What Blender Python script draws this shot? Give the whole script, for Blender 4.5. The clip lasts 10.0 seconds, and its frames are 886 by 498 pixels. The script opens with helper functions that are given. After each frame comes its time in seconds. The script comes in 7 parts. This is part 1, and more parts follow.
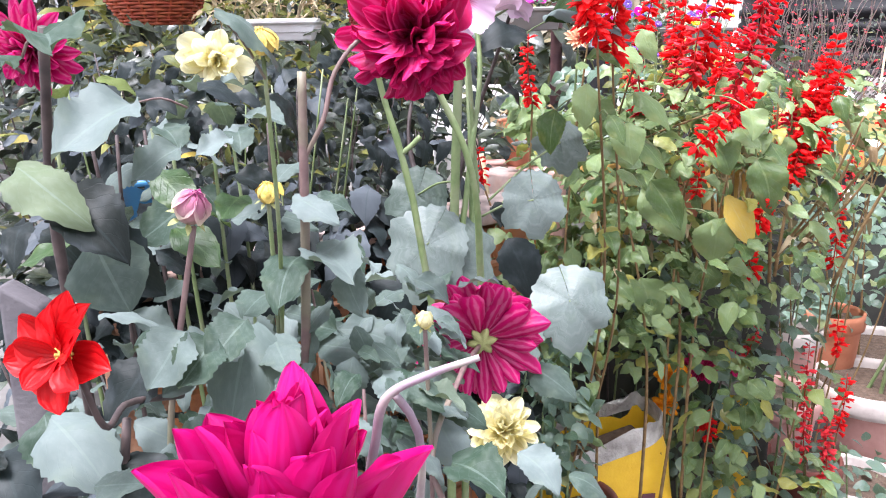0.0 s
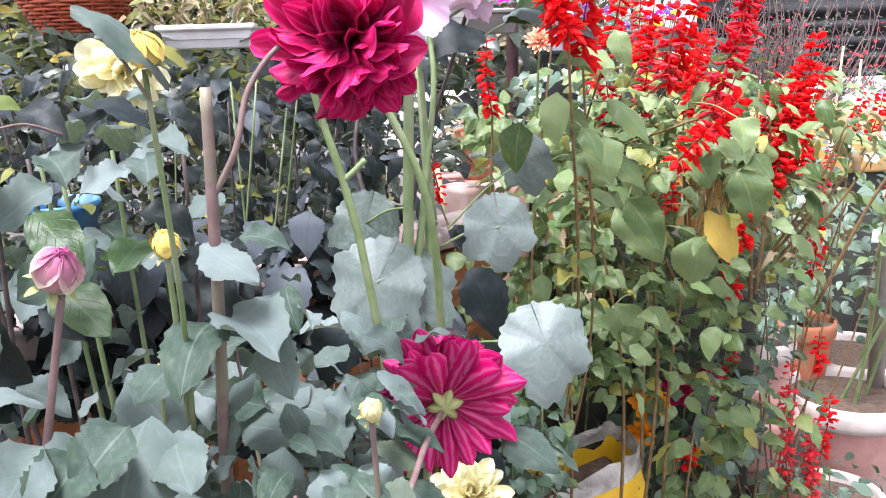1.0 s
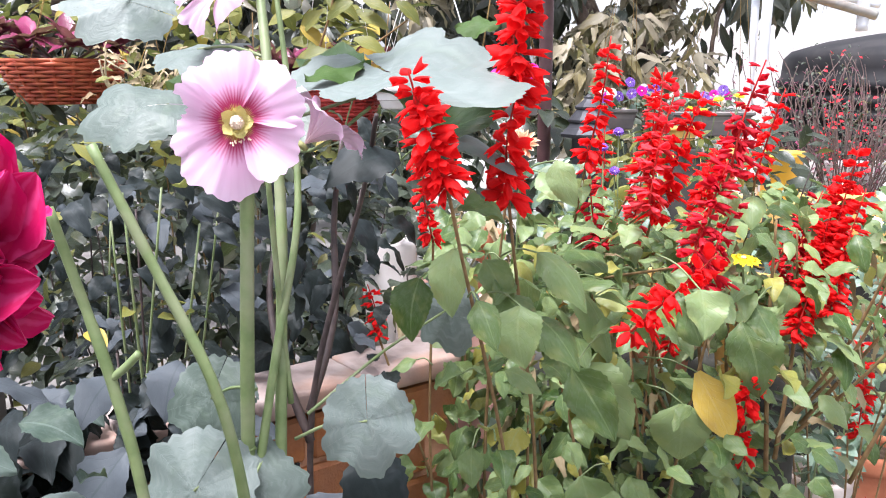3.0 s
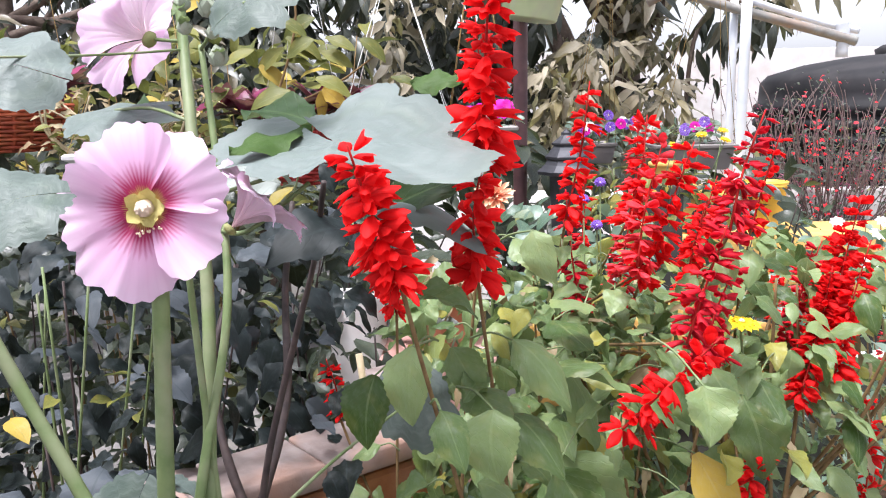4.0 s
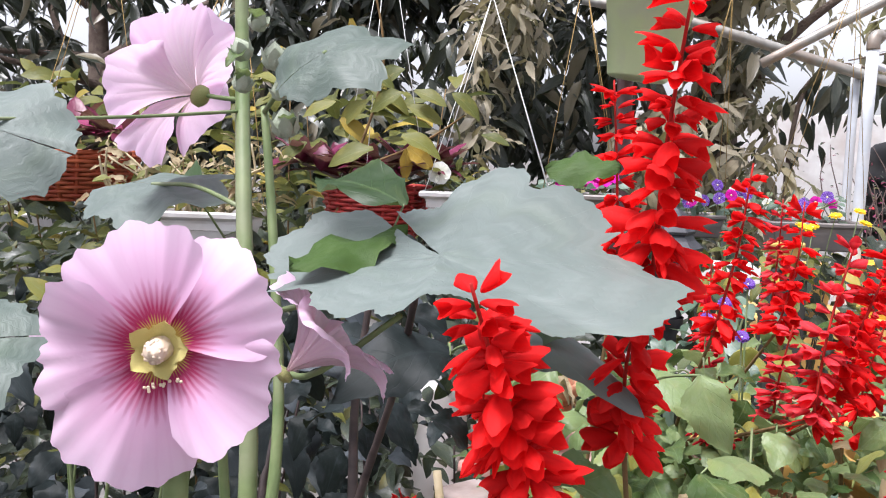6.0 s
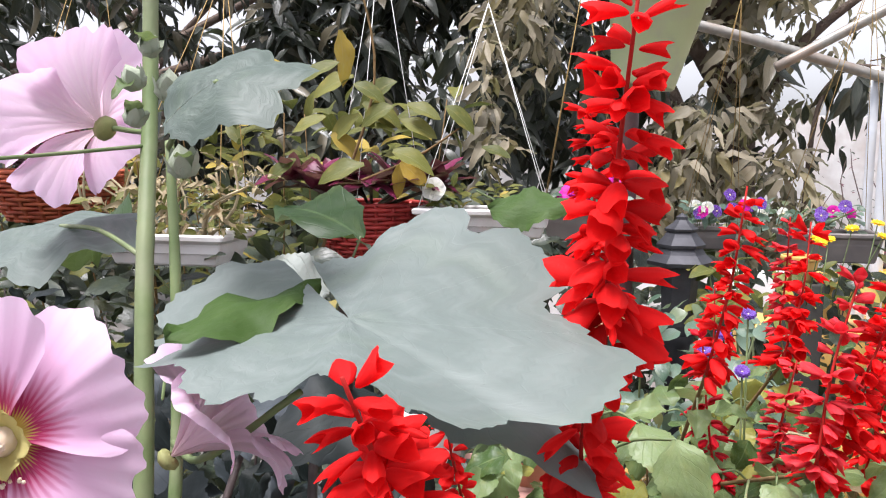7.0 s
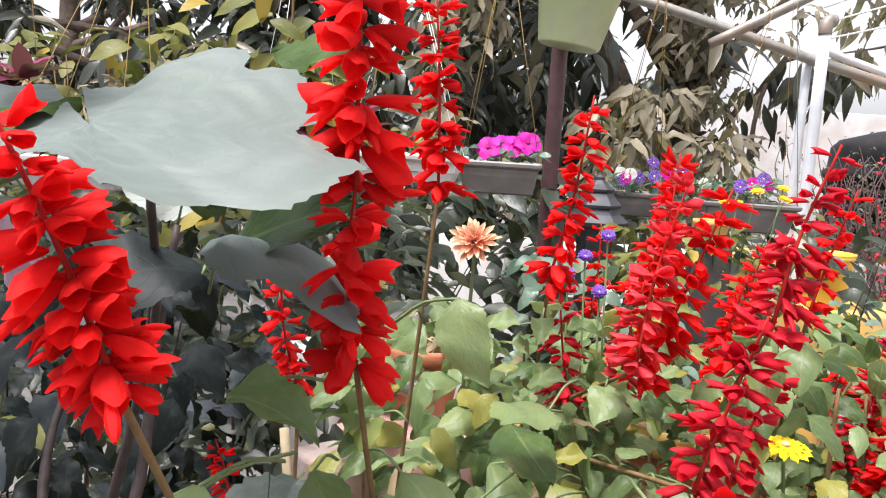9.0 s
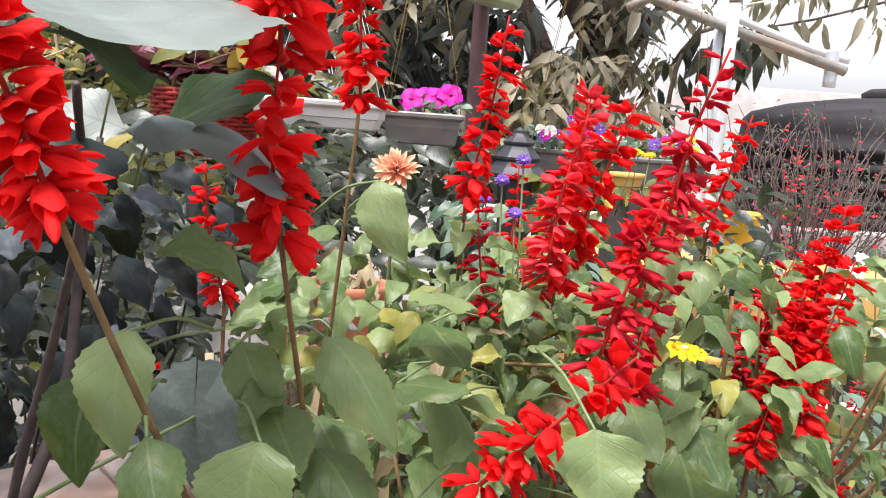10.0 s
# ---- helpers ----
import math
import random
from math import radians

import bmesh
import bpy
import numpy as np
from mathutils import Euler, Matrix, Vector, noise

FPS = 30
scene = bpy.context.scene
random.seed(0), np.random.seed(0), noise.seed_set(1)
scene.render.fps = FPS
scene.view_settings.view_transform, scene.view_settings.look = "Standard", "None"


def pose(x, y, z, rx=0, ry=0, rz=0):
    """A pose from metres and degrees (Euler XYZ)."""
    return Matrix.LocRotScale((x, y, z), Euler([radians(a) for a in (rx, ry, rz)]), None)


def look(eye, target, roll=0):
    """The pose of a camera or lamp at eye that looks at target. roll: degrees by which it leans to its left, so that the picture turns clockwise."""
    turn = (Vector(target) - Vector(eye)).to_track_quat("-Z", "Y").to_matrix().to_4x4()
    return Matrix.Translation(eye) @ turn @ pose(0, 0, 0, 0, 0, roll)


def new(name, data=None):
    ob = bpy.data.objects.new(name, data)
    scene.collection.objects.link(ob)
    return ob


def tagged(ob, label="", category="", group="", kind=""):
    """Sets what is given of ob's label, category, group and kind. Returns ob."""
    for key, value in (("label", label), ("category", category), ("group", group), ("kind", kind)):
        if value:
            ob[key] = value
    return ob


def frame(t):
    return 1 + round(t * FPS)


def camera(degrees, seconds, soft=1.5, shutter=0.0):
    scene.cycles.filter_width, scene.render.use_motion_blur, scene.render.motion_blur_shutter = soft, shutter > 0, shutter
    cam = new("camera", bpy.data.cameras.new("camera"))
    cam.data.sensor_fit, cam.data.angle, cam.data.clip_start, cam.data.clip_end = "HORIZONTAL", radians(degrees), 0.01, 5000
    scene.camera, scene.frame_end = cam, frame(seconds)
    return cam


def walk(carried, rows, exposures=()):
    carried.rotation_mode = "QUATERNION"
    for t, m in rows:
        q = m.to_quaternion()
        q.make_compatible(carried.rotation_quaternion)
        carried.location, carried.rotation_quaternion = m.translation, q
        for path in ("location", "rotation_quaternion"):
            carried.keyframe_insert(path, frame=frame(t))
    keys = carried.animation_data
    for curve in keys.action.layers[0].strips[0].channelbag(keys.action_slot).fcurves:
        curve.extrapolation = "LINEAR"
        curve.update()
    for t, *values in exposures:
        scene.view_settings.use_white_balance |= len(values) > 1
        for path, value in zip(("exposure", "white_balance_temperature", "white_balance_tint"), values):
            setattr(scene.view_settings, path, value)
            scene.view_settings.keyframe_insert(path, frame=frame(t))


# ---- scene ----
cam = camera(55.2, 10.0, soft=1.1)
PATH = [
    (0, (0.04, -0.007, 1.465), (0.018, 1.927, 0.956), -1.1),
    (0.5, (0.028, 0.071, 1.465), (0.059, 2.009, 0.97), -1.5),
    (1, (0.044, 0.146, 1.462), (0.124, 2.081, 0.961), -1.8),
    (1.5, (0.096, 0.223, 1.478), (0.151, 2.166, 1.01), -0.3),
    (2, (0.18, 0.291, 1.496), (0.186, 2.235, 1.029), 0.4),
    (2.5, (0.232, 0.332, 1.516), (0.125, 2.284, 1.093), 0.2),
    (2.7, (0.244, 0.356, 1.525), (0.116, 2.31, 1.118), 0.2),
    (3.8, (0.275, 0.485, 1.559), (0.178, 2.45, 1.2), -1.1),
    (4, (0.269, 0.514, 1.566), (0.187, 2.483, 1.227), -1.0),
    (4.5, (0.248, 0.588, 1.568), (0.203, 2.568, 1.285), -0.7),
    (5, (0.227, 0.632, 1.565), (0.19, 2.617, 1.327), -1.2),
    (5.5, (0.223, 0.682, 1.579), (0.068, 2.662, 1.344), -0.5),
    (5.7, (0.219, 0.693, 1.584), (0.018, 2.67, 1.357), 0.8),
    (6.8, (0.239, 0.77, 1.606), (-0.074, 2.733, 1.381), 0.7),
    (7, (0.258, 0.783, 1.608), (-0.04, 2.749, 1.394), 0.6),
    (7.5, (0.303, 0.794, 1.612), (0.031, 2.765, 1.406), -0.1),
    (8, (0.34, 0.784, 1.602), (0.094, 2.756, 1.377), 0.5),
    (8.5, (0.354, 0.796, 1.573), (0.121, 2.768, 1.332), 2.0),
    (9, (0.356, 0.782, 1.541), (0.148, 2.756, 1.294), 3.5),
    (9.5, (0.355, 0.764, 1.52), (0.204, 2.742, 1.263), 3.3),
    (10, (0.366, 0.745, 1.491), (0.337, 2.724, 1.201), 4.1),
]
walk(cam, [(t, look(eye, target, roll)) for t, eye, target, roll in PATH], exposures=[(0, 1.7, 5900, 18), (2.0, 1.62, 5950, 18), (2.7, 1.58, 6000, 17), (4.5, 1.10, 6050, 16), (7.0, 0.90, 6200, 16), (8.5, 0.98, 6350, 14), (10, 1.1, 6350, 14)])

# ---- world, sun, exposure ----
world = bpy.data.worlds.new("sky")
scene.world = world
world.use_nodes = True
wn = world.node_tree.nodes
wl = world.node_tree.links
sky = wn.new("ShaderNodeTexSky")
sky.sky_type = "NISHITA"
sky.sun_disc = False
sky.sun_elevation, sky.sun_rotation = radians(72), radians(223)
sky.air_density, sky.dust_density = 1.0, 3.0
wash = wn.new("ShaderNodeHueSaturation")
wash.inputs["Saturation"].default_value = 0.12
wl.new(sky.outputs[0], wash.inputs["Color"])
wl.new(wash.outputs[0], wn["Background"].inputs["Color"])
wn["Background"].inputs["Strength"].default_value = 0.14
sun = new("sun", bpy.data.lights.new("sun", "SUN"))
sun.data.energy, sun.data.angle, sun.data.color = 3.4, radians(22), (1.0, 0.97, 0.92)
sun.matrix_basis = look((-0.7, -0.75, 3.2), (0, 0, 0))

# ---- materials ----
MATS = {}


def nodes_of(name):
    m = bpy.data.materials.new(name)
    m.use_nodes = True
    nt = m.node_tree
    MATS[name] = m
    return m, nt.nodes, nt.links, nt.nodes["Principled BSDF"]


def mth(n, l, op, a, b=None, c=None):
    k = n.new("ShaderNodeMath")
    k.operation = op
    for i, v in enumerate((a, b, c)):
        if v is None:
            continue
        if isinstance(v, (int, float)):
            k.inputs[i].default_value = v
        else:
            l.new(v, k.inputs[i])
    return k.outputs[0]


def mixc(n, l, fac, a, b):
    k = n.new("ShaderNodeMix")
    k.data_type = "RGBA"
    for sock, v in ((k.inputs["Factor"], fac), (k.inputs["A"], a), (k.inputs["B"], b)):
        if isinstance(v, (int, float)):
            sock.default_value = v
        elif isinstance(v, tuple):
            sock.default_value = (*v, 1)
        else:
            l.new(v, sock)
    return k.outputs["Result"]


def noise_at(n, l, scale, detail=3.0, source="Object"):
    tc = n.new("ShaderNodeTexCoord")
    k = n.new("ShaderNodeTexNoise")
    k.inputs["Scale"].default_value = scale
    k.inputs["Detail"].default_value = detail
    l.new(tc.outputs[source], k.inputs["Vector"])
    return k.outputs["Fac"]


def ramp(n, l, fac, lo, hi):
    k = n.new("ShaderNodeMapRange")
    k.inputs["From Min"].default_value, k.inputs["From Max"].default_value = lo, hi
    l.new(fac, k.inputs["Value"])
    return k.outputs["Result"]


def bump(n, l, p, height, strength, distance):
    k = n.new("ShaderNodeBump")
    k.inputs["Strength"].default_value, k.inputs["Distance"].default_value = strength, distance
    l.new(height, k.inputs["Height"])
    l.new(k.outputs[0], p.inputs["Normal"])
    return k.outputs[0]


def chance(n, l):
    """A number of its own for each piece, whether object or island of a joined mesh."""
    oi = n.new("ShaderNodeObjectInfo")
    ge = n.new("ShaderNodeNewGeometry")
    return mth(n, l, "FRACT", mth(n, l, "ADD", oi.outputs["Random"], ge.outputs["Random Per Island"]))


def leaf_mat(name, a, b, old, vein, old_share=0.06, rough=0.5, palm=False, sheen=0.25, through_light=0.22, spec=0.5, dusty=0.12, relief=0.5):
    m, n, l, p = nodes_of(name)
    r = chance(n, l)
    col = mixc(n, l, r, a, b)
    is_old = ramp(n, l, mth(n, l, "FRACT", mth(n, l, "MULTIPLY", r, 17.31)), 1 - old_share, 1 - old_share * 0.4)
    col = mixc(n, l, is_old, col, old)
    big = noise_at(n, l, 2.3, 3, "UV")
    col = mixc(n, l, mth(n, l, "MULTIPLY", ramp(n, l, big, 0.5, 0.75), 0.35), col, old)
    uv = n.new("ShaderNodeUVMap")
    sep = n.new("ShaderNodeSeparateXYZ")
    l.new(uv.outputs[0], sep.inputs[0])
    x, y = sep.outputs[0], sep.outputs[1]
    if palm:
        ray = mth(n, l, "ABSOLUTE", mth(n, l, "SINE", mth(n, l, "MULTIPLY", x, math.pi * 9)))
        v1 = mth(n, l, "LESS_THAN", mth(n, l, "MULTIPLY", ray, y), 0.007)
        fork = mth(n, l, "ABSOLUTE", mth(n, l, "SINE", mth(n, l, "ADD", mth(n, l, "MULTIPLY", y, 20.0), mth(n, l, "MULTIPLY", ray, 5.0))))
    else:
        s = mth(n, l, "ABSOLUTE", mth(n, l, "SUBTRACT", x, 0.5))
        v1 = mth(n, l, "LESS_THAN", s, 0.022)
        fork = mth(n, l, "ABSOLUTE", mth(n, l, "SINE", mth(n, l, "SUBTRACT", mth(n, l, "MULTIPLY", y, 19.0), mth(n, l, "MULTIPLY", s, 14.0))))
    v2 = ramp(n, l, fork, 0.16, 0.02)
    veins = mth(n, l, "MAXIMUM", v1, mth(n, l, "MULTIPLY", v2, 0.05 if palm else 0.28))
    col = mixc(n, l, mth(n, l, "MULTIPLY", veins, 0.18 if palm else 0.32), col, vein)
    dust = noise_at(n, l, 9.0, 5, "UV")
    col = mixc(n, l, mth(n, l, "MULTIPLY", ramp(n, l, dust, 0.45, 0.8), dusty), col, (0.36, 0.40, 0.38))
    l.new(col, p.inputs["Base Color"])
    p.inputs["Roughness"].default_value = rough
    p.inputs["Specular IOR Level"].default_value = spec
    p.inputs["Sheen Weight"].default_value = sheen
    p.inputs["Sheen Roughness"].default_value = 0.5
    p.inputs["Sheen Tint"].default_value = (0.75, 0.88, 0.95, 1)
    h = mth(n, l, "ADD", mth(n, l, "MULTIPLY", veins, -0.7), mth(n, l, "MULTIPLY", dust, 0.6))
    nb = bump(n, l, p, h, relief, 0.002)
    tr = n.new("ShaderNodeBsdfTranslucent")
    l.new(mixc(n, l, 0.35, col, (0.26, 0.33, 0.10)), tr.inputs["Color"])
    l.new(nb, tr.inputs["Normal"])
    mx = n.new("ShaderNodeMixShader")
    mx.inputs[0].default_value = through_light
    l.new(p.outputs[0], mx.inputs[1])
    l.new(tr.outputs[0], mx.inputs[2])
    l.new(mx.outputs[0], n["Material Output"].inputs["Surface"])
    return m


def petal_mat(name, base, tip, streak, streaks=9.0, amount=0.5, rough=0.45, through_light=0.25, bend=1.0):
    m, n, l, p = nodes_of(name)
    uv = n.new("ShaderNodeUVMap")
    sep = n.new("ShaderNodeSeparateXYZ")
    l.new(uv.outputs[0], sep.inputs[0])
    x, y = sep.outputs[0], sep.outputs[1]
    wob = noise_at(n, l, 5.0, 3, "UV")
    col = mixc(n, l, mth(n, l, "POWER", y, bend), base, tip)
    line = mth(n, l, "ABSOLUTE", mth(n, l, "SINE", mth(n, l, "ADD", mth(n, l, "MULTIPLY", x, streaks * 3.14159), mth(n, l, "MULTIPLY", wob, 2.5))))
    col = mixc(n, l, mth(n, l, "MULTIPLY", ramp(n, l, line, 0.75, 1.0), amount), col, streak)
    r = chance(n, l)
    k = n.new("ShaderNodeHueSaturation")
    l.new(col, k.inputs["Color"])
    l.new(mth(n, l, "ADD", mth(n, l, "MULTIPLY", r, 0.35), 0.8), k.inputs["Value"])
    l.new(k.outputs[0], p.inputs["Base Color"])
    p.inputs["Roughness"].default_value = rough
    p.inputs["Sheen Weight"].default_value = 0.0
    p.inputs["Specular IOR Level"].default_value = 0.25
    nb = bump(n, l, p, mth(n, l, "ADD", line, wob), 0.3, 0.001)
    tr = n.new("ShaderNodeBsdfTranslucent")
    l.new(k.outputs[0], tr.inputs["Color"])
    l.new(nb, tr.inputs["Normal"])
    mx = n.new("ShaderNodeMixShader")
    mx.inputs[0].default_value = through_light
    l.new(p.outputs[0], mx.inputs[1])
    l.new(tr.outputs[0], mx.inputs[2])
    l.new(mx.outputs[0], n["Material Output"].inputs["Surface"])
    return m


def solid_mat(name, a, b, scale=18.0, rough=0.7, metal=0.0, bumps=0.4, depth=0.003, stain=None, stain_scale=3.0, spec=0.5, vary=0.0):
    m, n, l, p = nodes_of(name)
    f = noise_at(n, l, scale, 6)
    col = mixc(n, l, ramp(n, l, f, 0.3, 0.7), a, b)
    if stain:
        g = noise_at(n, l, stain_scale, 5)
        col = mixc(n, l, mth(n, l, "MULTIPLY", ramp(n, l, g, 0.48, 0.68), 0.8), col, stain)
    if vary:
        k = n.new("ShaderNodeHueSaturation")
        l.new(col, k.inputs["Color"])
        l.new(mth(n, l, "ADD", mth(n, l, "MULTIPLY", chance(n, l), vary), 1 - vary / 2), k.inputs["Value"])
        col = k.outputs[0]
    l.new(col, p.inputs["Base Color"])
    p.inputs["Roughness"].default_value, p.inputs["Metallic"].default_value = rough, metal
    p.inputs["Specular IOR Level"].default_value = spec
    bump(n, l, p, mth(n, l, "ADD", f, mth(n, l, "MULTIPLY", noise_at(n, l, scale * 7, 4), 0.4)), bumps, depth)
    return m


leaf_mat("salvia_leaf", (0.034, 0.080, 0.010), (0.21, 0.285, 0.115), (0.30, 0.28, 0.05), (0.25, 0.33, 0.15), 0.13, 0.42, sheen=0.04, spec=0.42, through_light=0.34)
leaf_mat("dahlia_leaf", (0.015, 0.038, 0.020), (0.148, 0.182, 0.176), (0.10, 0.13, 0.07), (0.17, 0.22, 0.19), 0.03, 0.62, sheen=0.08, spec=0.3, dusty=0.10, relief=0.22)
# Dark blue-green taken to near-black: the bed's deep shade is in this colour.
leaf_mat("shaded_leaf", (0.0025, 0.005, 0.0035), (0.014, 0.020, 0.021), (0.060, 0.070, 0.080), (0.022, 0.034, 0.034), 0.22, 0.5, sheen=0.0, through_light=0.04, spec=0.16, dusty=0.02, relief=0.25)
leaf_mat("hollyhock_leaf", (0.050, 0.074, 0.058), (0.122, 0.152, 0.140), (0.09, 0.13, 0.075), (0.22, 0.26, 0.225), 0.04, 0.55, palm=True, sheen=0.05, through_light=0.12, dusty=0.2, relief=0.55)
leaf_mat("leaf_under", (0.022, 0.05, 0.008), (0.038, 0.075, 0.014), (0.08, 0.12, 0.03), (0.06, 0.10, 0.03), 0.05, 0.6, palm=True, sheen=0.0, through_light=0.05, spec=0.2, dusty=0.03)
leaf_mat("pale_under", (0.30, 0.33, 0.30), (0.38, 0.41, 0.39), (0.3, 0.33, 0.25), (0.16, 0.20, 0.17), 0.03, 0.6, sheen=0.05, through_light=0.2, spec=0.3, relief=1.0)
leaf_mat("green_leaf", (0.012, 0.036, 0.006), (0.026, 0.060, 0.013), (0.10, 0.13, 0.03), (0.10, 0.16, 0.06), 0.05, 0.45, sheen=0.0, spec=0.35, dusty=0.03)
leaf_mat("shrub_leaf", (0.010, 0.018, 0.010), (0.042, 0.056, 0.036), (0.13, 0.12, 0.03), (0.05, 0.07, 0.05), 0.08, 0.36, sheen=0.05, dusty=0.04)
leaf_mat("light_leaf", (0.065, 0.078, 0.012), (0.17, 0.17, 0.036), (0.36, 0.26, 0.04), (0.20, 0.23, 0.10), 0.14, 0.5, sheen=0.0, spec=0.3, dusty=0.05)
leaf_mat("herb_leaf", (0.04, 0.095, 0.055), (0.19, 0.28, 0.215), (0.22, 0.22, 0.06), (0.18, 0.24, 0.15), 0.06, 0.36, sheen=0.12, spec=0.6, through_light=0.36)
leaf_mat("mango_leaf", (0.012, 0.018, 0.012), (0.04, 0.046, 0.034), (0.12, 0.10, 0.06), (0.06, 0.075, 0.05), 0.2, 0.34, through_light=0.1, sheen=0.03, dusty=0.05)
leaf_mat("khaki_leaf", (0.09, 0.076, 0.052), (0.47, 0.40, 0.285), (0.25, 0.20, 0.09), (0.2, 0.19, 0.13), 0.25, 0.5, sheen=0.08, through_light=0.42)
leaf_mat("purple_leaf", (0.10, 0.006, 0.03), (0.26, 0.025, 0.10), (0.2, 0.05, 0.1), (0.16, 0.03, 0.07), 0.1, 0.36, sheen=0.0, dusty=0.02, spec=0.35)
leaf_mat("yellow_leaf", (0.52, 0.32, 0.03), (0.46, 0.34, 0.05), (0.34, 0.17, 0.03), (0.5, 0.4, 0.15), 0.2, 0.5, sheen=0.05)
leaf_mat("dry_leaf", (0.25, 0.18, 0.09), (0.36, 0.29, 0.17), (0.2, 0.12, 0.05), (0.4, 0.33, 0.2), 0.2, 0.7, sheen=0.05)
petal_mat("red_bell", (0.72, 0.008, 0.010), (0.90, 0.016, 0.014), (0.55, 0.004, 0.008), 5, 0.2, rough=0.7, through_light=0.5)
petal_mat("dark_bell", (0.54, 0.006, 0.022), (0.72, 0.011, 0.026), (0.14, 0.002, 0.01), 5, 0.3, rough=0.6, through_light=0.3)
petal_mat("coral_bell", (0.66, 0.014, 0.03), (0.82, 0.045, 0.06), (0.6, 0.10, 0.09), 5, 0.3, rough=0.6, through_light=0.35)
petal_mat("magenta_petal", (0.36, 0.003, 0.07), (0.54, 0.005, 0.14), (0.74, 0.30, 0.50), 3, 0.28, through_light=0.35)
# Base far darker than the tip: shadow between packed petals put into the colour.
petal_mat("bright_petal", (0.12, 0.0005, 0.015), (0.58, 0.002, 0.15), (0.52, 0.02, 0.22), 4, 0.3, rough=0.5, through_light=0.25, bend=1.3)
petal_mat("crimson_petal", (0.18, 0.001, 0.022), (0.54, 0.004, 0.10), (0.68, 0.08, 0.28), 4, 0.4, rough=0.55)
petal_mat("cream_petal", (0.76, 0.66, 0.22), (0.86, 0.83, 0.58), (0.78, 0.7, 0.3), 5, 0.25, through_light=0.45)
petal_mat("scarlet_petal", (0.40, 0.002, 0.004), (0.58, 0.003, 0.005), (0.7, 0.02, 0.02), 6, 0.25)
petal_mat("bud_petal", (0.80, 0.76, 0.52), (0.32, 0.025, 0.16), (0.72, 0.55, 0.50), 3, 0.4, bend=0.5)
petal_mat("orange_petal", (0.80, 0.25, 0.005), (0.90, 0.38, 0.01), (0.6, 0.1, 0.0), 4, 0.4)
petal_mat("yellow_petal", (0.85, 0.55, 0.01), (0.90, 0.68, 0.02), (0.8, 0.4, 0.0), 4, 0.3)
petal_mat("white_petal", (0.80, 0.80, 0.66), (0.85, 0.85, 0.82), (0.7, 0.7, 0.6), 4, 0.3)
petal_mat("petunia_petal", (0.45, 0.0, 0.22), (0.80, 0.01, 0.45), (0.5, 0.0, 0.3), 7, 0.3)
petal_mat("violet_petal", (0.10, 0.02, 0.30), (0.18, 0.05, 0.45), (0.55, 0.5, 0.75), 4, 0.4)
petal_mat("peach_petal", (0.80, 0.12, 0.05), (0.88, 0.68, 0.45), (0.8, 0.3, 0.2), 4, 0.4)


def hollyhock_petal_mat():
    m, n, l, p = nodes_of("hollyhock_petal")
    uv = n.new("ShaderNodeUVMap")
    sep = n.new("ShaderNodeSeparateXYZ")
    l.new(uv.outputs[0], sep.inputs[0])
    x, y = sep.outputs[0], sep.outputs[1]
    wob = noise_at(n, l, 6.0, 4, "UV")
    line = mth(n, l, "ABSOLUTE", mth(n, l, "SINE", mth(n, l, "ADD", mth(n, l, "MULTIPLY", x, 44.0), mth(n, l, "MULTIPLY", wob, 2.0))))
    reach = mth(n, l, "SUBTRACT", y, mth(n, l, "MULTIPLY", ramp(n, l, line, 0.5, 1.0), 0.07))
    col = mixc(n, l, ramp(n, l, reach, 0.16, 0.22), (0.50, 0.36, 0.06), (0.36, 0.008, 0.085))
    col = mixc(n, l, ramp(n, l, reach, 0.28, 0.50), col, (0.68, 0.38, 0.58))
    col = mixc(n, l, mth(n, l, "MULTIPLY", ramp(n, l, y, 0.5, 0.95), 0.8), col, (0.80, 0.60, 0.76))
    col = mixc(n, l, mth(n, l, "MULTIPLY", ramp(n, l, line, 0.86, 1.0), 0.08), col, (0.60, 0.28, 0.50))
    l.new(col, p.inputs["Base Color"])
    p.inputs["Roughness"].default_value = 0.6
    p.inputs["Sheen Weight"].default_value = 0.2
    nb = bump(n, l, p, mth(n, l, "ADD", mth(n, l, "MULTIPLY", line, 0.1), wob), 0.15, 0.001)
    tr = n.new("ShaderNodeBsdfTranslucent")
    l.new(col, tr.inputs["Color"])
    l.new(nb, tr.inputs["Normal"])
    mx = n.new("ShaderNodeMixShader")
    mx.inputs[0].default_value = 0.3
    l.new(p.outputs[0], mx.inputs[1])
    l.new(tr.outputs[0], mx.inputs[2])
    l.new(mx.outputs[0], n["Material Output"].inputs["Surface"])


hollyhock_petal_mat()
petal_mat("hollyhock_back", (0.72, 0.56, 0.46), (0.87, 0.64, 0.83), (0.76, 0.46, 0.70), 9, 0.2, rough=0.7, through_light=0.42, bend=0.3)
solid_mat("green_stem", (0.10, 0.15, 0.05), (0.17, 0.22, 0.09), 60, 0.55, bumps=0.3, depth=0.001, stain=(0.22, 0.24, 0.14), stain_scale=20)
solid_mat("purple_stem", (0.10, 0.055, 0.055), (0.17, 0.11, 0.10), 70, 0.55, bumps=0.3, depth=0.001, stain=(0.2, 0.2, 0.12), stain_scale=14)
solid_mat("lilac_stem", (0.20, 0.14, 0.18), (0.28, 0.21, 0.25), 70, 0.6, bumps=0.3, depth=0.001, stain=(0.45, 0.42, 0.32), stain_scale=30)
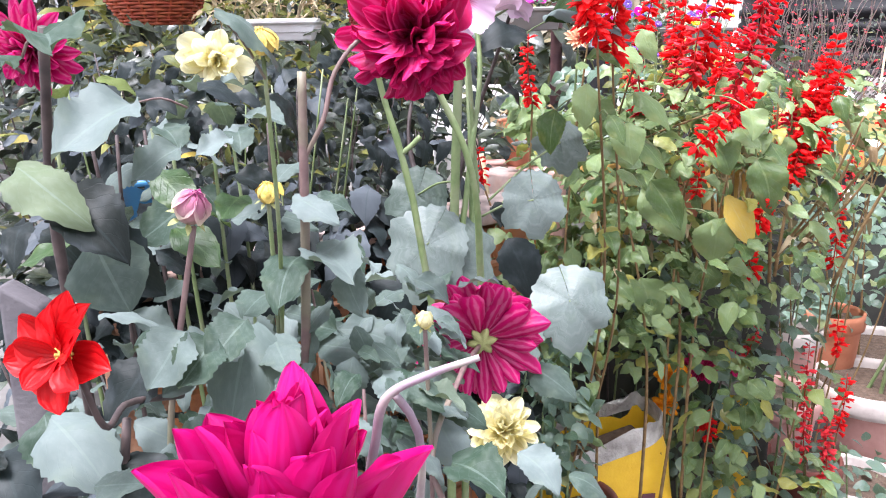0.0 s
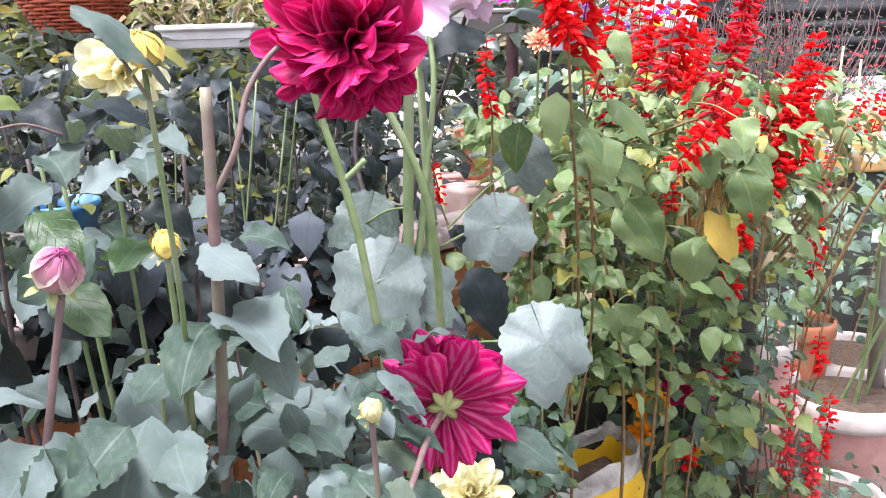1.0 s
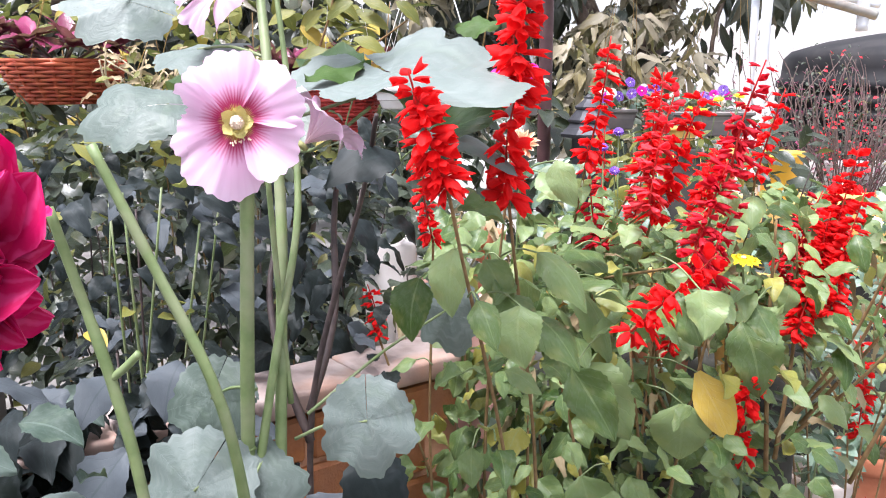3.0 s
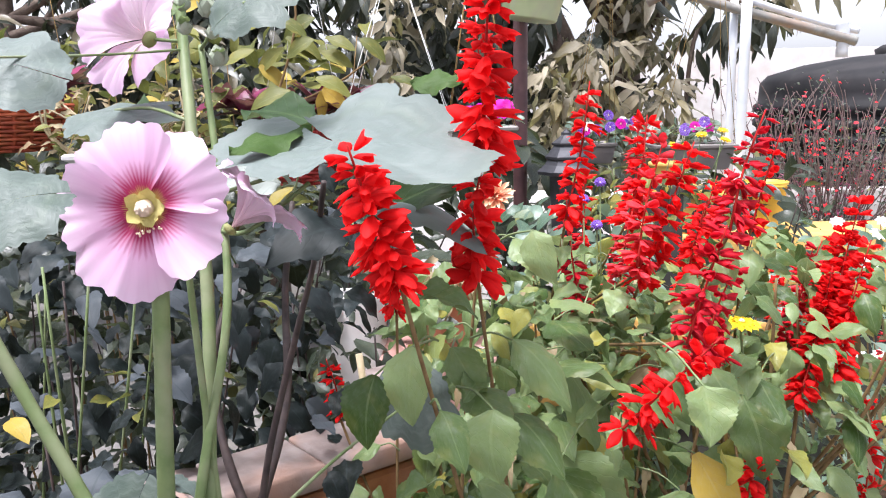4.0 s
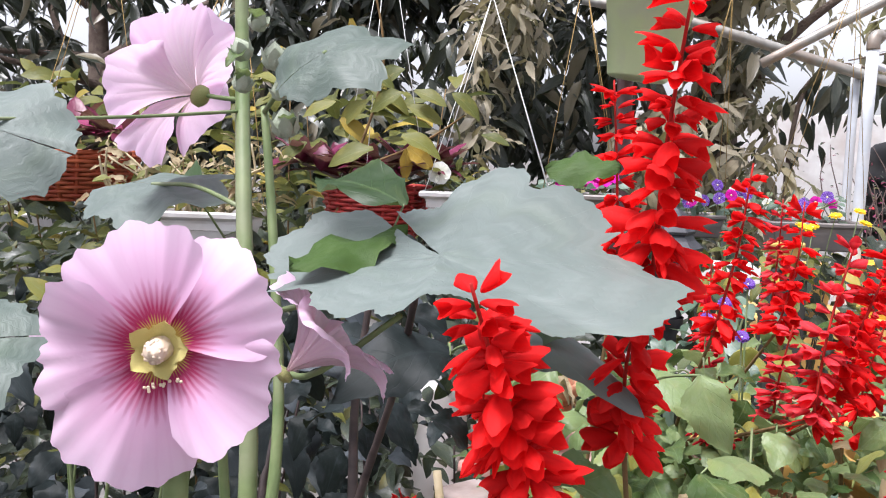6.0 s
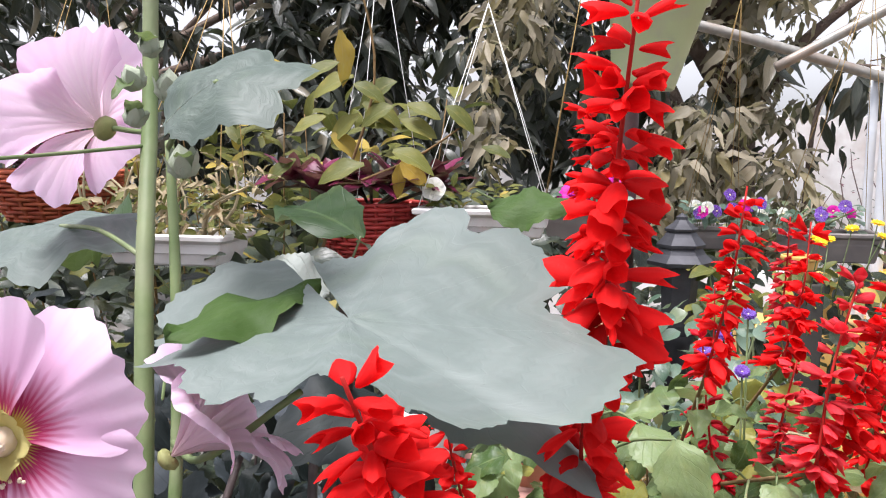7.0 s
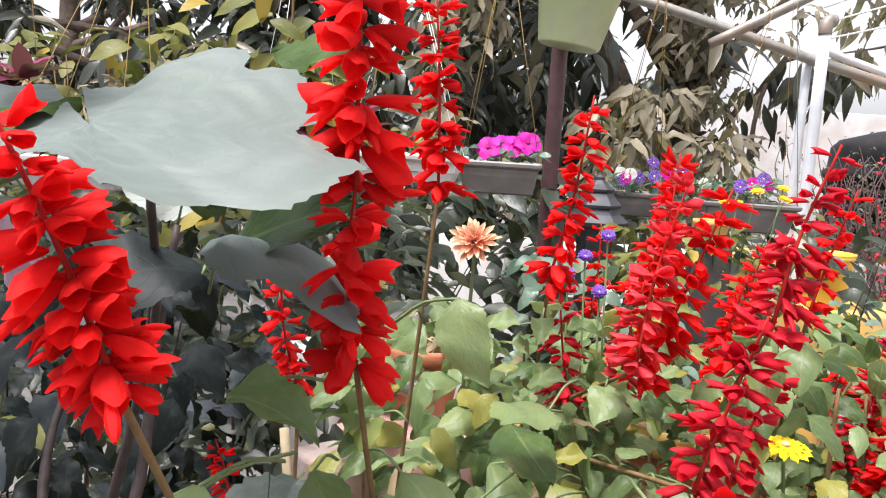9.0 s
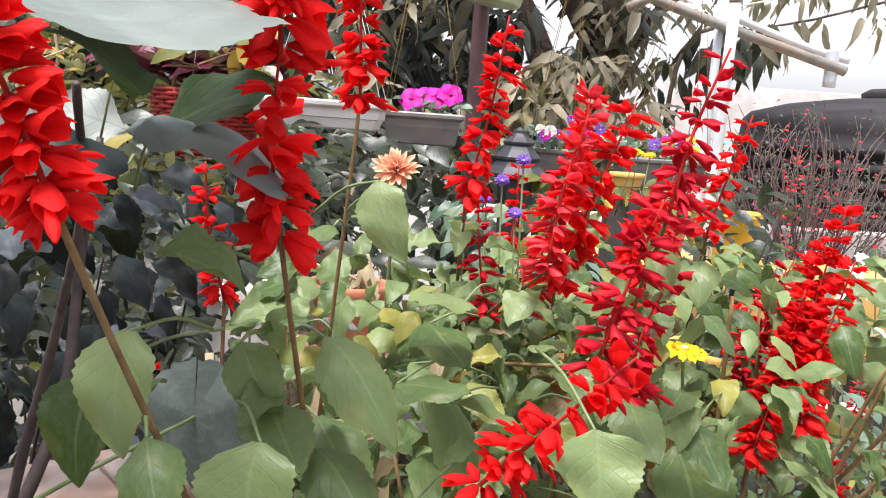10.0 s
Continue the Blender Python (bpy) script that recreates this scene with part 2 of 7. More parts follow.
solid_mat("dark_stem", (0.03, 0.02, 0.02), (0.08, 0.055, 0.05), 70, 0.6, bumps=0.4, depth=0.001)
solid_mat("woody_stem", (0.13, 0.08, 0.035), (0.23, 0.15, 0.07), 80, 0.8, spec=0.2, bumps=0.5, depth=0.001)
solid_mat("red_stem", (0.30, 0.012, 0.012), (0.42, 0.03, 0.022), 80, 0.75, bumps=0.2, depth=0.001, spec=0.15)
solid_mat("twig_bark", (0.11, 0.07, 0.065), (0.19, 0.14, 0.13), 70, 0.7, bumps=0.4, depth=0.001)
solid_mat("bark", (0.09, 0.06, 0.05), (0.17, 0.13, 0.10), 14, 0.9, bumps=0.9, depth=0.02)
solid_mat("stamen", (0.80, 0.66, 0.25), (0.86, 0.78, 0.5), 300, 0.8, bumps=0.8, depth=0.001)
solid_mat("star_green", (0.55, 0.46, 0.12), (0.68, 0.60, 0.26), 200, 0.7, bumps=0.6, depth=0.001)
solid_mat("pale_tip", (0.76, 0.58, 0.42), (0.84, 0.70, 0.56), 300, 0.7, bumps=0.6, depth=0.001)
solid_mat("calyx", (0.20, 0.22, 0.07), (0.33, 0.33, 0.13), 90, 0.65, bumps=0.3, depth=0.001)
solid_mat("bud_grey", (0.29, 0.33, 0.24), (0.42, 0.46, 0.36), 90, 0.7, bumps=0.4, depth=0.001)
solid_mat("bud_yellow", (0.62, 0.42, 0.05), (0.66, 0.52, 0.16), 90, 0.55, bumps=0.4, depth=0.001)
solid_mat("concrete", (0.10, 0.092, 0.088), (0.17, 0.16, 0.15), 9, 0.9, bumps=0.5, depth=0.006, stain=(0.11, 0.10, 0.085), stain_scale=1.3)
# Concrete darkened to near-black: shade in the gaps between plants is painted in.
solid_mat("shaded_concrete", (0.022, 0.020, 0.018), (0.05, 0.046, 0.042), 9, 0.9, bumps=0.5, depth=0.006, stain=(0.06, 0.065, 0.05), stain_scale=2.3)
solid_mat("whitewash", (0.60, 0.57, 0.56), (0.74, 0.72, 0.71), 12, 0.85, bumps=0.5, depth=0.004, stain=(0.55, 0.48, 0.45), stain_scale=4)
solid_mat("coping", (0.20, 0.15, 0.135), (0.36, 0.295, 0.275), 25, 0.85, bumps=0.5, depth=0.003, stain=(0.36, 0.20, 0.14), stain_scale=9)
solid_mat("brick", (0.28, 0.095, 0.03), (0.38, 0.15, 0.05), 40, 0.88, bumps=0.7, depth=0.004, stain=(0.25, 0.11, 0.06), stain_scale=12, vary=0.35)
solid_mat("mortar", (0.24, 0.11, 0.06), (0.30, 0.16, 0.09), 60, 0.95, bumps=0.7, depth=0.003)
solid_mat("ochre_paint", (0.60, 0.34, 0.08), (0.68, 0.41, 0.12), 20, 0.7, bumps=0.4, depth=0.002, stain=(0.5, 0.3, 0.14), stain_scale=6)
solid_mat("terracotta", (0.42, 0.14, 0.07), (0.50, 0.19, 0.10), 30, 0.82, bumps=0.5, depth=0.003, stain=(0.46, 0.27, 0.2), stain_scale=5, vary=0.25)
solid_mat("dusty_rose_clay", (0.45, 0.23, 0.20), (0.54, 0.30, 0.26), 30, 0.8, bumps=0.5, depth=0.003, stain=(0.56, 0.42, 0.38), stain_scale=5)
solid_mat("rim_white", (0.44, 0.38, 0.35), (0.58, 0.52, 0.48), 30, 0.8, bumps=0.5, depth=0.002, stain=(0.45, 0.33, 0.27), stain_scale=8)
solid_mat("dark_clay", (0.12, 0.03, 0.022), (0.18, 0.05, 0.035), 30, 0.8, bumps=0.5, depth=0.003, stain=(0.14, 0.07, 0.055), stain_scale=5)
solid_mat("soil", (0.07, 0.045, 0.03), (0.15, 0.10, 0.07), 60, 0.95, bumps=1.0, depth=0.012)
solid_mat("bucket_yellow", (0.72, 0.44, 0.04), (0.78, 0.52, 0.09), 8, 0.45, bumps=0.1, depth=0.001, stain=(0.5, 0.3, 0.05), stain_scale=7)
solid_mat("sack_yellow", (0.72, 0.42, 0.01), (0.80, 0.50, 0.02), 30, 0.42, bumps=0.5, depth=0.004)
solid_mat("sack_print", (0.05, 0.02, 0.03), (0.12, 0.02, 0.03), 30, 0.5, bumps=0.3, depth=0.002)
solid_mat("clear_film", (0.22, 0.20, 0.18), (0.52, 0.49, 0.44), 24, 0.22, bumps=0.8, depth=0.01)
solid_mat("grey_plastic", (0.16, 0.14, 0.14), (0.21, 0.19, 0.18), 14, 0.5, bumps=0.15, depth=0.001, stain=(0.27, 0.24, 0.22), stain_scale=9)
solid_mat("white_plastic", (0.66, 0.63, 0.62), (0.76, 0.74, 0.73), 14, 0.5, bumps=0.15, depth=0.001, stain=(0.50, 0.44, 0.40), stain_scale=9)
solid_mat("black_plastic", (0.008, 0.008, 0.010), (0.018, 0.017, 0.019), 8, 0.7, bumps=0.15, depth=0.002, stain=(0.035, 0.032, 0.033), stain_scale=5, spec=0.3)
solid_mat("black_iron", (0.03, 0.03, 0.037), (0.065, 0.065, 0.075), 30, 0.5, metal=0.3, bumps=0.3, depth=0.001)
solid_mat("pale_green_plastic", (0.52, 0.60, 0.33), (0.58, 0.65, 0.39), 10, 0.5, bumps=0.12, depth=0.001, stain=(0.50, 0.53, 0.38), stain_scale=14)
solid_mat("galvanised", (0.22, 0.21, 0.19), (0.34, 0.33, 0.30), 40, 0.5, metal=0.35, bumps=0.3, depth=0.001, stain=(0.30, 0.22, 0.17), stain_scale=9)
solid_mat("white_pipe", (0.60, 0.63, 0.68), (0.70, 0.72, 0.75), 30, 0.5, bumps=0.2, depth=0.001, stain=(0.6, 0.6, 0.62), stain_scale=11)
solid_mat("brown_paint", (0.075, 0.03, 0.035), (0.11, 0.05, 0.05), 40, 0.5, bumps=0.25, depth=0.001, stain=(0.05, 0.02, 0.025), stain_scale=15)
solid_mat("red_wicker", (0.32, 0.02, 0.02), (0.46, 0.05, 0.04), 40, 0.5, bumps=0.3, depth=0.001, vary=0.3)
solid_mat("brown_wicker", (0.32, 0.045, 0.02), (0.46, 0.11, 0.04), 40, 0.55, bumps=0.3, depth=0.001, vary=0.3)
solid_mat("string_white", (0.70, 0.70, 0.68), (0.78, 0.78, 0.76), 200, 0.8, bumps=0.5, depth=0.0005)
solid_mat("string_gold", (0.30, 0.19, 0.06), (0.40, 0.27, 0.10), 200, 0.8, bumps=0.5, depth=0.0005)
solid_mat("blue_plastic", (0.03, 0.14, 0.32), (0.06, 0.24, 0.42), 9, 0.4, bumps=0.1, depth=0.001, stain=(0.2, 0.34, 0.45), stain_scale=8)
solid_mat("grey_wood", (0.05, 0.045, 0.05), (0.11, 0.10, 0.105), 30, 0.85, bumps=0.8, depth=0.003, stain=(0.07, 0.06, 0.07), stain_scale=14)
solid_mat("bamboo", (0.36, 0.28, 0.16), (0.48, 0.40, 0.27), 50, 0.7, bumps=0.3, depth=0.001)

# ---- tools for building ----
WORLD = {}


def thing(name, at, label, category, group="", kind=""):
    e = new(name)
    e.empty_display_size = 0.05
    e.matrix_basis = Matrix.Translation(at)
    WORLD[e] = e.matrix_basis.copy()
    return tagged(e, label, category, group, kind)


def mesh_of(name, verts, faces, mat, uvs=None, smooth=True):
    me = bpy.data.meshes.new(name)
    me.from_pydata([tuple(v) for v in verts], [], faces)
    if uvs is not None:
        lay = me.uv_layers.new(name="UVMap")
        idx = np.empty(len(me.loops), dtype=np.int32)
        me.loops.foreach_get("vertex_index", idx)
        lay.data.foreach_set("uv", np.asarray(uvs, dtype=np.float32)[idx].ravel())
    me.materials.append(MATS[mat])
    me.polygons.foreach_set("use_smooth", np.full(len(me.polygons), smooth))
    me.update()
    return me


def piece(name, me, parent, m=None, label="", kind=""):
    """A mesh as one part of a thing, at a pose in the world."""
    ob = new(name, me)
    m = Matrix() if m is None else m
    if parent is not None:
        ob.parent = parent
        ob.matrix_parent_inverse = WORLD[parent].inverted()
    ob.matrix_basis = m
    WORLD[ob] = m.copy()
    return tagged(ob, label, kind=kind)


def part(name, bm, material, parent, label="", m=None, smooth=True):
    me = bpy.data.meshes.new(name)
    bm.to_mesh(me)
    bm.free()
    me.materials.append(MATS[material])
    me.polygons.foreach_set("use_smooth", np.full(len(me.polygons), smooth))
    return piece(name, me, parent, m, label)


def path_points(pts, per=5):
    """A smooth line through a few points, with no overshoot."""
    pts = [Vector(p) for p in pts]
    if len(pts) == 2:
        return [pts[0].lerp(pts[1], i / per) for i in range(per + 1)]
    seg = [max((b - a).length, 1e-6) for a, b in zip(pts, pts[1:])]
    way = [(b - a) / d for a, b, d in zip(pts, pts[1:], seg)]
    tan = [way[0]] + [(way[k - 1] * seg[k] + way[k] * seg[k - 1]) / (seg[k] + seg[k - 1]) for k in range(1, len(way))] + [way[-1]]
    out = []
    for k, d in enumerate(seg):
        for i in range(per):
            t = i / per
            out.append((2 * t**3 - 3 * t * t + 1) * pts[k] + (t**3 - 2 * t * t + t) * d * tan[k] + (3 * t * t - 2 * t**3) * pts[k + 1] + (t**3 - t * t) * d * tan[k + 1])
    out.append(pts[-1])
    return out


def tube_data(line, r0, r1, seg=7, lump=0.0):
    verts, faces = [], []
    n = len(line)
    for i, p in enumerate(line):
        d = (line[min(i + 1, n - 1)] - line[max(i - 1, 0)]).normalized()
        u = d.cross(Vector((0.3, 1, 0.1))).normalized()
        v = d.cross(u)
        f = i / (n - 1)
        r = (r0 + (r1 - r0) * f) * (1 + lump * noise.noise(p * 60))
        for k in range(seg):
            a = 2 * math.pi * k / seg
            verts.append(p + (u * math.cos(a) + v * math.sin(a)) * r)
    for i in range(n - 1):
        for k in range(seg):
            faces.append((i * seg + k, i * seg + (k + 1) % seg, (i + 1) * seg + (k + 1) % seg, (i + 1) * seg + k))
    faces.append(tuple(range(seg))[::-1])
    faces.append(tuple((n - 1) * seg + k for k in range(seg)))
    return verts, faces


def tube(name, pts, r0, r1, mat, parent, seg=7, per=5, label="", lump=0.0):
    v, f = tube_data(path_points(pts, per), r0, r1, seg, lump)
    return piece(name, mesh_of(name, v, f, mat), parent, None, label)


def lathe(name, prof, mat, parent, at, seg=28, label="", squash=1.0, turn=0.0, smooth=True):
    """Spin (radius, height) pairs about an upright axis."""
    verts, faces = [], []
    for r, z in prof:
        for k in range(seg):
            a = 2 * math.pi * k / seg
            verts.append((r * math.cos(a), squash * r * math.sin(a), z))
    for i in range(len(prof) - 1):
        for k in range(seg):
            faces.append((i * seg + k, i * seg + (k + 1) % seg, (i + 1) * seg + (k + 1) % seg, (i + 1) * seg + k))
    me = mesh_of(name, verts, faces, mat, smooth=smooth)
    return piece(name, me, parent, Matrix.Translation(at) @ Matrix.Rotation(turn, 4, "Z"), label)


def box_bm(sx, sy, sz, bevel=0.004, seg=2):
    bm = bmesh.new()
    bmesh.ops.create_cube(bm, size=1, matrix=Matrix.Diagonal((sx, sy, sz, 1)))
    if bevel:
        bmesh.ops.bevel(bm, geom=bm.edges[:], offset=bevel, segments=seg, affect="EDGES", profile=0.6)
    return bm


# ---- leaf and petal shapes ----
def blade(name, mat, outline, n=12, m=2, fold=0.2, droop=0.25, wave=0.03, teeth=0.0, twist=0.0, seed=0, cup=0.0, lop=0.0, curl=0.0):
    """A leaf or petal along +y, 1 long, its width from outline(u), its face up."""
    rnd = random.Random(seed)
    ph = rnd.random() * 6
    verts, uvs, faces = [], [], []
    for i in range(n + 1):
        u = i / n
        w = outline(u) * (1 + (teeth if i % 2 else -teeth * 0.3) * (0 < i < n))
        tw = twist * u
        for j in range(-m, m + 1):
            s = j / m
            x = s * w * (1 + lop * s) + lop * 0.5 * math.sin(math.pi * u)
            z = fold * abs(x) - droop * u * u + wave * math.sin(u * 13 + ph + 2 * s) * abs(s) - cup * x * x / max(w, 1e-3) - curl * max(0.0, abs(s) - 0.5) * w
            verts.append((x * math.cos(tw) - z * math.sin(tw) * 0.2, u - 0.12 * droop * u * u, z + x * math.sin(tw)))
            uvs.append((0.5 + 0.5 * s, u))
    c = 2 * m + 1
    for i in range(n):
        for j in range(c - 1):
            faces.append((i * c + j, i * c + j + 1, (i + 1) * c + j + 1, (i + 1) * c + j))
    return mesh_of(name, verts, faces, mat, uvs)


def ovate(w, peak=0.32, base=0.04):
    def f(u):
        a = math.sin(math.pi * min(1, u / (2 * peak))) if u < peak else math.cos(math.pi / 2 * ((u - peak) / (1 - peak)) ** 1.15)
        return max(base * (1 - u) ** 3, w * max(a, 0.0) ** 0.85) + 0.002
    return f


def lance(w):
    return lambda u: w * math.sin(math.pi * u**0.8) ** 0.8 * 1.0 + 0.004


def spoon(w, peak=0.68, base=0.25, tip=0.5):
    def f(u):
        if u < peak:
            return w * (base + (1 - base) * math.sin(math.pi / 2 * u / peak))
        return w * max(0.02, (1 - ((u - peak) / (1 - peak)) ** 2)) ** tip
    return f


def lobed_sheet(name, mat, lobes, sinus, gap=0.16, floor=0.5, rings=9, spokes=84, ruffle=0.05, droop=0.1, seed=0, fold=0.0, ribs=0.035, teeth=0.006, curl=0.0):
    """A broad leaf in the xy plane round its stalk, of lobes (degrees, reach, width), cut open at sinus degrees."""
    rnd = random.Random(seed)
    ph = [rnd.random() * 6 for _ in range(5)]
    verts, uvs, faces = [(0, 0, 0)], [(0.5, 0.0)], []
    cut = radians(sinus)
    for i in range(1, rings + 1):
        f = i / rings
        for k in range(spokes + 1):
            t = k / spokes
            a = cut + gap + t * (2 * math.pi - 2 * gap)
            r, ridge = floor, 0.0
            for deg, reach, width in lobes:
                d = (a - radians(deg) + math.pi) % (2 * math.pi) - math.pi
                w = math.exp(-(d / radians(width)) ** 2)
                r = max(r, reach * (0.60 + 0.40 * w) if w > 0.02 else 0.0)
                ridge += w
            r *= 1 + 0.03 * math.sin(19 * a + ph[0]) + 0.02 * math.sin(31 * a + ph[1]) + teeth * (k % 2)
            g = r * f
            z = ruffle * f * (0.7 * math.sin(2 * a + ph[2]) + f * math.sin(5 * a + ph[3]) * 0.5 + f * f * 0.10 * math.sin(11 * a + ph[4])) - droop * g * g - ribs * min(ridge, 1.2) * f + fold * abs(math.cos(a) * g) + 0.004 * math.sin(34 * g + 6 * a) + curl * max(0.0, math.sin(a) * g) ** 2
            verts.append((math.cos(a) * g, math.sin(a) * g, z))
            uvs.append((t, f))
    c = spokes + 1
    for k in range(spokes):
        faces.append((0, 1 + k, 1 + k + 1))
        for i in range(rings - 1):
            faces.append((1 + i * c + k, 1 + (i + 1) * c + k, 1 + (i + 1) * c + k + 1, 1 + i * c + k + 1))
    return mesh_of(name, verts, faces, mat, uvs)


def bell(name, mat, seed=0, flare=0.5):
    """One salvia blossom along +y: a ribbed calyx that widens to two pointed lips, some with a long tube."""
    rnd = random.Random(seed)
    verts, uvs, faces = [], [], []
    seg = 14
    wide = 0.18 + 0.08 * flare
    bent = rnd.uniform(-0.14, 0.10)
    nod = rnd.uniform(0.05, 0.30)
    top_lip, low_lip = rnd.uniform(0.26, 0.42), rnd.uniform(0.14, 0.34)
    prof = ((0.0, 0.16), (0.10, 0.42), (0.26, 0.62), (0.46, 0.78), (0.66, 0.92), (0.84, 1.0), (1.0, 0.92))
    ph = rnd.random() * 6
    for y, r in prof:
        for k in range(seg):
            a = 2 * math.pi * k / seg
            cs, sn = math.cos(a), math.sin(a)
            lip = (top_lip if sn > 0 else low_lip) * abs(sn) ** 1.7
            yy = y * (0.70 + lip + 0.025 * math.sin(3 * a + ph))
            pinch = 1.0 - 0.30 * y**3 * abs(sn) ** 2
            rib = 1 + 0.05 * math.cos(7 * a + ph)
            x = 1.15 * wide * r * cs * rib * pinch + bent * yy * yy
            z = wide * r * sn * rib * (0.82 + 0.3 * y * y * flare) - nod * yy * yy + rnd.uniform(-0.012, 0.012) * y
            verts.append((x, yy, z))
            uvs.append((k / seg, y))
    for i in range(len(prof) - 1):
        for k in range(seg):
            faces.append((i * seg + k, i * seg + (k + 1) % seg, (i + 1) * seg + (k + 1) % seg, (i + 1) * seg + k))
    if seed % 5 == 3:
        o = len(verts)
        for i in range(7):
            u = i / 6
            r = (0.055, 0.06, 0.07, 0.085, 0.11, 0.10, 0.03)[i]
            for k in range(7):
                a = 2 * math.pi * k / 7
                verts.append((r * math.cos(a) + bent * u, 0.35 + 1.05 * u, r * 0.8 * math.sin(a) - nod * 0.6 - 0.22 * u * u))
                uvs.append((k / 7, 0.4 + u * 0.6))
        for i in range(6):
            for k in range(7):
                faces.append((o + i * 7 + k, o + i * 7 + (k + 1) % 7, o + (i + 1) * 7 + (k + 1) % 7, o + (i + 1) * 7 + k))
    return mesh_of(name, verts, faces, mat, uvs)


SHAPES = {
    "salvia": [blade("salvia_leaf", "salvia_leaf", ovate(0.27 + 0.02 * k, 0.30), 24, 3, (0.1, 0.4, 0.2, 0.55, 0.05, 0.3)[k], (0.15, 0.3, 0.55, 0.25, 0.75, 0.4)[k], (0.03, 0.045, 0.03, 0.06, 0.04, 0.05)[k], 0.055, (0.0, 0.25, -0.2, 0.4, -0.35, 0.1)[k], k, 0.0, (0.05, -0.07, 0.1, -0.04, 0.0, -0.1)[k], (0.5, 0.0, 0.3, 0.0, 0.9, 0.4)[k]) for k in range(6)],
    "dahlia": [blade("dahlia_leaf", "dahlia_leaf", ovate(0.26 + 0.025 * k, 0.38), 20, 3, (0.1, 0.35, 0.2, 0.5, 0.05)[k], (0.2, 0.35, 0.6, 0.3, 0.8)[k], (0.04, 0.06, 0.05, 0.07, 0.05)[k], 0.075, (0.0, 0.25, -0.25, 0.4, 0.1)[k], 7 + k, 0.0, (0.05, -0.08, 0.1, -0.05, 0.0)[k], (0.4, 0.1, 0.5, 0.0, 0.9)[k]) for k in range(5)],
    "dark": [blade("shaded_leaf", "shaded_leaf", ovate(0.24 + 0.03 * k, 0.40), 16, 2, (0.15, 0.4, 0.25, 0.5)[k], (0.2, 0.35, 0.6, 0.8)[k], 0.045, 0.08, (0.1, -0.25, 0.3, -0.1)[k], 13 + k, 0.0, (0.05, -0.08, 0.1, 0.0)[k], (0.4, 0.0, 0.5, 0.8)[k]) for k in range(4)],
    "shrub": [blade("shrub_leaf", "shrub_leaf", ovate(0.20 + 0.03 * k, 0.45), 8, 1, 0.3, 0.12 + 0.15 * k, 0.02, 0.0, 0.2 * k, 17 + k) for k in range(3)],
    "light": [blade("light_leaf", "light_leaf", ovate(0.22 + 0.02 * k, 0.45), 8, 1, 0.3, 0.2 + 0.15 * k, 0.02, 0.0, 0.2 * k, 27 + k) for k in range(3)],
    "herb": [blade("herb_leaf", "herb_leaf", ovate(0.34, 0.38), 6, 1, 0.2, 0.2 + 0.15 * k, 0.02, 0.0, 0.0, 37 + k) for k in range(3)],
    "mango": [blade("mango_leaf", "mango_leaf", lance(0.11 + 0.015 * k), 6, 1, 0.35, 0.15 + 0.2 * k, 0.02, 0.0, 0.4 * k, 47 + k) for k in range(3)],
    "khaki": [blade("khaki_leaf", "khaki_leaf", lance(0.10 + 0.025 * k), 6, 1, 0.3, 0.1 + 0.2 * k, 0.05, 0.0, 0.5 * k, 57 + k) for k in range(3)],
    "purple": [blade("purple_leaf", "purple_leaf", lance(0.14), 6, 1, 0.5, 0.15 + 0.2 * k, 0.02, 0.0, 0.2, 67 + k) for k in range(2)],
    "yellow": [blade("yellow_leaf", "yellow_leaf", ovate(0.24, 0.45), 8, 1, 0.35, 0.3, 0.04, 0.0, 0.5, 77)],
    "dry": [blade("dry_leaf", "dry_leaf", lance(0.16), 6, 1, 0.6, 0.6, 0.08, 0.0, 1.0, 87)],
    "hollyhock": [
        lobed_sheet("hollyhock_leaf", "hollyhock_leaf", ((90, 1.02, 30), (35, 0.98, 27), (148, 0.92, 30), (-25, 0.80, 26), (206, 0.76, 26)), 268, 0.012, 0.76, 9, 96, 0.09, 0.25, 1, 0.08, 0.006),
        lobed_sheet("hollyhock_leaf", "hollyhock_leaf", ((84, 0.98, 32), (28, 1.0, 25), (150, 0.84, 30), (-30, 0.72, 26), (212, 0.82, 28)), 275, 0.012, 0.72, 9, 96, 0.09, 0.3, 2, 0.05, 0.006),
        lobed_sheet("hollyhock_leaf", "hollyhock_leaf", ((96, 1.06, 27), (44, 0.86, 24), (142, 1.0, 25), (-12, 0.86, 27), (198, 0.70, 30)), 262, 0.012, 0.74, 9, 96, 0.10, 0.1, 3, -0.2, 0.006),
    ],
    "red_bell": [bell("red_blossom", "red_bell", k, (0.9, 0.25, 0.6, 0.5, 1.0, 0.1, 0.75)[k]) for k in range(7)],
    "dark_bell": [bell("dark_blossom", "dark_bell", 6 + k, (0.3, 0.8, 0.5)[k]) for k in range(3)],
    "coral_bell": [bell("coral_blossom", "coral_bell", 9 + k, (0.2, 0.7, 0.4)[k]) for k in range(3)],
}


def placed(base, tip, up=(0, 0, 1), width=1.0):
    """The pose of a blade from base to tip, its face towards up."""
    base, tip = Vector(base), Vector(tip)
    y = tip - base
    ln = y.length
    y.normalize()
    x = y.cross(Vector(up))
    if x.length < 1e-4:
        x = y.cross(Vector((0, -1, 0.3)))
    x.normalize()
    z = x.cross(y)
    m = Matrix((x, y, z)).transposed().to_4x4()
    return Matrix.Translation(base) @ m @ Matrix.Diagonal((ln * width, ln, ln, 1))


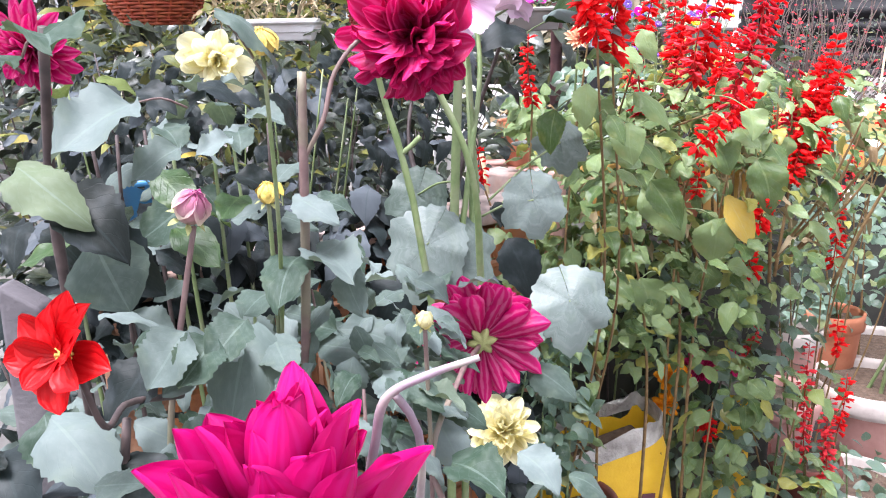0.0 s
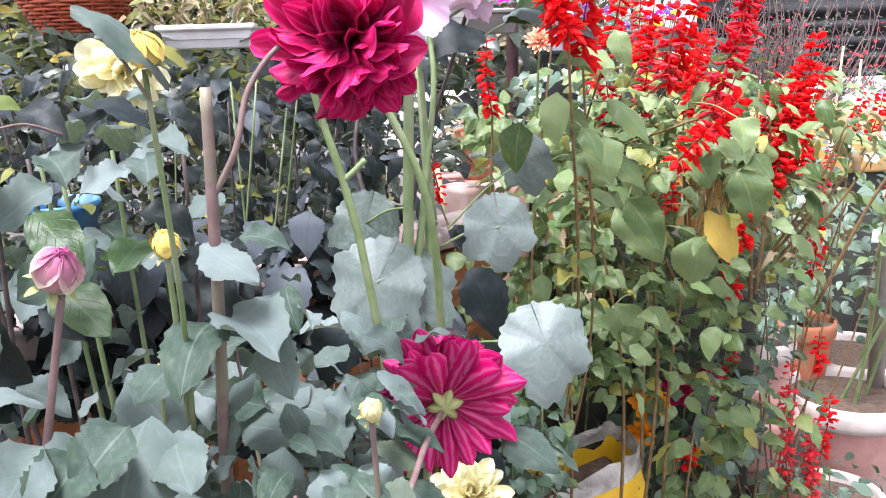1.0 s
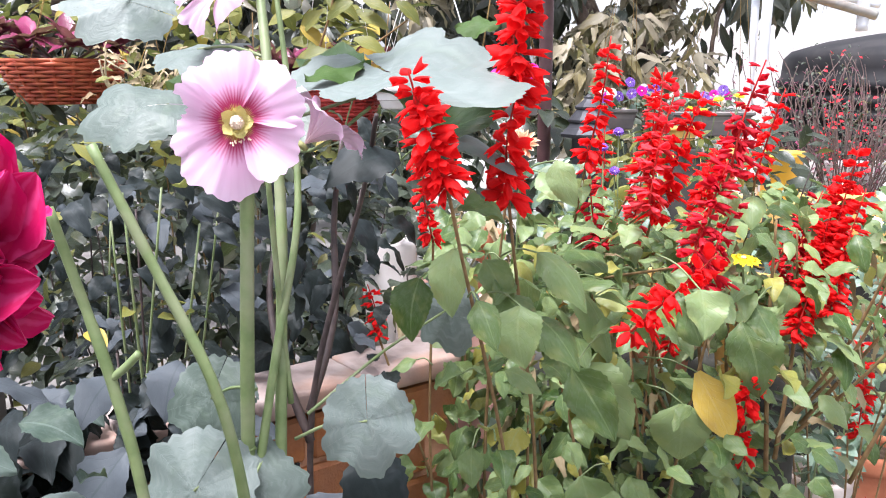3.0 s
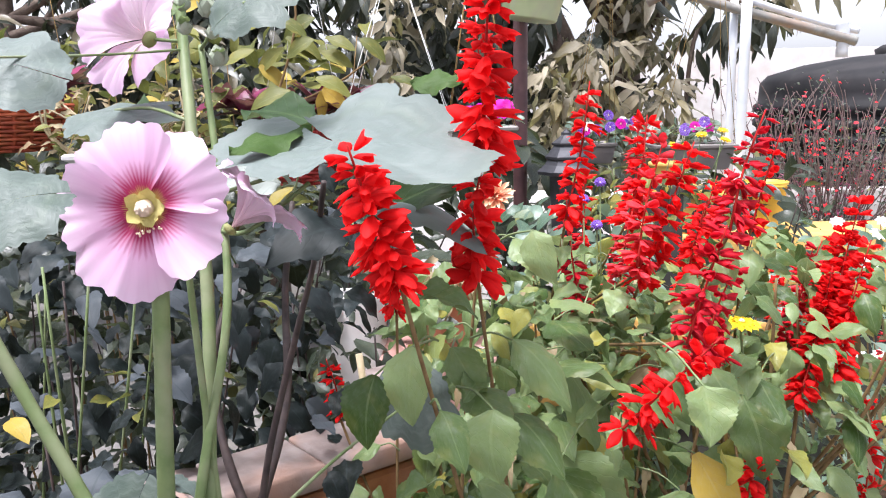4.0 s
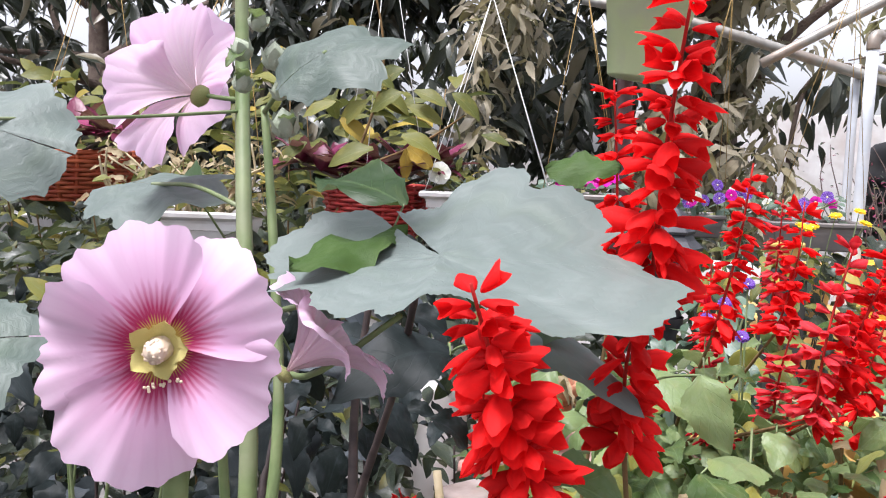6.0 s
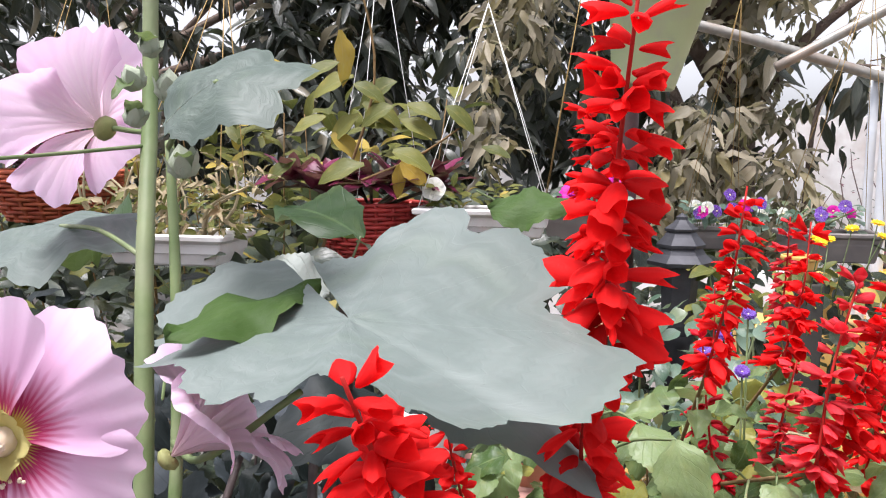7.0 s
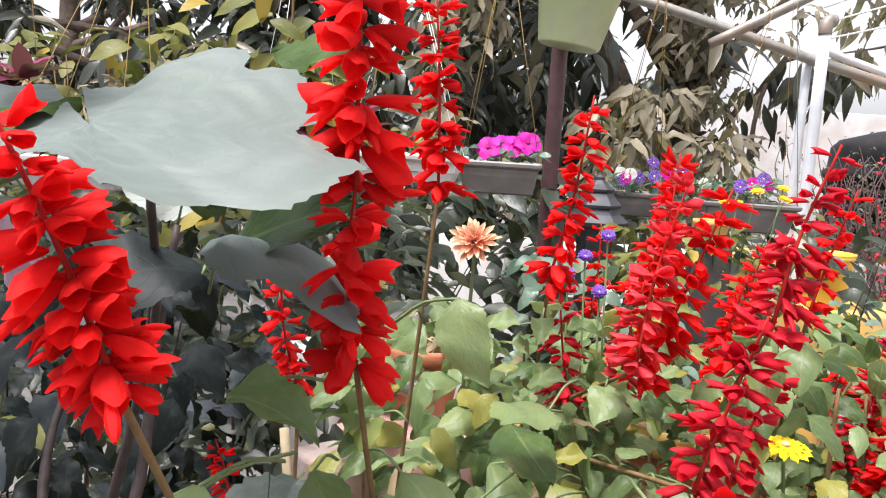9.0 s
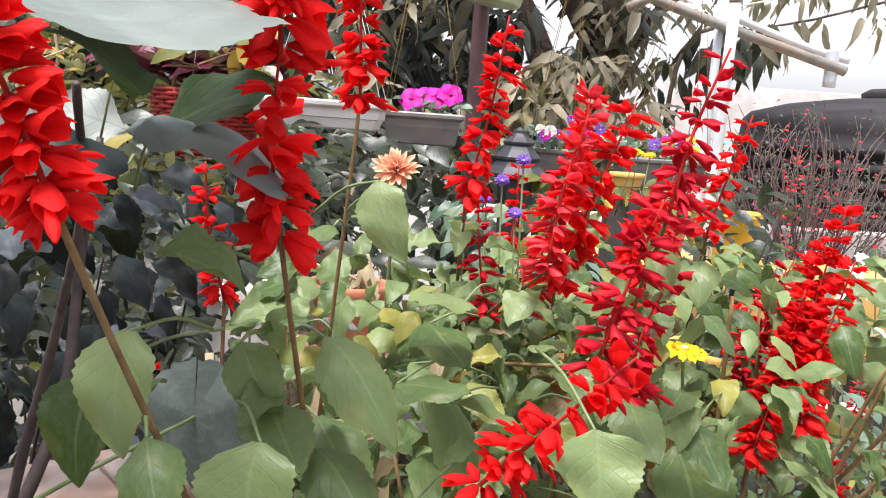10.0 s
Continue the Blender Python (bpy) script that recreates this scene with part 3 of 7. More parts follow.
SHAPES["green"] = [blade("green_leaf", "green_leaf", ovate(0.24 + 0.04 * k, 0.42), 16, 3, 0.16, 0.2 + 0.1 * k, 0.04, 0.03, 0.15 * k, 95 + k) for k in range(2)]
SHAPES["hollyhock_round"] = [blade("dahlia_leaf", "dahlia_leaf", ovate(0.50, 0.45), 18, 3, 0.12, 0.12, 0.03, 0.03, 0.1, 91)]
RND = random.Random(11)


def leaf(parent, kind, base, tip, up=(0, -0.5, 0.85), width=1.0, stalk=None, mat="green_stem", label=""):
    me = SHAPES[kind][RND.randrange(len(SHAPES[kind]))]
    if kind == "salvia":
        tip = Vector(base).lerp(Vector(tip), 0.76)
    ob = piece("leaf", me, parent, placed(base, tip, up, width), label)
    if stalk is not None:
        tube("leaf_stalk", (stalk, Vector(stalk).lerp(Vector(base), 0.5) + Vector((0, 0, 0.006)), base), 0.0012, 0.0009, mat, parent, 5, 3)
    return ob


def joined(name, kinds, poses, parent, label="", kind="stuff"):
    """Many leaves in one mesh."""
    vs, uv, fs, off = [], [], [], 0
    for k, m in poses:
        me = SHAPES[kinds][k % len(SHAPES[kinds])]
        co = np.empty(len(me.vertices) * 3, dtype=np.float32)
        me.vertices.foreach_get("co", co)
        a = np.array(m, dtype=np.float32)
        vs.append(co.reshape(-1, 3) @ a[:3, :3].T + a[:3, 3])
        lu = np.zeros((len(me.vertices), 2), dtype=np.float32)
        data = me.uv_layers[0].data
        for loop in me.loops:
            lu[loop.vertex_index] = data[loop.index].uv
        uv.append(lu)
        fs.extend(tuple(v + off for v in f.vertices) for f in me.polygons)
        off += len(me.vertices)
    me = mesh_of(name, np.concatenate(vs), fs, SHAPES[kinds][0].materials[0].name, np.concatenate(uv))
    return piece(name, me, parent, None, label, kind)


def spray(rnd, lo, hi, size, n, outward=None, hang=0.3, dome=False):
    """Poses of n leaves in the box from lo to hi: they lean out, up, and droop by hang."""
    out = []
    c = [(a + b) / 2 for a, b in zip(lo, hi)]
    while len(out) < n:
        q = [rnd.uniform(-1, 1) for _ in range(3)]
        if dome and q[0] ** 2 + q[1] ** 2 + q[2] ** 2 > 1:
            continue
        p = Vector([c[i] + q[i] * (hi[i] - lo[i]) / 2 for i in range(3)])
        d = Vector((q[0] + rnd.uniform(-1, 1), q[1] * 0.7 - 0.35 + rnd.uniform(-0.8, 0.8), rnd.uniform(-0.5, 0.7) - hang)).normalized()
        s = rnd.uniform(*size)
        up = Vector((rnd.uniform(-0.7, 0.7), -0.2 + rnd.uniform(-0.6, 0.5), 0.85))
        out.append((rnd.randrange(9), placed(p, p + d * s, up, rnd.uniform(0.85, 1.15))))
    return out


def bush(name, label, category, kind, lo, hi, size, n, stem="woody_stem", stems=5, own=120, seed=1, hang=0.3, base_z=0.0, dome=False, group=""):
    rnd = random.Random(seed)
    cx, cy = (lo[0] + hi[0]) / 2, (lo[1] + hi[1]) / 2
    e = thing(name, (cx, cy, base_z), label, category, group)
    for k in range(stems):
        top = (rnd.uniform(lo[0], hi[0]), rnd.uniform(lo[1], hi[1]), rnd.uniform(lo[2] * 0.4 + hi[2] * 0.6, hi[2]))
        foot = (cx + (top[0] - cx) * 0.4, cy + (top[1] - cy) * 0.4, base_z)
        mid = (foot[0] * 0.4 + top[0] * 0.6 + rnd.uniform(-0.04, 0.04), foot[1] * 0.4 + top[1] * 0.6, foot[2] * 0.4 + top[2] * 0.6)
        tube("stem", (foot, mid, top), 0.0036, 0.0016, stem, e, 6, 6, lump=0.2)
    poses = sorted(spray(rnd, lo, hi, size, n, hang=hang, dome=dome), key=lambda q: q[1].translation.y)
    for k, m in poses[:own]:
        piece("leaf", SHAPES[kind][k % len(SHAPES[kind])], e, m)
    if poses[own:]:
        joined("foliage", kind, poses[own:], e)
    return e


def pot(name, at, r, h, mat, rim, label, group="", taper=0.72, soil_depth=0.03, category="pot", wall=0.012):
    e = thing(name, at, label, category, group)
    b = r * taper
    lathe("body", ((0.001, 0), (b * 0.94, 0), (b, 0.008), (r * 0.93, h * 0.82), (r * 0.93, h * 0.83)), mat, e, at, 32)
    lathe("rim", ((r * 0.93, h * 0.80), (r * 1.02, h * 0.815), (r * 1.05, h * 0.86), (r * 1.05, h * 0.95), (r * 1.02, h), (r * 0.94, h), (r * 0.92, h * 0.96), (r * 0.90, h * 0.80)), rim, e, at, 32)
    zs = h - soil_depth
    lathe("soil", ((r * 0.915, zs), (r * 0.6, zs + 0.006), (r * 0.3, zs + 0.002), (0.001, zs + 0.007)), "soil", e, at, 24)
    return e


# ---- large structure ----
def ground():
    bm = bmesh.new()
    bmesh.ops.create_grid(bm, x_segments=40, y_segments=40, size=200)
    g = part("ground", bm, "concrete", None, smooth=False)
    tagged(g, "worn grey concrete roof terrace floor", "floor", kind="structure")


def brick_parapet():
    """A low brick wall with pale coping that runs aslant behind the dahlias."""
    ang, ln, th, top = radians(41), 0.8, 0.09, 1.15
    end = Vector((0.175, 1.60, 0))
    m = Matrix.Translation(end) @ Matrix.Rotation(ang, 4, "Z")
    e = thing("wall_parapet", end, "low orange brick parapet with pale worn coping", "wall", kind="structure")
    part("core", box_bm(ln, th - 0.012, top - 0.05, 0), "mortar", e, m=m @ Matrix.Translation((-ln / 2, 0, (top - 0.05) / 2)))
    rnd = random.Random(4)
    for k in range(5):
        w = 0.16
        bm = box_bm(w - 0.004, th + 0.02 + rnd.uniform(-0.004, 0.004), 0.03, 0.006)
        part("coping", bm, "coping", e, m=m @ Matrix.Translation((-w / 2 - k * w, rnd.uniform(-0.003, 0.003), top - 0.016 + rnd.uniform(-0.002, 0.002))))
    return e, m, ln, th, top


def rear_walls():
    w = part("wall_rear", box_bm(2.6, 0.12, 1.18, 0.01), "whitewash", None, m=Matrix.Translation((1.25, 4.2, 0.59)))
    tagged(w, "whitewashed rear parapet wall of the terrace", "wall", kind="structure")
    # Ledge and shelf base take the concrete colour that already holds the shade.
    s = part("ledge", box_bm(0.72, 0.42, 0.96, 0.012), "shaded_concrete", None, m=Matrix.Translation((0.46, 2.12, 0.48)))
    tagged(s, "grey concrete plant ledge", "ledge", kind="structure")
    s = part("shelf_base", box_bm(1.46, 0.26, 0.86, 0.012), "shaded_concrete", None, m=Matrix.Translation((1.55, 3.57, 0.43)))
    tagged(s, "concrete base of the ochre ledge, coloured near-black for shade", "ledge", kind="structure")
    s = part("shelf_wall", box_bm(1.5, 0.3, 0.25, 0.012), "ochre_paint", None, m=Matrix.Translation((1.55, 3.55, 0.985)))
    tagged(s, "ochre painted masonry ledge behind the flowers", "ledge", kind="structure")
    p = part("parapet_end", box_bm(0.065, 0.09, 1.18, 0.008), "coping", None, m=Matrix.Translation((0.146, 1.70, 0.59)) @ Matrix.Rotation(radians(41), 4, "Z"))
    tagged(p, "short pale pink upstand at the end of the parapet", "pier", kind="structure")
    p = part("white_block", box_bm(0.10, 0.08, 1.235, 0.012), "whitewash", None, m=Matrix.Translation((0.052, 2.0, 0.6175)) @ Matrix.Rotation(0.1, 4, "Z"))
    tagged(p, "stained whitewashed masonry block behind the parapet", "block", kind="structure")
    p = part("pier", box_bm(0.2, 0.2, 1.145, 0.01), "dusty_rose_clay", None, m=Matrix.Translation((0.2, 1.98, 0.5725)))
    tagged(p, "pale weathered masonry pier", "pier", kind="structure")


def horizon_fill_wall():
    # Added white surface that stands in for the bright low sky over grey ground.
    w = part("wall_far", box_bm(9.0, 0.15, 1.95, 0.01), "whitewash", None, m=Matrix.Translation((5.2, 7.6, 0.975)))
    tagged(w, "added white wall standing in for bright sky at the horizon", "wall", kind="structure")


def terrace_walls():
    """Low plain walls that close the terrace behind and beside the walker."""
    for name, at, size in (("wall_back", (0.5, -3.0, 0.5), (9.2, 0.12, 1.0)), ("wall_left", (-4.1, 2.3, 0.5), (0.12, 10.5, 1.0)), ("wall_right", (5.1, 2.3, 0.5), (0.12, 10.5, 1.0))):
        w = part(name, box_bm(*size, 0.01), "whitewash", None, m=Matrix.Translation(at))
        tagged(w, "low whitewashed parapet wall round the terrace", "wall", kind="structure")


horizon_fill_wall()
terrace_walls()
ground()
PARAPET = brick_parapet()
rear_walls()

# ---- salvias ----
def spike(plant, kind, base, tip, whorls, size, stem_foot=None, lean=0.0, young=0.25, stem="red_stem", seed=0, per=6, leaves=6):
    """A flowering spike from its lowest whorl to its tip, with a blossom for each calyx."""
    rnd = random.Random(seed * 31 + 5)
    base, tip = Vector(base), Vector(tip)
    side = Vector((rnd.uniform(-1, 1), rnd.uniform(-1, 1), 0)) * 0.006
    line = path_points((base, base.lerp(tip, 0.5) + side, tip), 5)
    v, f = tube_data(line, 0.0014, 0.0008, 6)
    sp = piece("flower_spike", mesh_of("spike_stalk", v, f, stem), plant)
    if stem_foot is not None:
        foot = Vector(stem_foot)
        mid = foot.lerp(base, 0.55) + Vector((rnd.uniform(-0.05, 0.05), rnd.uniform(-0.05, 0.05), 0))
        tube("stem", (foot, mid, base), 0.0026, 0.0016, "woody_stem", plant, 7, 7, lump=0.15)
        for k in range(6 - leaves, 6):
            q = foot.lerp(mid, 0.35 + 0.3 * k) if k < 2 else mid.lerp(base, 0.1 + (k - 2) / 4.6)
            a = k * 1.57 + rnd.uniform(-0.4, 0.4)
            for s in (0, math.pi):
                d = Vector((math.cos(a + s), math.sin(a + s), rnd.uniform(-0.5, 0.1))).normalized()
                ln = rnd.uniform(0.035, 0.062)
                b = q + d * 0.022 + Vector((0, 0, 0.006))
                leaf(plant, "salvia", b, b + d * ln, (0, -0.35, 0.9), rnd.uniform(0.9, 1.15), stalk=q if k > 2 and s else None)
    whorls = max(whorls, round(whorls * 1.25))
    axis = (tip - base).normalized()
    u = axis.cross(Vector((0, 1, 0.2))).normalized()
    w = axis.cross(u)
    meshes = SHAPES[kind]
    n = len(line) - 1
    for i in range(whorls):
        t = (i + 0.2 + rnd.uniform(-0.18, 0.18)) / whorls
        t = min(0.985, max(0.0, t))
        q = line[min(int(t * n), n - 1)].lerp(line[min(int(t * n), n - 1) + 1], min(1.0, t * n - min(int(t * n), n - 1)))
        s = 0.80 * size * (1 - young * t**1.5) * rnd.uniform(0.82, 1.15)
        k0 = rnd.random() * 6
        count = per if t < 0.8 else max(3, per - 2)
        for k in range(count):
            if rnd.random() < 0.13:
                continue
            a = k0 + 2 * math.pi * k / count + rnd.uniform(-0.4, 0.4)
            out = u * math.cos(a) + w * math.sin(a)
            d = (out + axis * (rnd.uniform(-0.25, 0.45) + 0.5 * t**2) + Vector((0, 0, -0.12 - 0.22 * (1 - t)))).normalized()
            b = q + out * 0.003 + axis * rnd.uniform(-0.003, 0.003)
            piece("blossom", meshes[rnd.randrange(len(meshes))], sp, placed(b, b + d * s * rnd.uniform(0.78, 1.22), axis + out * 0.3 + u * rnd.uniform(-0.9, 0.9), rnd.uniform(0.85, 1.3)))
    return sp


SALVIA = "scarlet salvia plant with green heart-shaped leaves and red flower spikes"


def salvia(at, h, r=0.11, mat="terracotta", rim="terracotta", z=0.0, label=SALVIA):
    pot("flower_pot", (at[0], at[1], z), r, h, mat, rim, "round clay pot that holds a salvia", "salvia pots")
    return thing("salvia_plant", (at[0], at[1], z + h - 0.03), label, "salvia", "salvia plants")


sa = salvia((0.25, 1.45), 0.24, 0.10, "dark_clay", "dark_clay", 0.34)
stand = thing("pot_stand", (0.25, 1.45, 0), "dark iron pot stand with a round top", "stand")
lathe("top", ((0.001, 0.33), (0.085, 0.33), (0.088, 0.335), (0.085, 0.34), (0.001, 0.34)), "black_iron", stand, (0.25, 1.45, 0), 24)
for k in range(3):
    a = 2.1 * k + 0.5
    tube("leg", ((0.25 + 0.10 * math.cos(a), 1.45 + 0.10 * math.sin(a), 0.0), (0.25 + 0.05 * math.cos(a), 1.45 + 0.05 * math.sin(a), 0.15), (0.25 + 0.07 * math.cos(a), 1.45 + 0.07 * math.sin(a), 0.332)), 0.005, 0.005, "black_iron", stand, 8, 5)
spike(sa, "red_bell", (0.219, 1.050, 1.450), (0.191, 1.025, 1.542), 8, 0.026, (0.246, 1.450, 0.55), seed=1, per=7)
spike(sa, "red_bell", (0.268, 1.21, 1.425), (0.274, 1.165, 1.525), 6, 0.025, (0.249, 1.450, 0.55), seed=2, per=6)
spike(sa, "red_bell", (0.274, 1.165, 1.520), (0.281, 1.12, 1.672), 11, 0.026, None, seed=3, per=6)
spike(sa, "red_bell", (0.279, 1.45, 1.505), (0.269, 1.45, 1.655), 10, 0.025, (0.255, 1.450, 0.55), seed=4)
spike(sa, "red_bell", (0.178, 1.43, 1.335), (0.168, 1.40, 1.450), 8, 0.018, (0.242, 1.450, 0.55), seed=5, per=5)
spike(sa, "red_bell", (0.098, 1.50, 1.185), (0.083, 1.50, 1.262), 6, 0.015, (0.235, 1.450, 0.55), seed=6, per=4)
leaf(sa, "salvia", (0.280, 1.130, 1.335), (0.283, 1.085, 1.283), (0, -0.9, 0.5), 1.45, (0.25, 1.2, 1.33))
leaf(sa, "salvia", (0.221, 1.120, 1.388), (0.220, 1.080, 1.325), (0.1, -0.9, 0.5), 1.0, (0.235, 1.2, 1.37))
leaf(sa, "salvia", (0.246, 1.220, 1.358), (0.278, 1.180, 1.300), (-0.2, -0.9, 0.5), 0.95, (0.25, 1.26, 1.35))
leaf(sa, "salvia", (0.298, 1.200, 1.370), (0.355, 1.140, 1.364), (0, -0.25, 0.95), 0.85, (0.262, 1.28, 1.35))
leaf(sa, "salvia", (0.318, 1.250, 1.455), (0.338, 1.210, 1.410), (-0.2, -0.7, 0.7), 1.0, (0.275, 1.28, 1.43))
leaf(sa, "salvia", (0.280, 1.300, 1.288), (0.338, 1.220, 1.255), (0, -0.5, 0.8), 1.1, (0.25, 1.36, 1.27))
leaf(sa, "salvia", (0.232, 1.300, 1.120), (0.234, 1.270, 1.068), (0, -0.9, 0.4), 1.2, (0.24, 1.36, 1.12))
leaf(sa, "salvia", (0.296, 1.200, 1.305), (0.345, 1.140, 1.308), (0, -0.2, 0.95), 0.95, (0.26, 1.28, 1.29))
leaf(sa, "salvia", (0.265, 1.220, 1.325), (0.303, 1.140, 1.312), (0, -0.4, 0.9), 1.1, (0.25, 1.3, 1.31))
leaf(sa, "salvia", (0.222, 1.150, 1.420), (0.285, 1.130, 1.416), (0, -0.3, 0.9), 1.0, (0.25, 1.25, 1.4))
leaf(sa, "salvia", (0.306, 1.350, 1.432), (0.345, 1.300, 1.402), (0, -0.5, 0.8), 1.1, (0.28, 1.4, 1.42))
leaf(sa, "salvia", (0.185, 1.17, 1.350), (0.178, 1.125, 1.290), (0.1, -0.9, 0.4), 1.1, (0.23, 1.24, 1.36))

sb = salvia((0.42, 1.99), 0.2, 0.075, "ochre_paint", "ochre_paint", 0.96, "scarlet salvia in an ochre pot on the ledge")
spike(sb, "red_bell", (0.372, 1.50, 1.430), (0.398, 1.50, 1.588), 10, 0.024, (0.415, 1.980, 1.13), seed=7)
spike(sb, "red_bell", (0.452, 1.45, 1.370), (0.505, 1.45, 1.520), 10, 0.026, (0.422, 1.980, 1.13), seed=8)
spike(sb, "coral_bell", (0.440, 1.42, 1.380), (0.474, 1.45, 1.530), 7, 0.024, (0.420, 1.980, 1.13), seed=9)
spike(sb, "dark_bell", (0.464, 1.29, 1.340), (0.497, 1.29, 1.452), 7, 0.026, (0.425, 1.980, 1.13), seed=10)
spike(sb, "red_bell", (0.390, 1.20, 1.292), (0.470, 1.20, 1.372), 7, 0.024, (0.415, 1.980, 1.13), seed=11)
spike(sb, "dark_bell", (0.405, 1.60, 1.280), (0.382, 1.60, 1.455), 9, 0.020, (0.420, 1.980, 1.13), seed=12, per=5)
spike(sb, "red_bell", (0.512, 1.60, 1.142), (0.508, 1.60, 1.224), 5, 0.019, (0.427, 1.980, 1.13), seed=13, per=5)
spike(sb, "red_bell", (0.475, 1.68, 1.40), (0.507, 1.72, 1.545), 9, 0.025, (0.420, 1.985, 1.13), seed=81, leaves=3)
spike(sb, "coral_bell", (0.445, 1.56, 1.32), (0.462, 1.57, 1.43), 7, 0.023, (0.418, 1.985, 1.13), seed=82, leaves=2)
spike(sb, "red_bell", (0.535, 1.60, 1.315), (0.560, 1.60, 1.435), 8, 0.024, (0.425, 1.985, 1.13), seed=83, leaves=2)
spike(sb, "dark_bell", (0.500, 1.36, 1.300), (0.532, 1.37, 1.400), 7, 0.024, (0.426, 1.985, 1.13), seed=84, leaves=2)
leaf(sb, "salvia", (0.350, 1.350, 1.205), (0.422, 1.280, 1.105), (-0.4, -0.8, 0.4), 0.85, (0.40, 1.42, 1.2))
leaf(sb, "salvia", (0.490, 1.400, 1.140), (0.489, 1.360, 1.050), (0, -1, 0.3), 1.45, (0.45, 1.44, 1.15))
leaf(sb, "salvia", (0.371, 1.350, 1.288), (0.450, 1.300, 1.290), (0, 0.25, 0.9), 0.8, (0.41, 1.42, 1.28))
leaf(sb, "salvia", (0.471, 1.420, 1.275), (0.512, 1.360, 1.218), (-0.2, -0.8, 0.6), 1.35, (0.44, 1.45, 1.26))
leaf(sb, "salvia", (0.370, 1.420, 1.030), (0.394, 1.360, 0.940), (0, -0.9, 0.4), 1.1, (0.41, 1.46, 1.03))
leaf(sb, "salvia", (0.339, 1.250, 1.235), (0.395, 1.200, 1.148), (-0.3, -0.8, 0.5), 0.85, (0.39, 1.38, 1.24))
leaf(sb, "salvia", (0.336, 1.420, 1.295), (0.470, 1.350, 1.255), (0, 0.2, 0.9), 0.65, (0.40, 1.46, 1.28))
leaf(sb, "salvia", (0.350, 1.400, 1.335), (0.390, 1.300, 1.332), (0, -0.3, 0.9), 1.0, (0.39, 1.46, 1.33))
leaf(sb, "salvia", (0.440, 1.14, 1.350), (0.442, 1.10, 1.305), (0, -0.8, 0.6), 1.3, (0.42, 1.25, 1.36))
leaf(sb, "salvia", (0.501, 1.350, 1.300), (0.521, 1.280, 1.272), (0, -0.6, 0.8), 1.2, (0.46, 1.42, 1.3))
leaf(sb, "salvia", (0.333, 1.300, 1.315), (0.395, 1.250, 1.338), (0, -0.4, 0.9), 0.95, (0.38, 1.4, 1.31))
leaf(sb, "salvia", (0.386, 1.430, 1.280), (0.425, 1.380, 1.258), (0, -0.6, 0.8), 1.1, (0.41, 1.47, 1.27))
leaf(sb, "salvia", (0.376, 1.350, 1.365), (0.338, 1.255, 1.395), (0, -0.3, 0.9), 1.0, (0.40, 1.45, 1.36))
leaf(sb, "yellow", (0.510, 1.420, 1.175), (0.553, 1.380, 1.098), (-0.2, -0.9, 0.4), 1.1, (0.45, 1.46, 1.18))

sc = salvia((0.74, 1.99), 0.2, 0.075, "ochre_paint", "ochre_paint", 0.96, "tall scarlet salvia in an ochre pot on the ledge")
spike(sc, "red_bell", (0.715, 1.65, 1.185), (0.757, 1.65, 1.395), 14, 0.027, (0.730, 1.980, 1.13), seed=14, per=8)
spike(sc, "red_bell", (0.740, 1.63, 1.240), (0.772, 1.64, 1.436), 12, 0.024, (0.732, 1.980, 1.13), seed=15, per=7)
spike(sc, "coral_bell", (0.755, 1.70, 1.19), (0.785, 1.70, 1.33), 8, 0.022, (0.735, 1.980, 1.13), seed=16)
spike(sc, "dark_bell", (0.508, 1.32, 1.440), (0.540, 1.33, 1.555), 7, 0.022, (0.710, 1.980, 1.13), seed=17, per=5)
spike(sc, "red_bell", (0.618, 1.60, 1.400), (0.650, 1.60, 1.522), 7, 0.022, (0.720, 1.980, 1.13), seed=18, per=5)
spike(sc, "red_bell", (0.625, 1.58, 0.985), (0.612, 1.57, 1.042), 3, 0.024, (0.725, 1.980, 1.13), seed=19, per=5)
spike(sc, "red_bell", (0.880, 1.80, 0.935), (0.869, 1.80, 1.112), 8, 0.022, (0.750, 1.980, 1.13), seed=20, per=5)
spike(sc, "red_bell", (0.690, 1.60, 1.170), (0.728, 1.61, 1.350), 12, 0.026, (0.728, 1.980, 1.13), seed=85, per=7, leaves=2)
spike(sc, "red_bell", (0.735, 1.60, 1.205), (0.770, 1.60, 1.385), 12, 0.026, (0.734, 1.980, 1.13), seed=86, per=7, leaves=2)
spike(sc, "dark_bell", (0.700, 1.68, 1.23), (0.745, 1.69, 1.37), 9, 0.024, (0.731, 1.980, 1.13), seed=87, leaves=2)
spike(sc, "red_bell", (0.575, 1.44, 1.105), (0.590, 1.44, 1.175), 5, 0.024, (0.722, 1.980, 1.13), seed=89, leaves=2)
leaf(sc, "salvia", (0.569, 1.450, 1.232), (0.590, 1.380, 1.130), (-0.2, -0.9, 0.5), 0.95, (0.64, 1.55, 1.22))
leaf(sc, "salvia", (0.568, 1.400, 1.270), (0.586, 1.330, 1.232), (0, -0.6, 0.8), 1.1, (0.64, 1.54, 1.26))
leaf(sc, "salvia", (0.690, 1.52, 1.20), (0.76, 1.46, 1.20), (0, 0.1, 0.9), 0.8, (0.70, 1.6, 1.19))

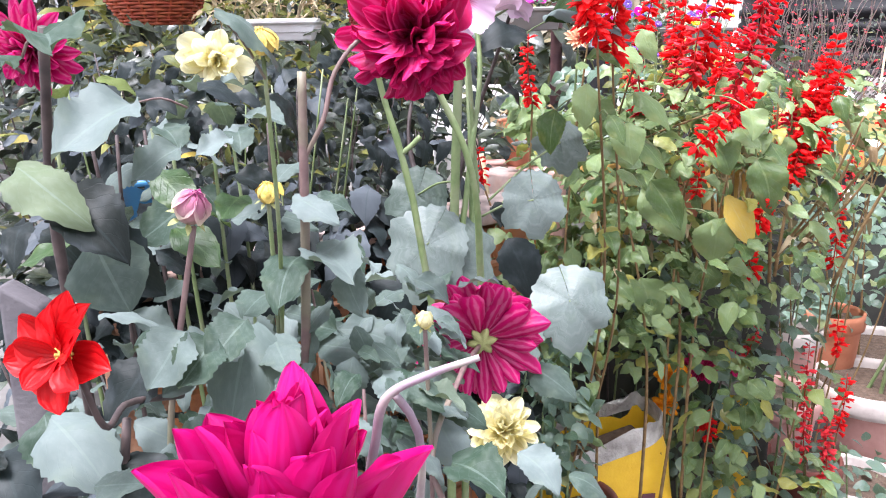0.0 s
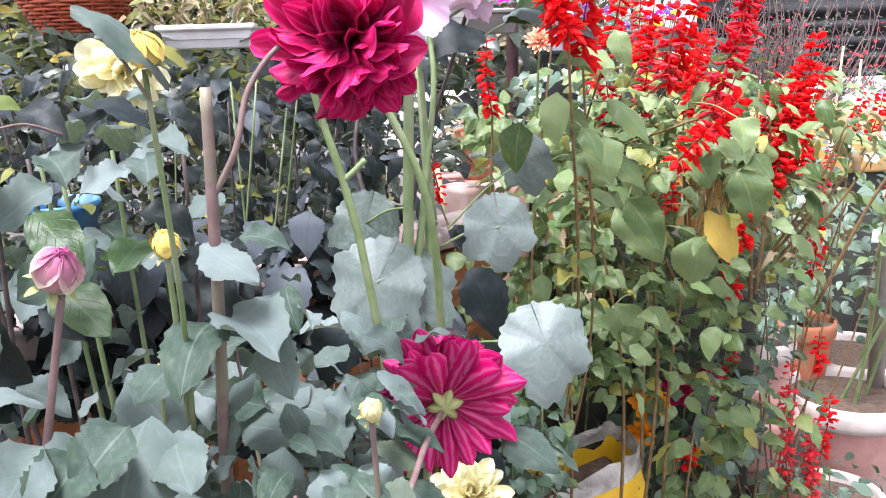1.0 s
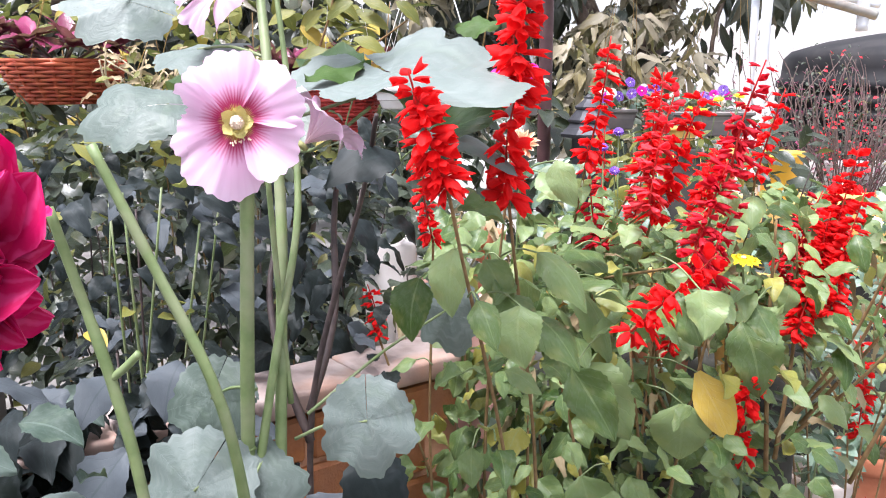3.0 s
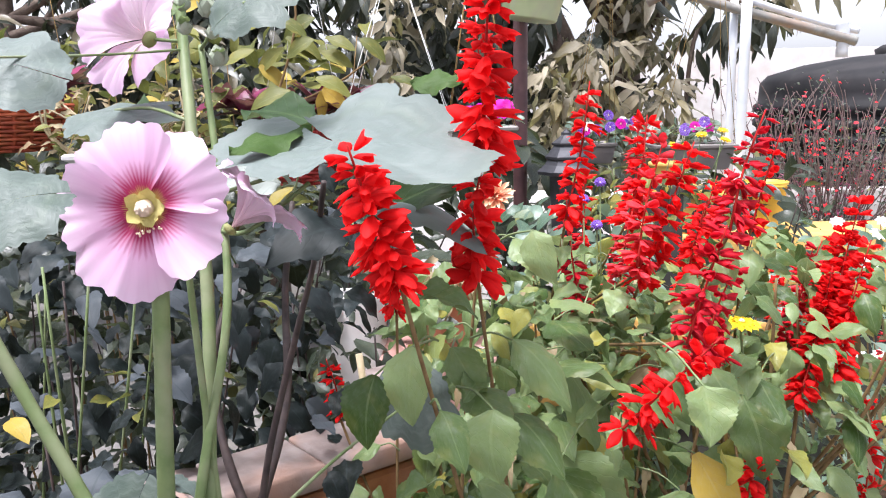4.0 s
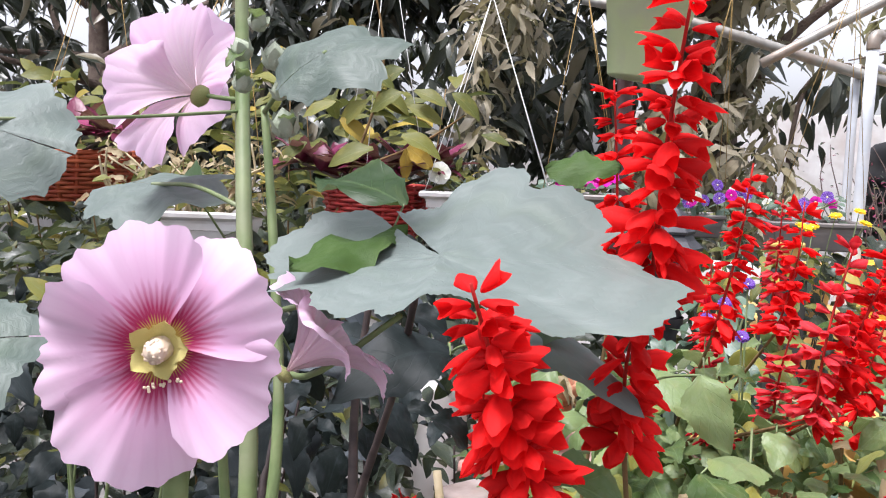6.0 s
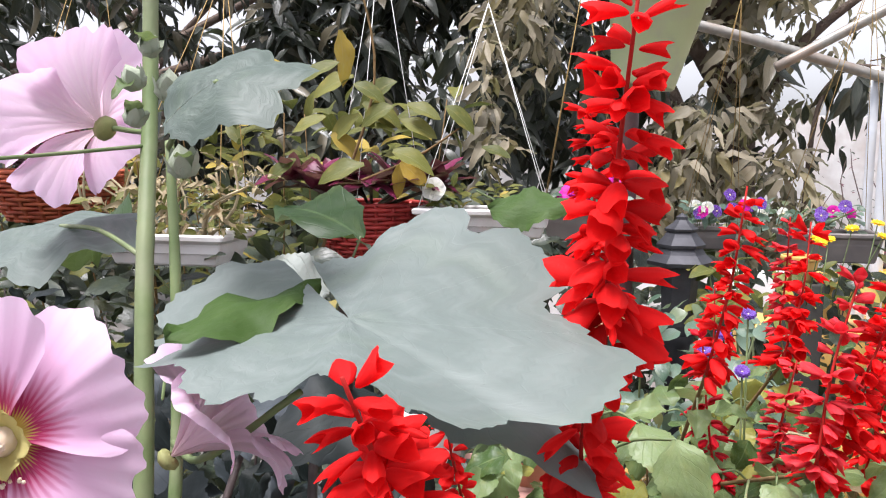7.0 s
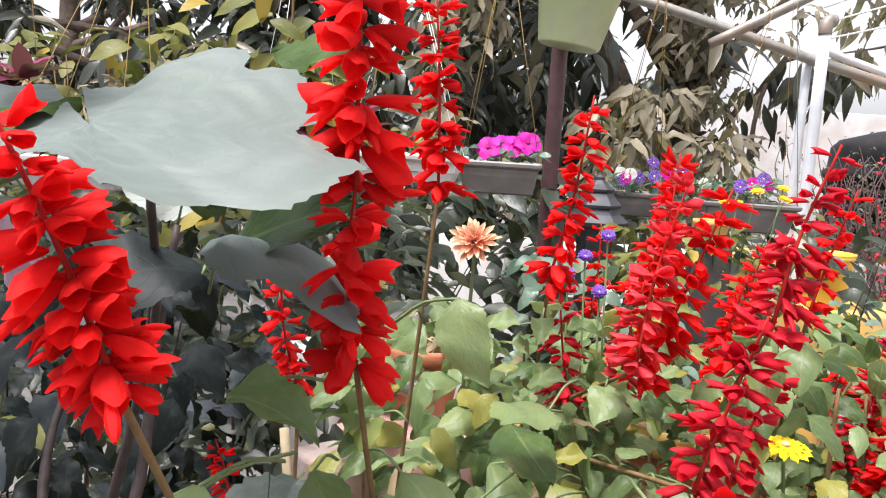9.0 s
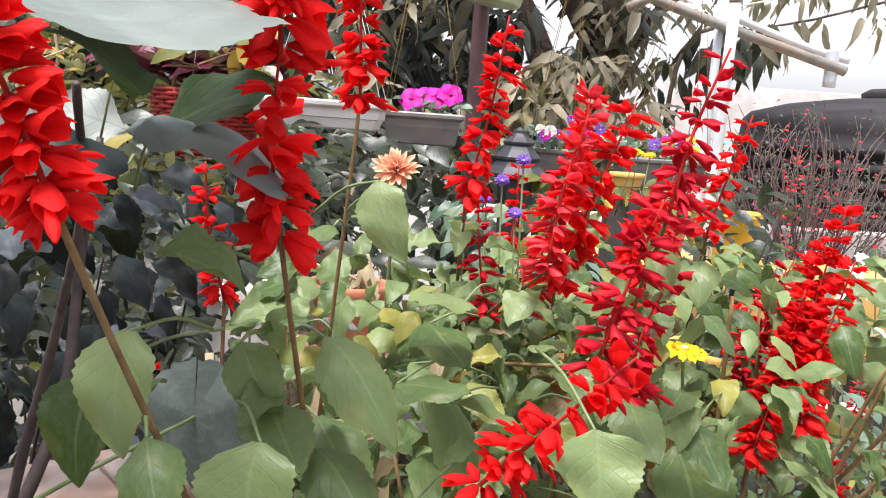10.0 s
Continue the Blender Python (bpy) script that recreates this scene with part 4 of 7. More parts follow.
sd = salvia((0.58, 2.02), 0.2, 0.075, "terracotta", "ochre_paint", 0.96, "scarlet salvia in a clay pot on the ledge")
spike(sd, "coral_bell", (0.519, 1.88, 1.395), (0.525, 1.88, 1.54), 8, 0.024, (0.573, 2.010, 1.13), seed=21)
spike(sd, "red_bell", (0.60, 1.82, 1.33), (0.635, 1.82, 1.45), 7, 0.022, (0.577, 2.010, 1.13), seed=22)
spike(sd, "coral_bell", (0.665, 1.95, 1.34), (0.70, 1.95, 1.45), 6, 0.022, (0.580, 2.010, 1.13), seed=23)
spike(sd, "red_bell", (0.44, 1.90, 1.33), (0.445, 1.92, 1.45), 6, 0.02, (0.573, 2.010, 1.13), seed=24)

se = salvia((0.88, 1.86), 0.26, 0.10, "dark_clay", "rim_white")
spike(se, "coral_bell", (0.834, 1.75, 0.50), (0.824, 1.75, 0.78), 13, 0.023, (0.87, 1.84, 0.24), seed=25, per=5, leaves=4)
spike(se, "coral_bell", (0.88, 1.72, 0.46), (0.868, 1.72, 0.66), 10, 0.024, (0.88, 1.84, 0.24), seed=26, leaves=2)
spike(se, "red_bell", (0.905, 1.75, 0.56), (0.914, 1.75, 0.70), 7, 0.021, (0.89, 1.84, 0.24), seed=27, per=5, leaves=4)
spike(se, "red_bell", (0.905, 1.78, 0.74), (0.895, 1.78, 0.83), 5, 0.02, (0.90, 1.84, 0.24), seed=28, per=5, leaves=4)
spike(se, "coral_bell", (0.69, 1.76, 0.74), (0.715, 1.76, 0.82), 4, 0.02, (0.84, 1.84, 0.24), seed=29, per=4, leaves=4)
spike(se, "red_bell", (0.60, 1.70, 0.58), (0.585, 1.70, 0.64), 3, 0.024, (0.80, 1.84, 0.24), seed=30, per=5, leaves=4)

sf = salvia((1.0, 2.12), 0.3, 0.10, "dark_clay", "dark_clay", 0.0)
for k in range(7):
    x, y = 0.78 + 0.07 * k + RND.uniform(-0.03, 0.03), 1.95 + RND.uniform(-0.12, 0.2)
    z = 1.15 + RND.uniform(-0.1, 0.10)
    spike(sf, ("red_bell", "coral_bell", "red_bell")[k % 3], (x, y, z), (x + RND.uniform(0, 0.03), y, z + RND.uniform(0.08, 0.13)), 7, 0.022, (0.96 + 0.01 * k, 2.1, 0.28), seed=40 + k, per=5, leaves=3)

# ---- hollyhock ----
hp = pot("flower_pot", (0.03, 1.08, 0), 0.14, 0.30, "terracotta", "terracotta", "large clay pot that holds the hollyhock")
hh = thing("hollyhock_plant", (0.04, 1.08, 0.27), "tall hollyhock with pale pink flowers and large lobed leaves", "hollyhock")
tube("stem", ((0.03, 1.07, 0.27), (0.035, 1.07, 0.9), (0.045, 1.07, 1.27), (0.054, 1.07, 1.47)), 0.0066, 0.0058, "green_stem", hh, 10, 8, lump=0.06)
tube("stem", ((0.05, 1.09, 0.27), (0.056, 1.09, 0.95), (0.068, 1.095, 1.27), (0.062, 1.14, 1.43), (0.042, 1.187, 1.555), (0.027, 1.225, 1.63), (0.018, 1.25, 1.80)), 0.0058, 0.0042, "green_stem", hh, 10, 8, lump=0.06)
tube("stem", ((0.052, 1.07, 1.20), (0.066, 1.09, 1.30), (0.080, 1.13, 1.42), (0.062, 1.18, 1.54), (0.049, 1.203, 1.615)), 0.0042, 0.0024, "green_stem", hh, 9, 8, lump=0.06)
tube("stem", ((0.075, 1.10, 1.25), (0.068, 1.10, 1.35), (0.062, 1.10, 1.46)), 0.003, 0.0025, "green_stem", hh, 8, 6)


def hollyhock_petals(centre, face, size, parent, open_=0.35, turn=0.0, label="", mat="hollyhock_petal"):
    """Five broad overlapping petals with crimped edges round a column of stamens."""
    c, face = Vector(centre), Vector(face).normalized()
    rot = face.to_track_quat("Z", "Y").to_matrix().to_4x4()
    m0 = Matrix.Translation(c) @ rot @ Matrix.Rotation(turn, 4, "Z")
    fl = piece("flower", mesh_of("calyx", *lathe_data(((0.001, -0.14), (0.10, -0.13), (0.17, -0.06), (0.16, 0.02), (0.05, 0.05)), 10), "calyx"), parent, m0 @ Matrix.Scale(size * 0.8, 4), label)
    rnd = random.Random(int(size * 1e5) + int(turn * 100))
    for k in range(5):
        ph = rnd.random() * 6
        verts, uvs, faces = [], [], []
        nu, nv = 14, 44
        for i in range(nu + 1):
            u = i / nu
            for j in range(nv + 1):
                s = j / nv * 2 - 1
                half = 0.52 + 0.27 * math.sin(min(1.0, u * 1.3) * math.pi / 2)
                a = s * half
                edge = 1.04 + 0.05 * math.sin(ph * 7) - 0.30 * abs(s) ** 4 - 0.07 * math.exp(-((s - 0.3 * math.sin(ph)) / 0.16) ** 2) - 0.022 * math.sin(s * 9 + ph) - 0.016 * math.sin(s * 23 + 2 * ph) - 0.010 * math.sin(s * 37 + ph)
                r = u * edge
                z = open_ * u * (1.2 - 0.75 * u) + 0.10 * u * u * math.sin(s * 4.4 + ph) + 0.022 * u**3 * math.sin(s * 9 + 2 * ph) + 0.012 * u**4 * math.sin(s * 21 + ph) + 0.10 * s * u
                verts.append((r * math.sin(a), r * math.cos(a), z))
                uvs.append((j / nv, u))
        c1 = nv + 1
        for i in range(nu):
            for j in range(nv):
                faces.append((i * c1 + j, i * c1 + j + 1, (i + 1) * c1 + j + 1, (i + 1) * c1 + j))
        me = mesh_of("petal", verts, faces, mat, uvs)
        piece("petal", me, fl, m0 @ Matrix.Rotation(2 * math.pi * k / 5 + rnd.uniform(-0.09, 0.09), 4, "Z") @ Matrix.Scale(size * rnd.uniform(0.93, 1.05), 4))
    if mat == "hollyhock_back":
        return fl
    star = blade("star", "star_green", ovate(0.38, 0.45), 10, 2, 0.25, -0.2, 0.06, 0.1)
    for k in range(5):
        d = Vector((math.sin(2 * math.pi * (k + 0.5) / 5), math.cos(2 * math.pi * (k + 0.5) / 5), 0.42))
        piece("star", star, fl, m0 @ Matrix.Scale(size, 4) @ placed(d * 0.03, d * 0.27 + Vector((0, 0, 0.03)), (0, 0, 1)))
    v, f = lathe_data(((0.001, 0.0), (0.13, 0.03), (0.10, 0.08), (0.085, 0.18), (0.09, 0.26), (0.06, 0.32), (0.001, 0.345)), 14)
    piece("stamen_column", mesh_of("stamens", v, f, "pale_tip"), fl, m0 @ Matrix.Scale(size, 4))
    bm = bmesh.new()
    for k in range(60):
        q = Vector((rnd.gauss(0, 1), rnd.gauss(0, 1), rnd.gauss(0, 1.2))).normalized() * 0.088 + Vector((0, 0, 0.25))
        if k > 45:
            q = Vector((rnd.uniform(-0.20, 0.16), -0.27 + rnd.uniform(-0.03, 0.03), 0.16))
        bmesh.ops.create_icosphere(bm, subdivisions=1, radius=0.016, matrix=Matrix.Translation(q))
    part("pollen_head", bm, "pale_tip", fl, m=m0 @ Matrix.Scale(size, 4))
    return fl


def lathe_data(prof, seg):
    verts, faces = [], []
    for r, z in prof:
        for k in range(seg):
            a = 2 * math.pi * k / seg
            verts.append((r * math.cos(a), r * math.sin(a), z))
    for i in range(len(prof) - 1):
        for k in range(seg):
            faces.append((i * seg + k, i * seg + (k + 1) % seg, (i + 1) * seg + (k + 1) % seg, (i + 1) * seg + k))
    return verts, faces


hollyhock_petals((0.0495, 1.064, 1.501), (0.22, -0.95, 0.08), 0.0550, hh, 0.28, 0.35, "pale pink flower with a crimson eye, wide open")
hollyhock_petals((-0.004, 1.231, 1.623), (-0.86, 0.25, 0.38), 0.054, hh, 0.8, 0.9, "pale pink flower seen from behind", "hollyhock_back")
hollyhock_petals((0.092, 1.110, 1.480), (0.62, 0.22, 0.60), 0.039, hh, 1.7, 0.2, "half-open pale pink flower", "hollyhock_back")
tube("flower_stalk", ((0.074, 1.15, 1.472), (0.100, 1.12, 1.476), (0.150, 1.11, 1.512)), 0.0019, 0.0016, "green_stem", hh, 7)
tube("flower_stalk", ((0.030, 1.22, 1.620), (0.016, 1.226, 1.621), (0.0, 1.231, 1.623)), 0.0016, 0.0015, "green_stem", hh, 7)
tube("leaf_stalk", ((0.030, 1.217, 1.613), (-0.005, 1.15, 1.606), (-0.05, 1.06, 1.600)), 0.0011, 0.0009, "green_stem", hh, 7)
tube("leaf_stalk", ((0.070, 1.165, 1.50), (0.12, 1.15, 1.515), (0.155, 1.118, 1.526)), 0.0017, 0.0015, "green_stem", hh, 7)
SEPAL = blade("sepal", "bud_grey", ovate(0.34, 0.4), 6, 1, 0.35, -0.5, 0.02)
for q, r in (((0.083, 1.068, 1.630), 0.0048), ((0.096, 1.066, 1.627), 0.0056), ((0.090, 1.064, 1.640), 0.0042), ((0.100, 1.066, 1.603), 0.0060), ((0.083, 1.068, 1.618), 0.0044), ((0.094, 1.070, 1.660), 0.0048), ((0.098, 1.066, 1.615), 0.0040)):
    v, f = lathe_data(((0.001, -0.9), (0.55, -0.75), (0.9, -0.2), (0.74, 0.45), (0.40, 0.9), (0.001, 1.35)), 15)
    v = [(x * (1 + 0.2 * math.cos(5 * math.atan2(y, x))), y * (1 + 0.2 * math.cos(5 * math.atan2(y, x))), z) for x, y, z in v]
    q = (0.057 + (q[0] - 0.09) * 1.5, 1.172 + q[1] - 1.067, 1.632 + (q[2] - 1.622) * 1.5)
    r *= 1.3
    m = Matrix.Translation(q) @ Matrix.Rotation(RND.uniform(-0.7, 0.7), 4, "Y") @ Matrix.Rotation(RND.uniform(-0.4, 0.4), 4, "X") @ Matrix.Scale(r, 4)
    bd = piece("bud", mesh_of("bud", v, f, "bud_grey"), hh, m, "grey-green hairy flower bud")
    for k in range(5):
        a = 2 * math.pi * k / 5
        o = Vector((math.cos(a) * 0.5, math.sin(a) * 0.5, -0.8))
        piece("sepal", SEPAL, bd, m @ placed(o, o + Vector((math.cos(a) * 1.1, math.sin(a) * 1.1, 1.1)), (-math.cos(a), -math.sin(a), 0.6), 1.0))
    d = Vector((RND.uniform(-1, 1), -0.5, RND.uniform(-0.2, 0.6))).normalized()
    piece("bract", SHAPES["salvia"][1], hh, placed(q, Vector(q) + d * 0.017, (0, -0.4, 0.9), 0.9))


def lobed(base, size, face, tip_dir, width=1.0, k=0, stalk=None):
    """A hollyhock leaf by its stalk's end, its face and the way its tip points."""
    b = Vector(base)
    ob = piece("leaf", SHAPES["hollyhock"][k % 3], hh, placed(b, b + Vector(tip_dir).normalized() * size, face, width))
    if stalk:
        tube("leaf_stalk", (stalk, Vector(stalk).lerp(b, 0.5) + Vector((0, 0, 0.006)), b), 0.0017, 0.0013, "green_stem", hh, 6, 4)
    return ob


BIG = lobed_sheet("hollyhock_leaf", "hollyhock_leaf", ((-11, 1.18, 25), (42, 1.10, 25), (70, 0.98, 17), (106, 0.62, 22), (164, 0.98, 28), (200, 0.84, 22), (230, 0.74, 20), (252, 0.62, 16), (284, 0.52, 15), (316, 0.84, 19)), 126, 0.09, 0.50, 18, 180, 0.08, 0.015, 33, 0.0, 0.04, 0.022, 0.16)
AT = Vector((0.166, 1.126, 1.540))
TILT_BIG = Matrix.Translation(AT) @ Matrix.Rotation(radians(17), 4, "X")
piece("leaf", BIG, hh, TILT_BIG @ Matrix.Scale(0.1, 4), "large torn grey-green lobed leaf")
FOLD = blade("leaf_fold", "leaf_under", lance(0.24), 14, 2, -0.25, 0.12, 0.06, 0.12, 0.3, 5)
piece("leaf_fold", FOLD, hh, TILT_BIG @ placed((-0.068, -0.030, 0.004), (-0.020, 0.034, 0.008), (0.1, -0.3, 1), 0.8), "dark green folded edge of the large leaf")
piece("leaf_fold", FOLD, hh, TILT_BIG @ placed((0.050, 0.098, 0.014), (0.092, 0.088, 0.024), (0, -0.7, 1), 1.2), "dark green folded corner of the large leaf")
RIDGED = blade("ridged_leaf", "pale_under", ovate(0.36, 0.45), 28, 3, 0.1, 0.35, 0.05, 0.05, 0.1, 97)
piece("leaf", RIDGED, hh, placed((-0.002, 1.67, 1.460), (-0.062, 1.62, 1.494), (0.15, -0.75, 0.6), 1.15), "pale leaf seen from below, with deep ridges")
lobed((0.103, 1.140, 1.640), 0.043, (-0.1, -0.62, 0.78), (0.88, 0.1, 0.36), 0.95, 1, (0.050, 1.20, 1.612))
lobed((-0.040, 1.08, 1.597), 0.05, (0.1, -0.7, 0.7), (-0.8, -0.2, 0.1), 1.0, 2)
lobed((0.000, 0.99, 1.515), 0.045, (0.2, -0.55, 0.8), (-0.8, -0.3, -0.2), 1.0, 1)
lobed((-0.045, 1.25, 1.565), 0.06, (0.1, -0.35, 0.9), (0.7, -0.3, 0.0), 1.0, 0, (0.042, 1.187, 1.555))
lobed((0.187, 1.005, 1.128), 0.068, (0.05, -0.80, 0.6), (0.1, -0.4, -0.8), 1.0, 1, (0.07, 1.08, 1.10))
lobed((0.008, 1.03, 1.198), 0.072, (0.0, -0.72, 0.7), (-0.3, -0.3, -0.8), 0.95, 2, (0.05, 1.07, 1.22))
lobed((0.050, 1.05, 1.192), 0.062, (0.1, -0.72, 0.7), (0.6, -0.3, -0.5), 0.95, 1, (0.06, 1.08, 1.21))
lobed((0.147, 1.08, 1.243), 0.052, (0.0, -0.85, 0.5), (0.1, -0.2, -0.9), 1.0, 0, (0.08, 1.09, 1.22))
lobed((0.205, 1.27, 1.292), 0.05, (0, -0.8, 0.6), (0.2, -0.2, -0.9), 1.0, 2, (0.09, 1.1, 1.24))
lobed((-0.005, 1.12, 1.245), 0.052, (0.0, -0.8, 0.55), (-0.2, -0.3, -0.8), 1.0, 0, (0.05, 1.08, 1.27))
lobed((0.10, 0.97, 1.10), 0.055, (0.0, -0.7, 0.7), (0.5, -0.3, -0.5), 1.0, 2, (0.06, 1.05, 1.05))
# broad smooth leaves of a second kind, dark below, pale above
dk = thing("broadleaf_plant", (0.12, 1.34, 0.0), "dark-stemmed broadleaf plant with large green leaves", "plant")
tube("stem", ((0.02, 1.34, 0.02), (0.030, 1.35, 0.9), (0.040, 1.35, 1.17), (0.082, 1.34, 1.33), (0.112, 1.31, 1.42), (0.135, 1.25, 1.50)), 0.0052, 0.0026, "dark_stem", dk, 8, 8, lump=0.2)
tube("stem", ((0.033, 1.35, 1.10), (-0.01, 1.38, 1.20), (-0.03, 1.42, 1.27), (-0.02, 1.5, 1.38)), 0.006, 0.003, "dark_stem", dk, 7, 6, lump=0.2)
tube("stem", ((0.033, 1.35, 1.14), (0.055, 1.40, 1.24), (0.05, 1.45, 1.37), (0.06, 1.46, 1.46)), 0.006, 0.003, "dark_stem", dk, 7, 6, lump=0.2)
leaf(dk, "green", (0.096, 1.423, 1.546), (-0.020, 1.55, 1.590), (0.3, -0.75, 0.6), 0.75, (0.06, 1.46, 1.46))
leaf(dk, "green", (-0.042, 1.314, 1.555), (-0.155, 1.415, 1.556), (0, -0.65, 0.75), 0.8, (-0.02, 1.5, 1.38))
leaf(dk, "green", (0.178, 1.25, 1.468), (0.252, 1.20, 1.518), (-0.6, -0.6, 0.5), 0.95, (0.14, 1.33, 1.43))
leaf(dk, "dahlia", (0.175, 1.252, 1.474), (0.248, 1.202, 1.526), (-0.3, 0.2, 0.9), 0.9)
leaf(dk, "dark", (0.155, 1.28, 1.452), (0.105, 1.22, 1.470), (0.1, -0.5, 0.85), 1.2, (0.15, 1.31, 1.45))
leaf(dk, "green", (0.190, 1.21, 1.495), (0.160, 1.13, 1.555), (0.3, 0.4, 0.8), 1.1, (0.165, 1.27, 1.5))
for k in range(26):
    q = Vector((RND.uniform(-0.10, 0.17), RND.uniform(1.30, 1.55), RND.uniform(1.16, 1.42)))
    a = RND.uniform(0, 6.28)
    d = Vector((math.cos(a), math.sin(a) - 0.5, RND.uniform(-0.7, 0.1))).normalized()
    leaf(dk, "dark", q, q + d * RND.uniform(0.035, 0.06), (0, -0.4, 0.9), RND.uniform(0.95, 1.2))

# ---- dahlias ----
dp = pot("flower_pot", (-0.10, 0.80, 0), 0.15, 0.30, "terracotta", "terracotta", "large clay pot that holds the dahlias")
dd = thing("dahlia_plant", (-0.10, 0.76, 0.27), "dahlia plant with magenta and cream flowers and broad blue-green leaves", "dahlia")


stake = thing("wooden_post", (-0.305, 0.62, 0), "weathered grey wooden post beside the dahlias", "post")
bmp = box_bm(0.032, 0.026, 1.28, 0.004)
for v in bmp.verts:
    if v.co.z > 0.5:
        v.co.z -= 0.6 * (v.co.x + 0.016)
part("post", bmp, "grey_wood", stake, m=Matrix.Translation((-0.305, 0.62, 0.64)) @ Matrix.Rotation(0.02, 4, "Y"))


def dahlia(parent, centre, face, radius, mat, petals, width, layers=(1.45, 0.15), cup=0.5, tip=0.5, label="", back=True, eye=False, seed=0, curl=0.1, spread=1.0, wild=0.0, fine=(10, 3)):
    """A double dahlia: spoon petals in a spiral, the outer ones long and lying back."""
    rnd = random.Random(seed)
    c, face = Vector(centre), Vector(face).normalized()
    m0 = Matrix.Translation(c) @ face.to_track_quat("Z", "Y").to_matrix().to_4x4() @ Matrix.Rotation(rnd.random() * 6, 4, "Z")
    v, f = lathe_data(((0.001, -0.28), (0.12, -0.27), (0.22, -0.22), (0.26, -0.14), (0.22, 0.0), (0.1, 0.1), (0.001, 0.12)), 24)
    v = [(x * (1 + 0.32 * math.cos(6 * math.atan2(y, x))), y * (1 + 0.32 * math.cos(6 * math.atan2(y, x))), z) for x, y, z in v]
    fl = piece("flower", mesh_of("calyx", v, f, "calyx"), parent, m0 @ Matrix.Scale(radius * 0.8, 4), label)
    shapes = [blade("petal", mat, spoon(width * (1 + 0.2 * wild * k), 0.62, 0.3, tip), fine[0], fine[1], 0.0, -curl + 0.14 * k, 0.02 + 0.02 * wild, 0.0, (0.1 + 0.25 * wild) * k, seed + k, -cup * 2.0) for k in range(3)]
    for i in range(petals):
        f = (i + 0.5) / petals
        th = layers[0] * (1 - f) ** 0.8 + layers[1] * f
        ph = i * 2.39996
        ln = radius * (1.0 - 0.42 * f * spread) * rnd.uniform(0.92 - 0.2 * wild, 1.06 + 0.08 * wild)
        ph += wild * rnd.uniform(-0.4, 0.4)
        th += wild * rnd.uniform(-0.25, 0.25)
        d = Vector((math.sin(th) * math.cos(ph), math.sin(th) * math.sin(ph), math.cos(th) + rnd.uniform(-0.06, 0.06)))
        b = Vector((d.x, d.y, 0)) * radius * 0.12 * (1 - f) + Vector((0, 0, radius * 0.22 * f - radius * 0.08))
        piece("petal", shapes[i % 3], fl, m0 @ placed(b, b + d.normalized() * ln, (-d.x * 0.8 + wild * rnd.uniform(-0.5, 0.5), -d.y * 0.8 + wild * rnd.uniform(-0.5, 0.5), 1.0), rnd.uniform(0.9, 1.1)))
    if eye:
        bm = bmesh.new()
        for k in range(60):
            a, r = k * 2.4, 0.030 * math.sqrt(k)
            bmesh.ops.create_icosphere(bm, subdivisions=1, radius=0.045, matrix=Matrix.Translation((r * math.cos(a), r * math.sin(a), 0.16 - r * 0.6)))
        part("disc", bm, "bud_yellow", fl, "yellow disc", m0 @ Matrix.Scale(radius, 4))
    return fl


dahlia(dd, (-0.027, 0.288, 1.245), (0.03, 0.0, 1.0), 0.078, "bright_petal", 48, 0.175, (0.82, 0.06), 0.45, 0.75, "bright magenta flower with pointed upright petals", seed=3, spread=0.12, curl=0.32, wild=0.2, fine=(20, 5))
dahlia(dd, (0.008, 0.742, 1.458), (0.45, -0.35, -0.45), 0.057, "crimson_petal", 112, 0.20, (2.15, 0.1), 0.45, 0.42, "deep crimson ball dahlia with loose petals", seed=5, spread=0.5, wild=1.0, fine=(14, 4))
dahlia(dd, (0.069, 0.835, 1.145), (-0.05, 0.96, 0.10), 0.064, "magenta_petal", 120, 0.165, (1.95, 0.4), 0.4, 0.5, "magenta flower with white streaks seen from behind", seed=7, spread=0.3, wild=0.5)
dahlia(dd, (0.100, 0.95, 0.978), (-0.1, -0.6, 0.8), 0.050, "cream_petal", 50, 0.22, (1.5, 0.2), 0.35, 0.42, "cream yellow flower", seed=9, wild=0.5)
dahlia(dd, (-0.258, 1.1, 1.428), (0.35, -0.85, -0.1), 0.046, "cream_petal", 34, 0.25, (1.7, 0.2), 0.2, 0.4, "pale lemon flower with broad ragged petals", seed=11, wild=1.0)
dahlia(dd, (-0.178, 0.434, 1.292), (-0.35, -0.85, 0.25), 0.031, "scarlet_petal", 12, 0.33, (1.5, 0.9), 0.25, 0.85, "single scarlet flower with a yellow disc", eye=True, seed=13, spread=0.1, wild=0.5)
dahlia(dd, (-0.345, 0.80, 1.452), (-0.2, -0.7, -0.2), 0.045, "magenta_petal", 50, 0.2, (1.8, 0.2), 0.4, 0.5, "dark magenta flower", seed=15)


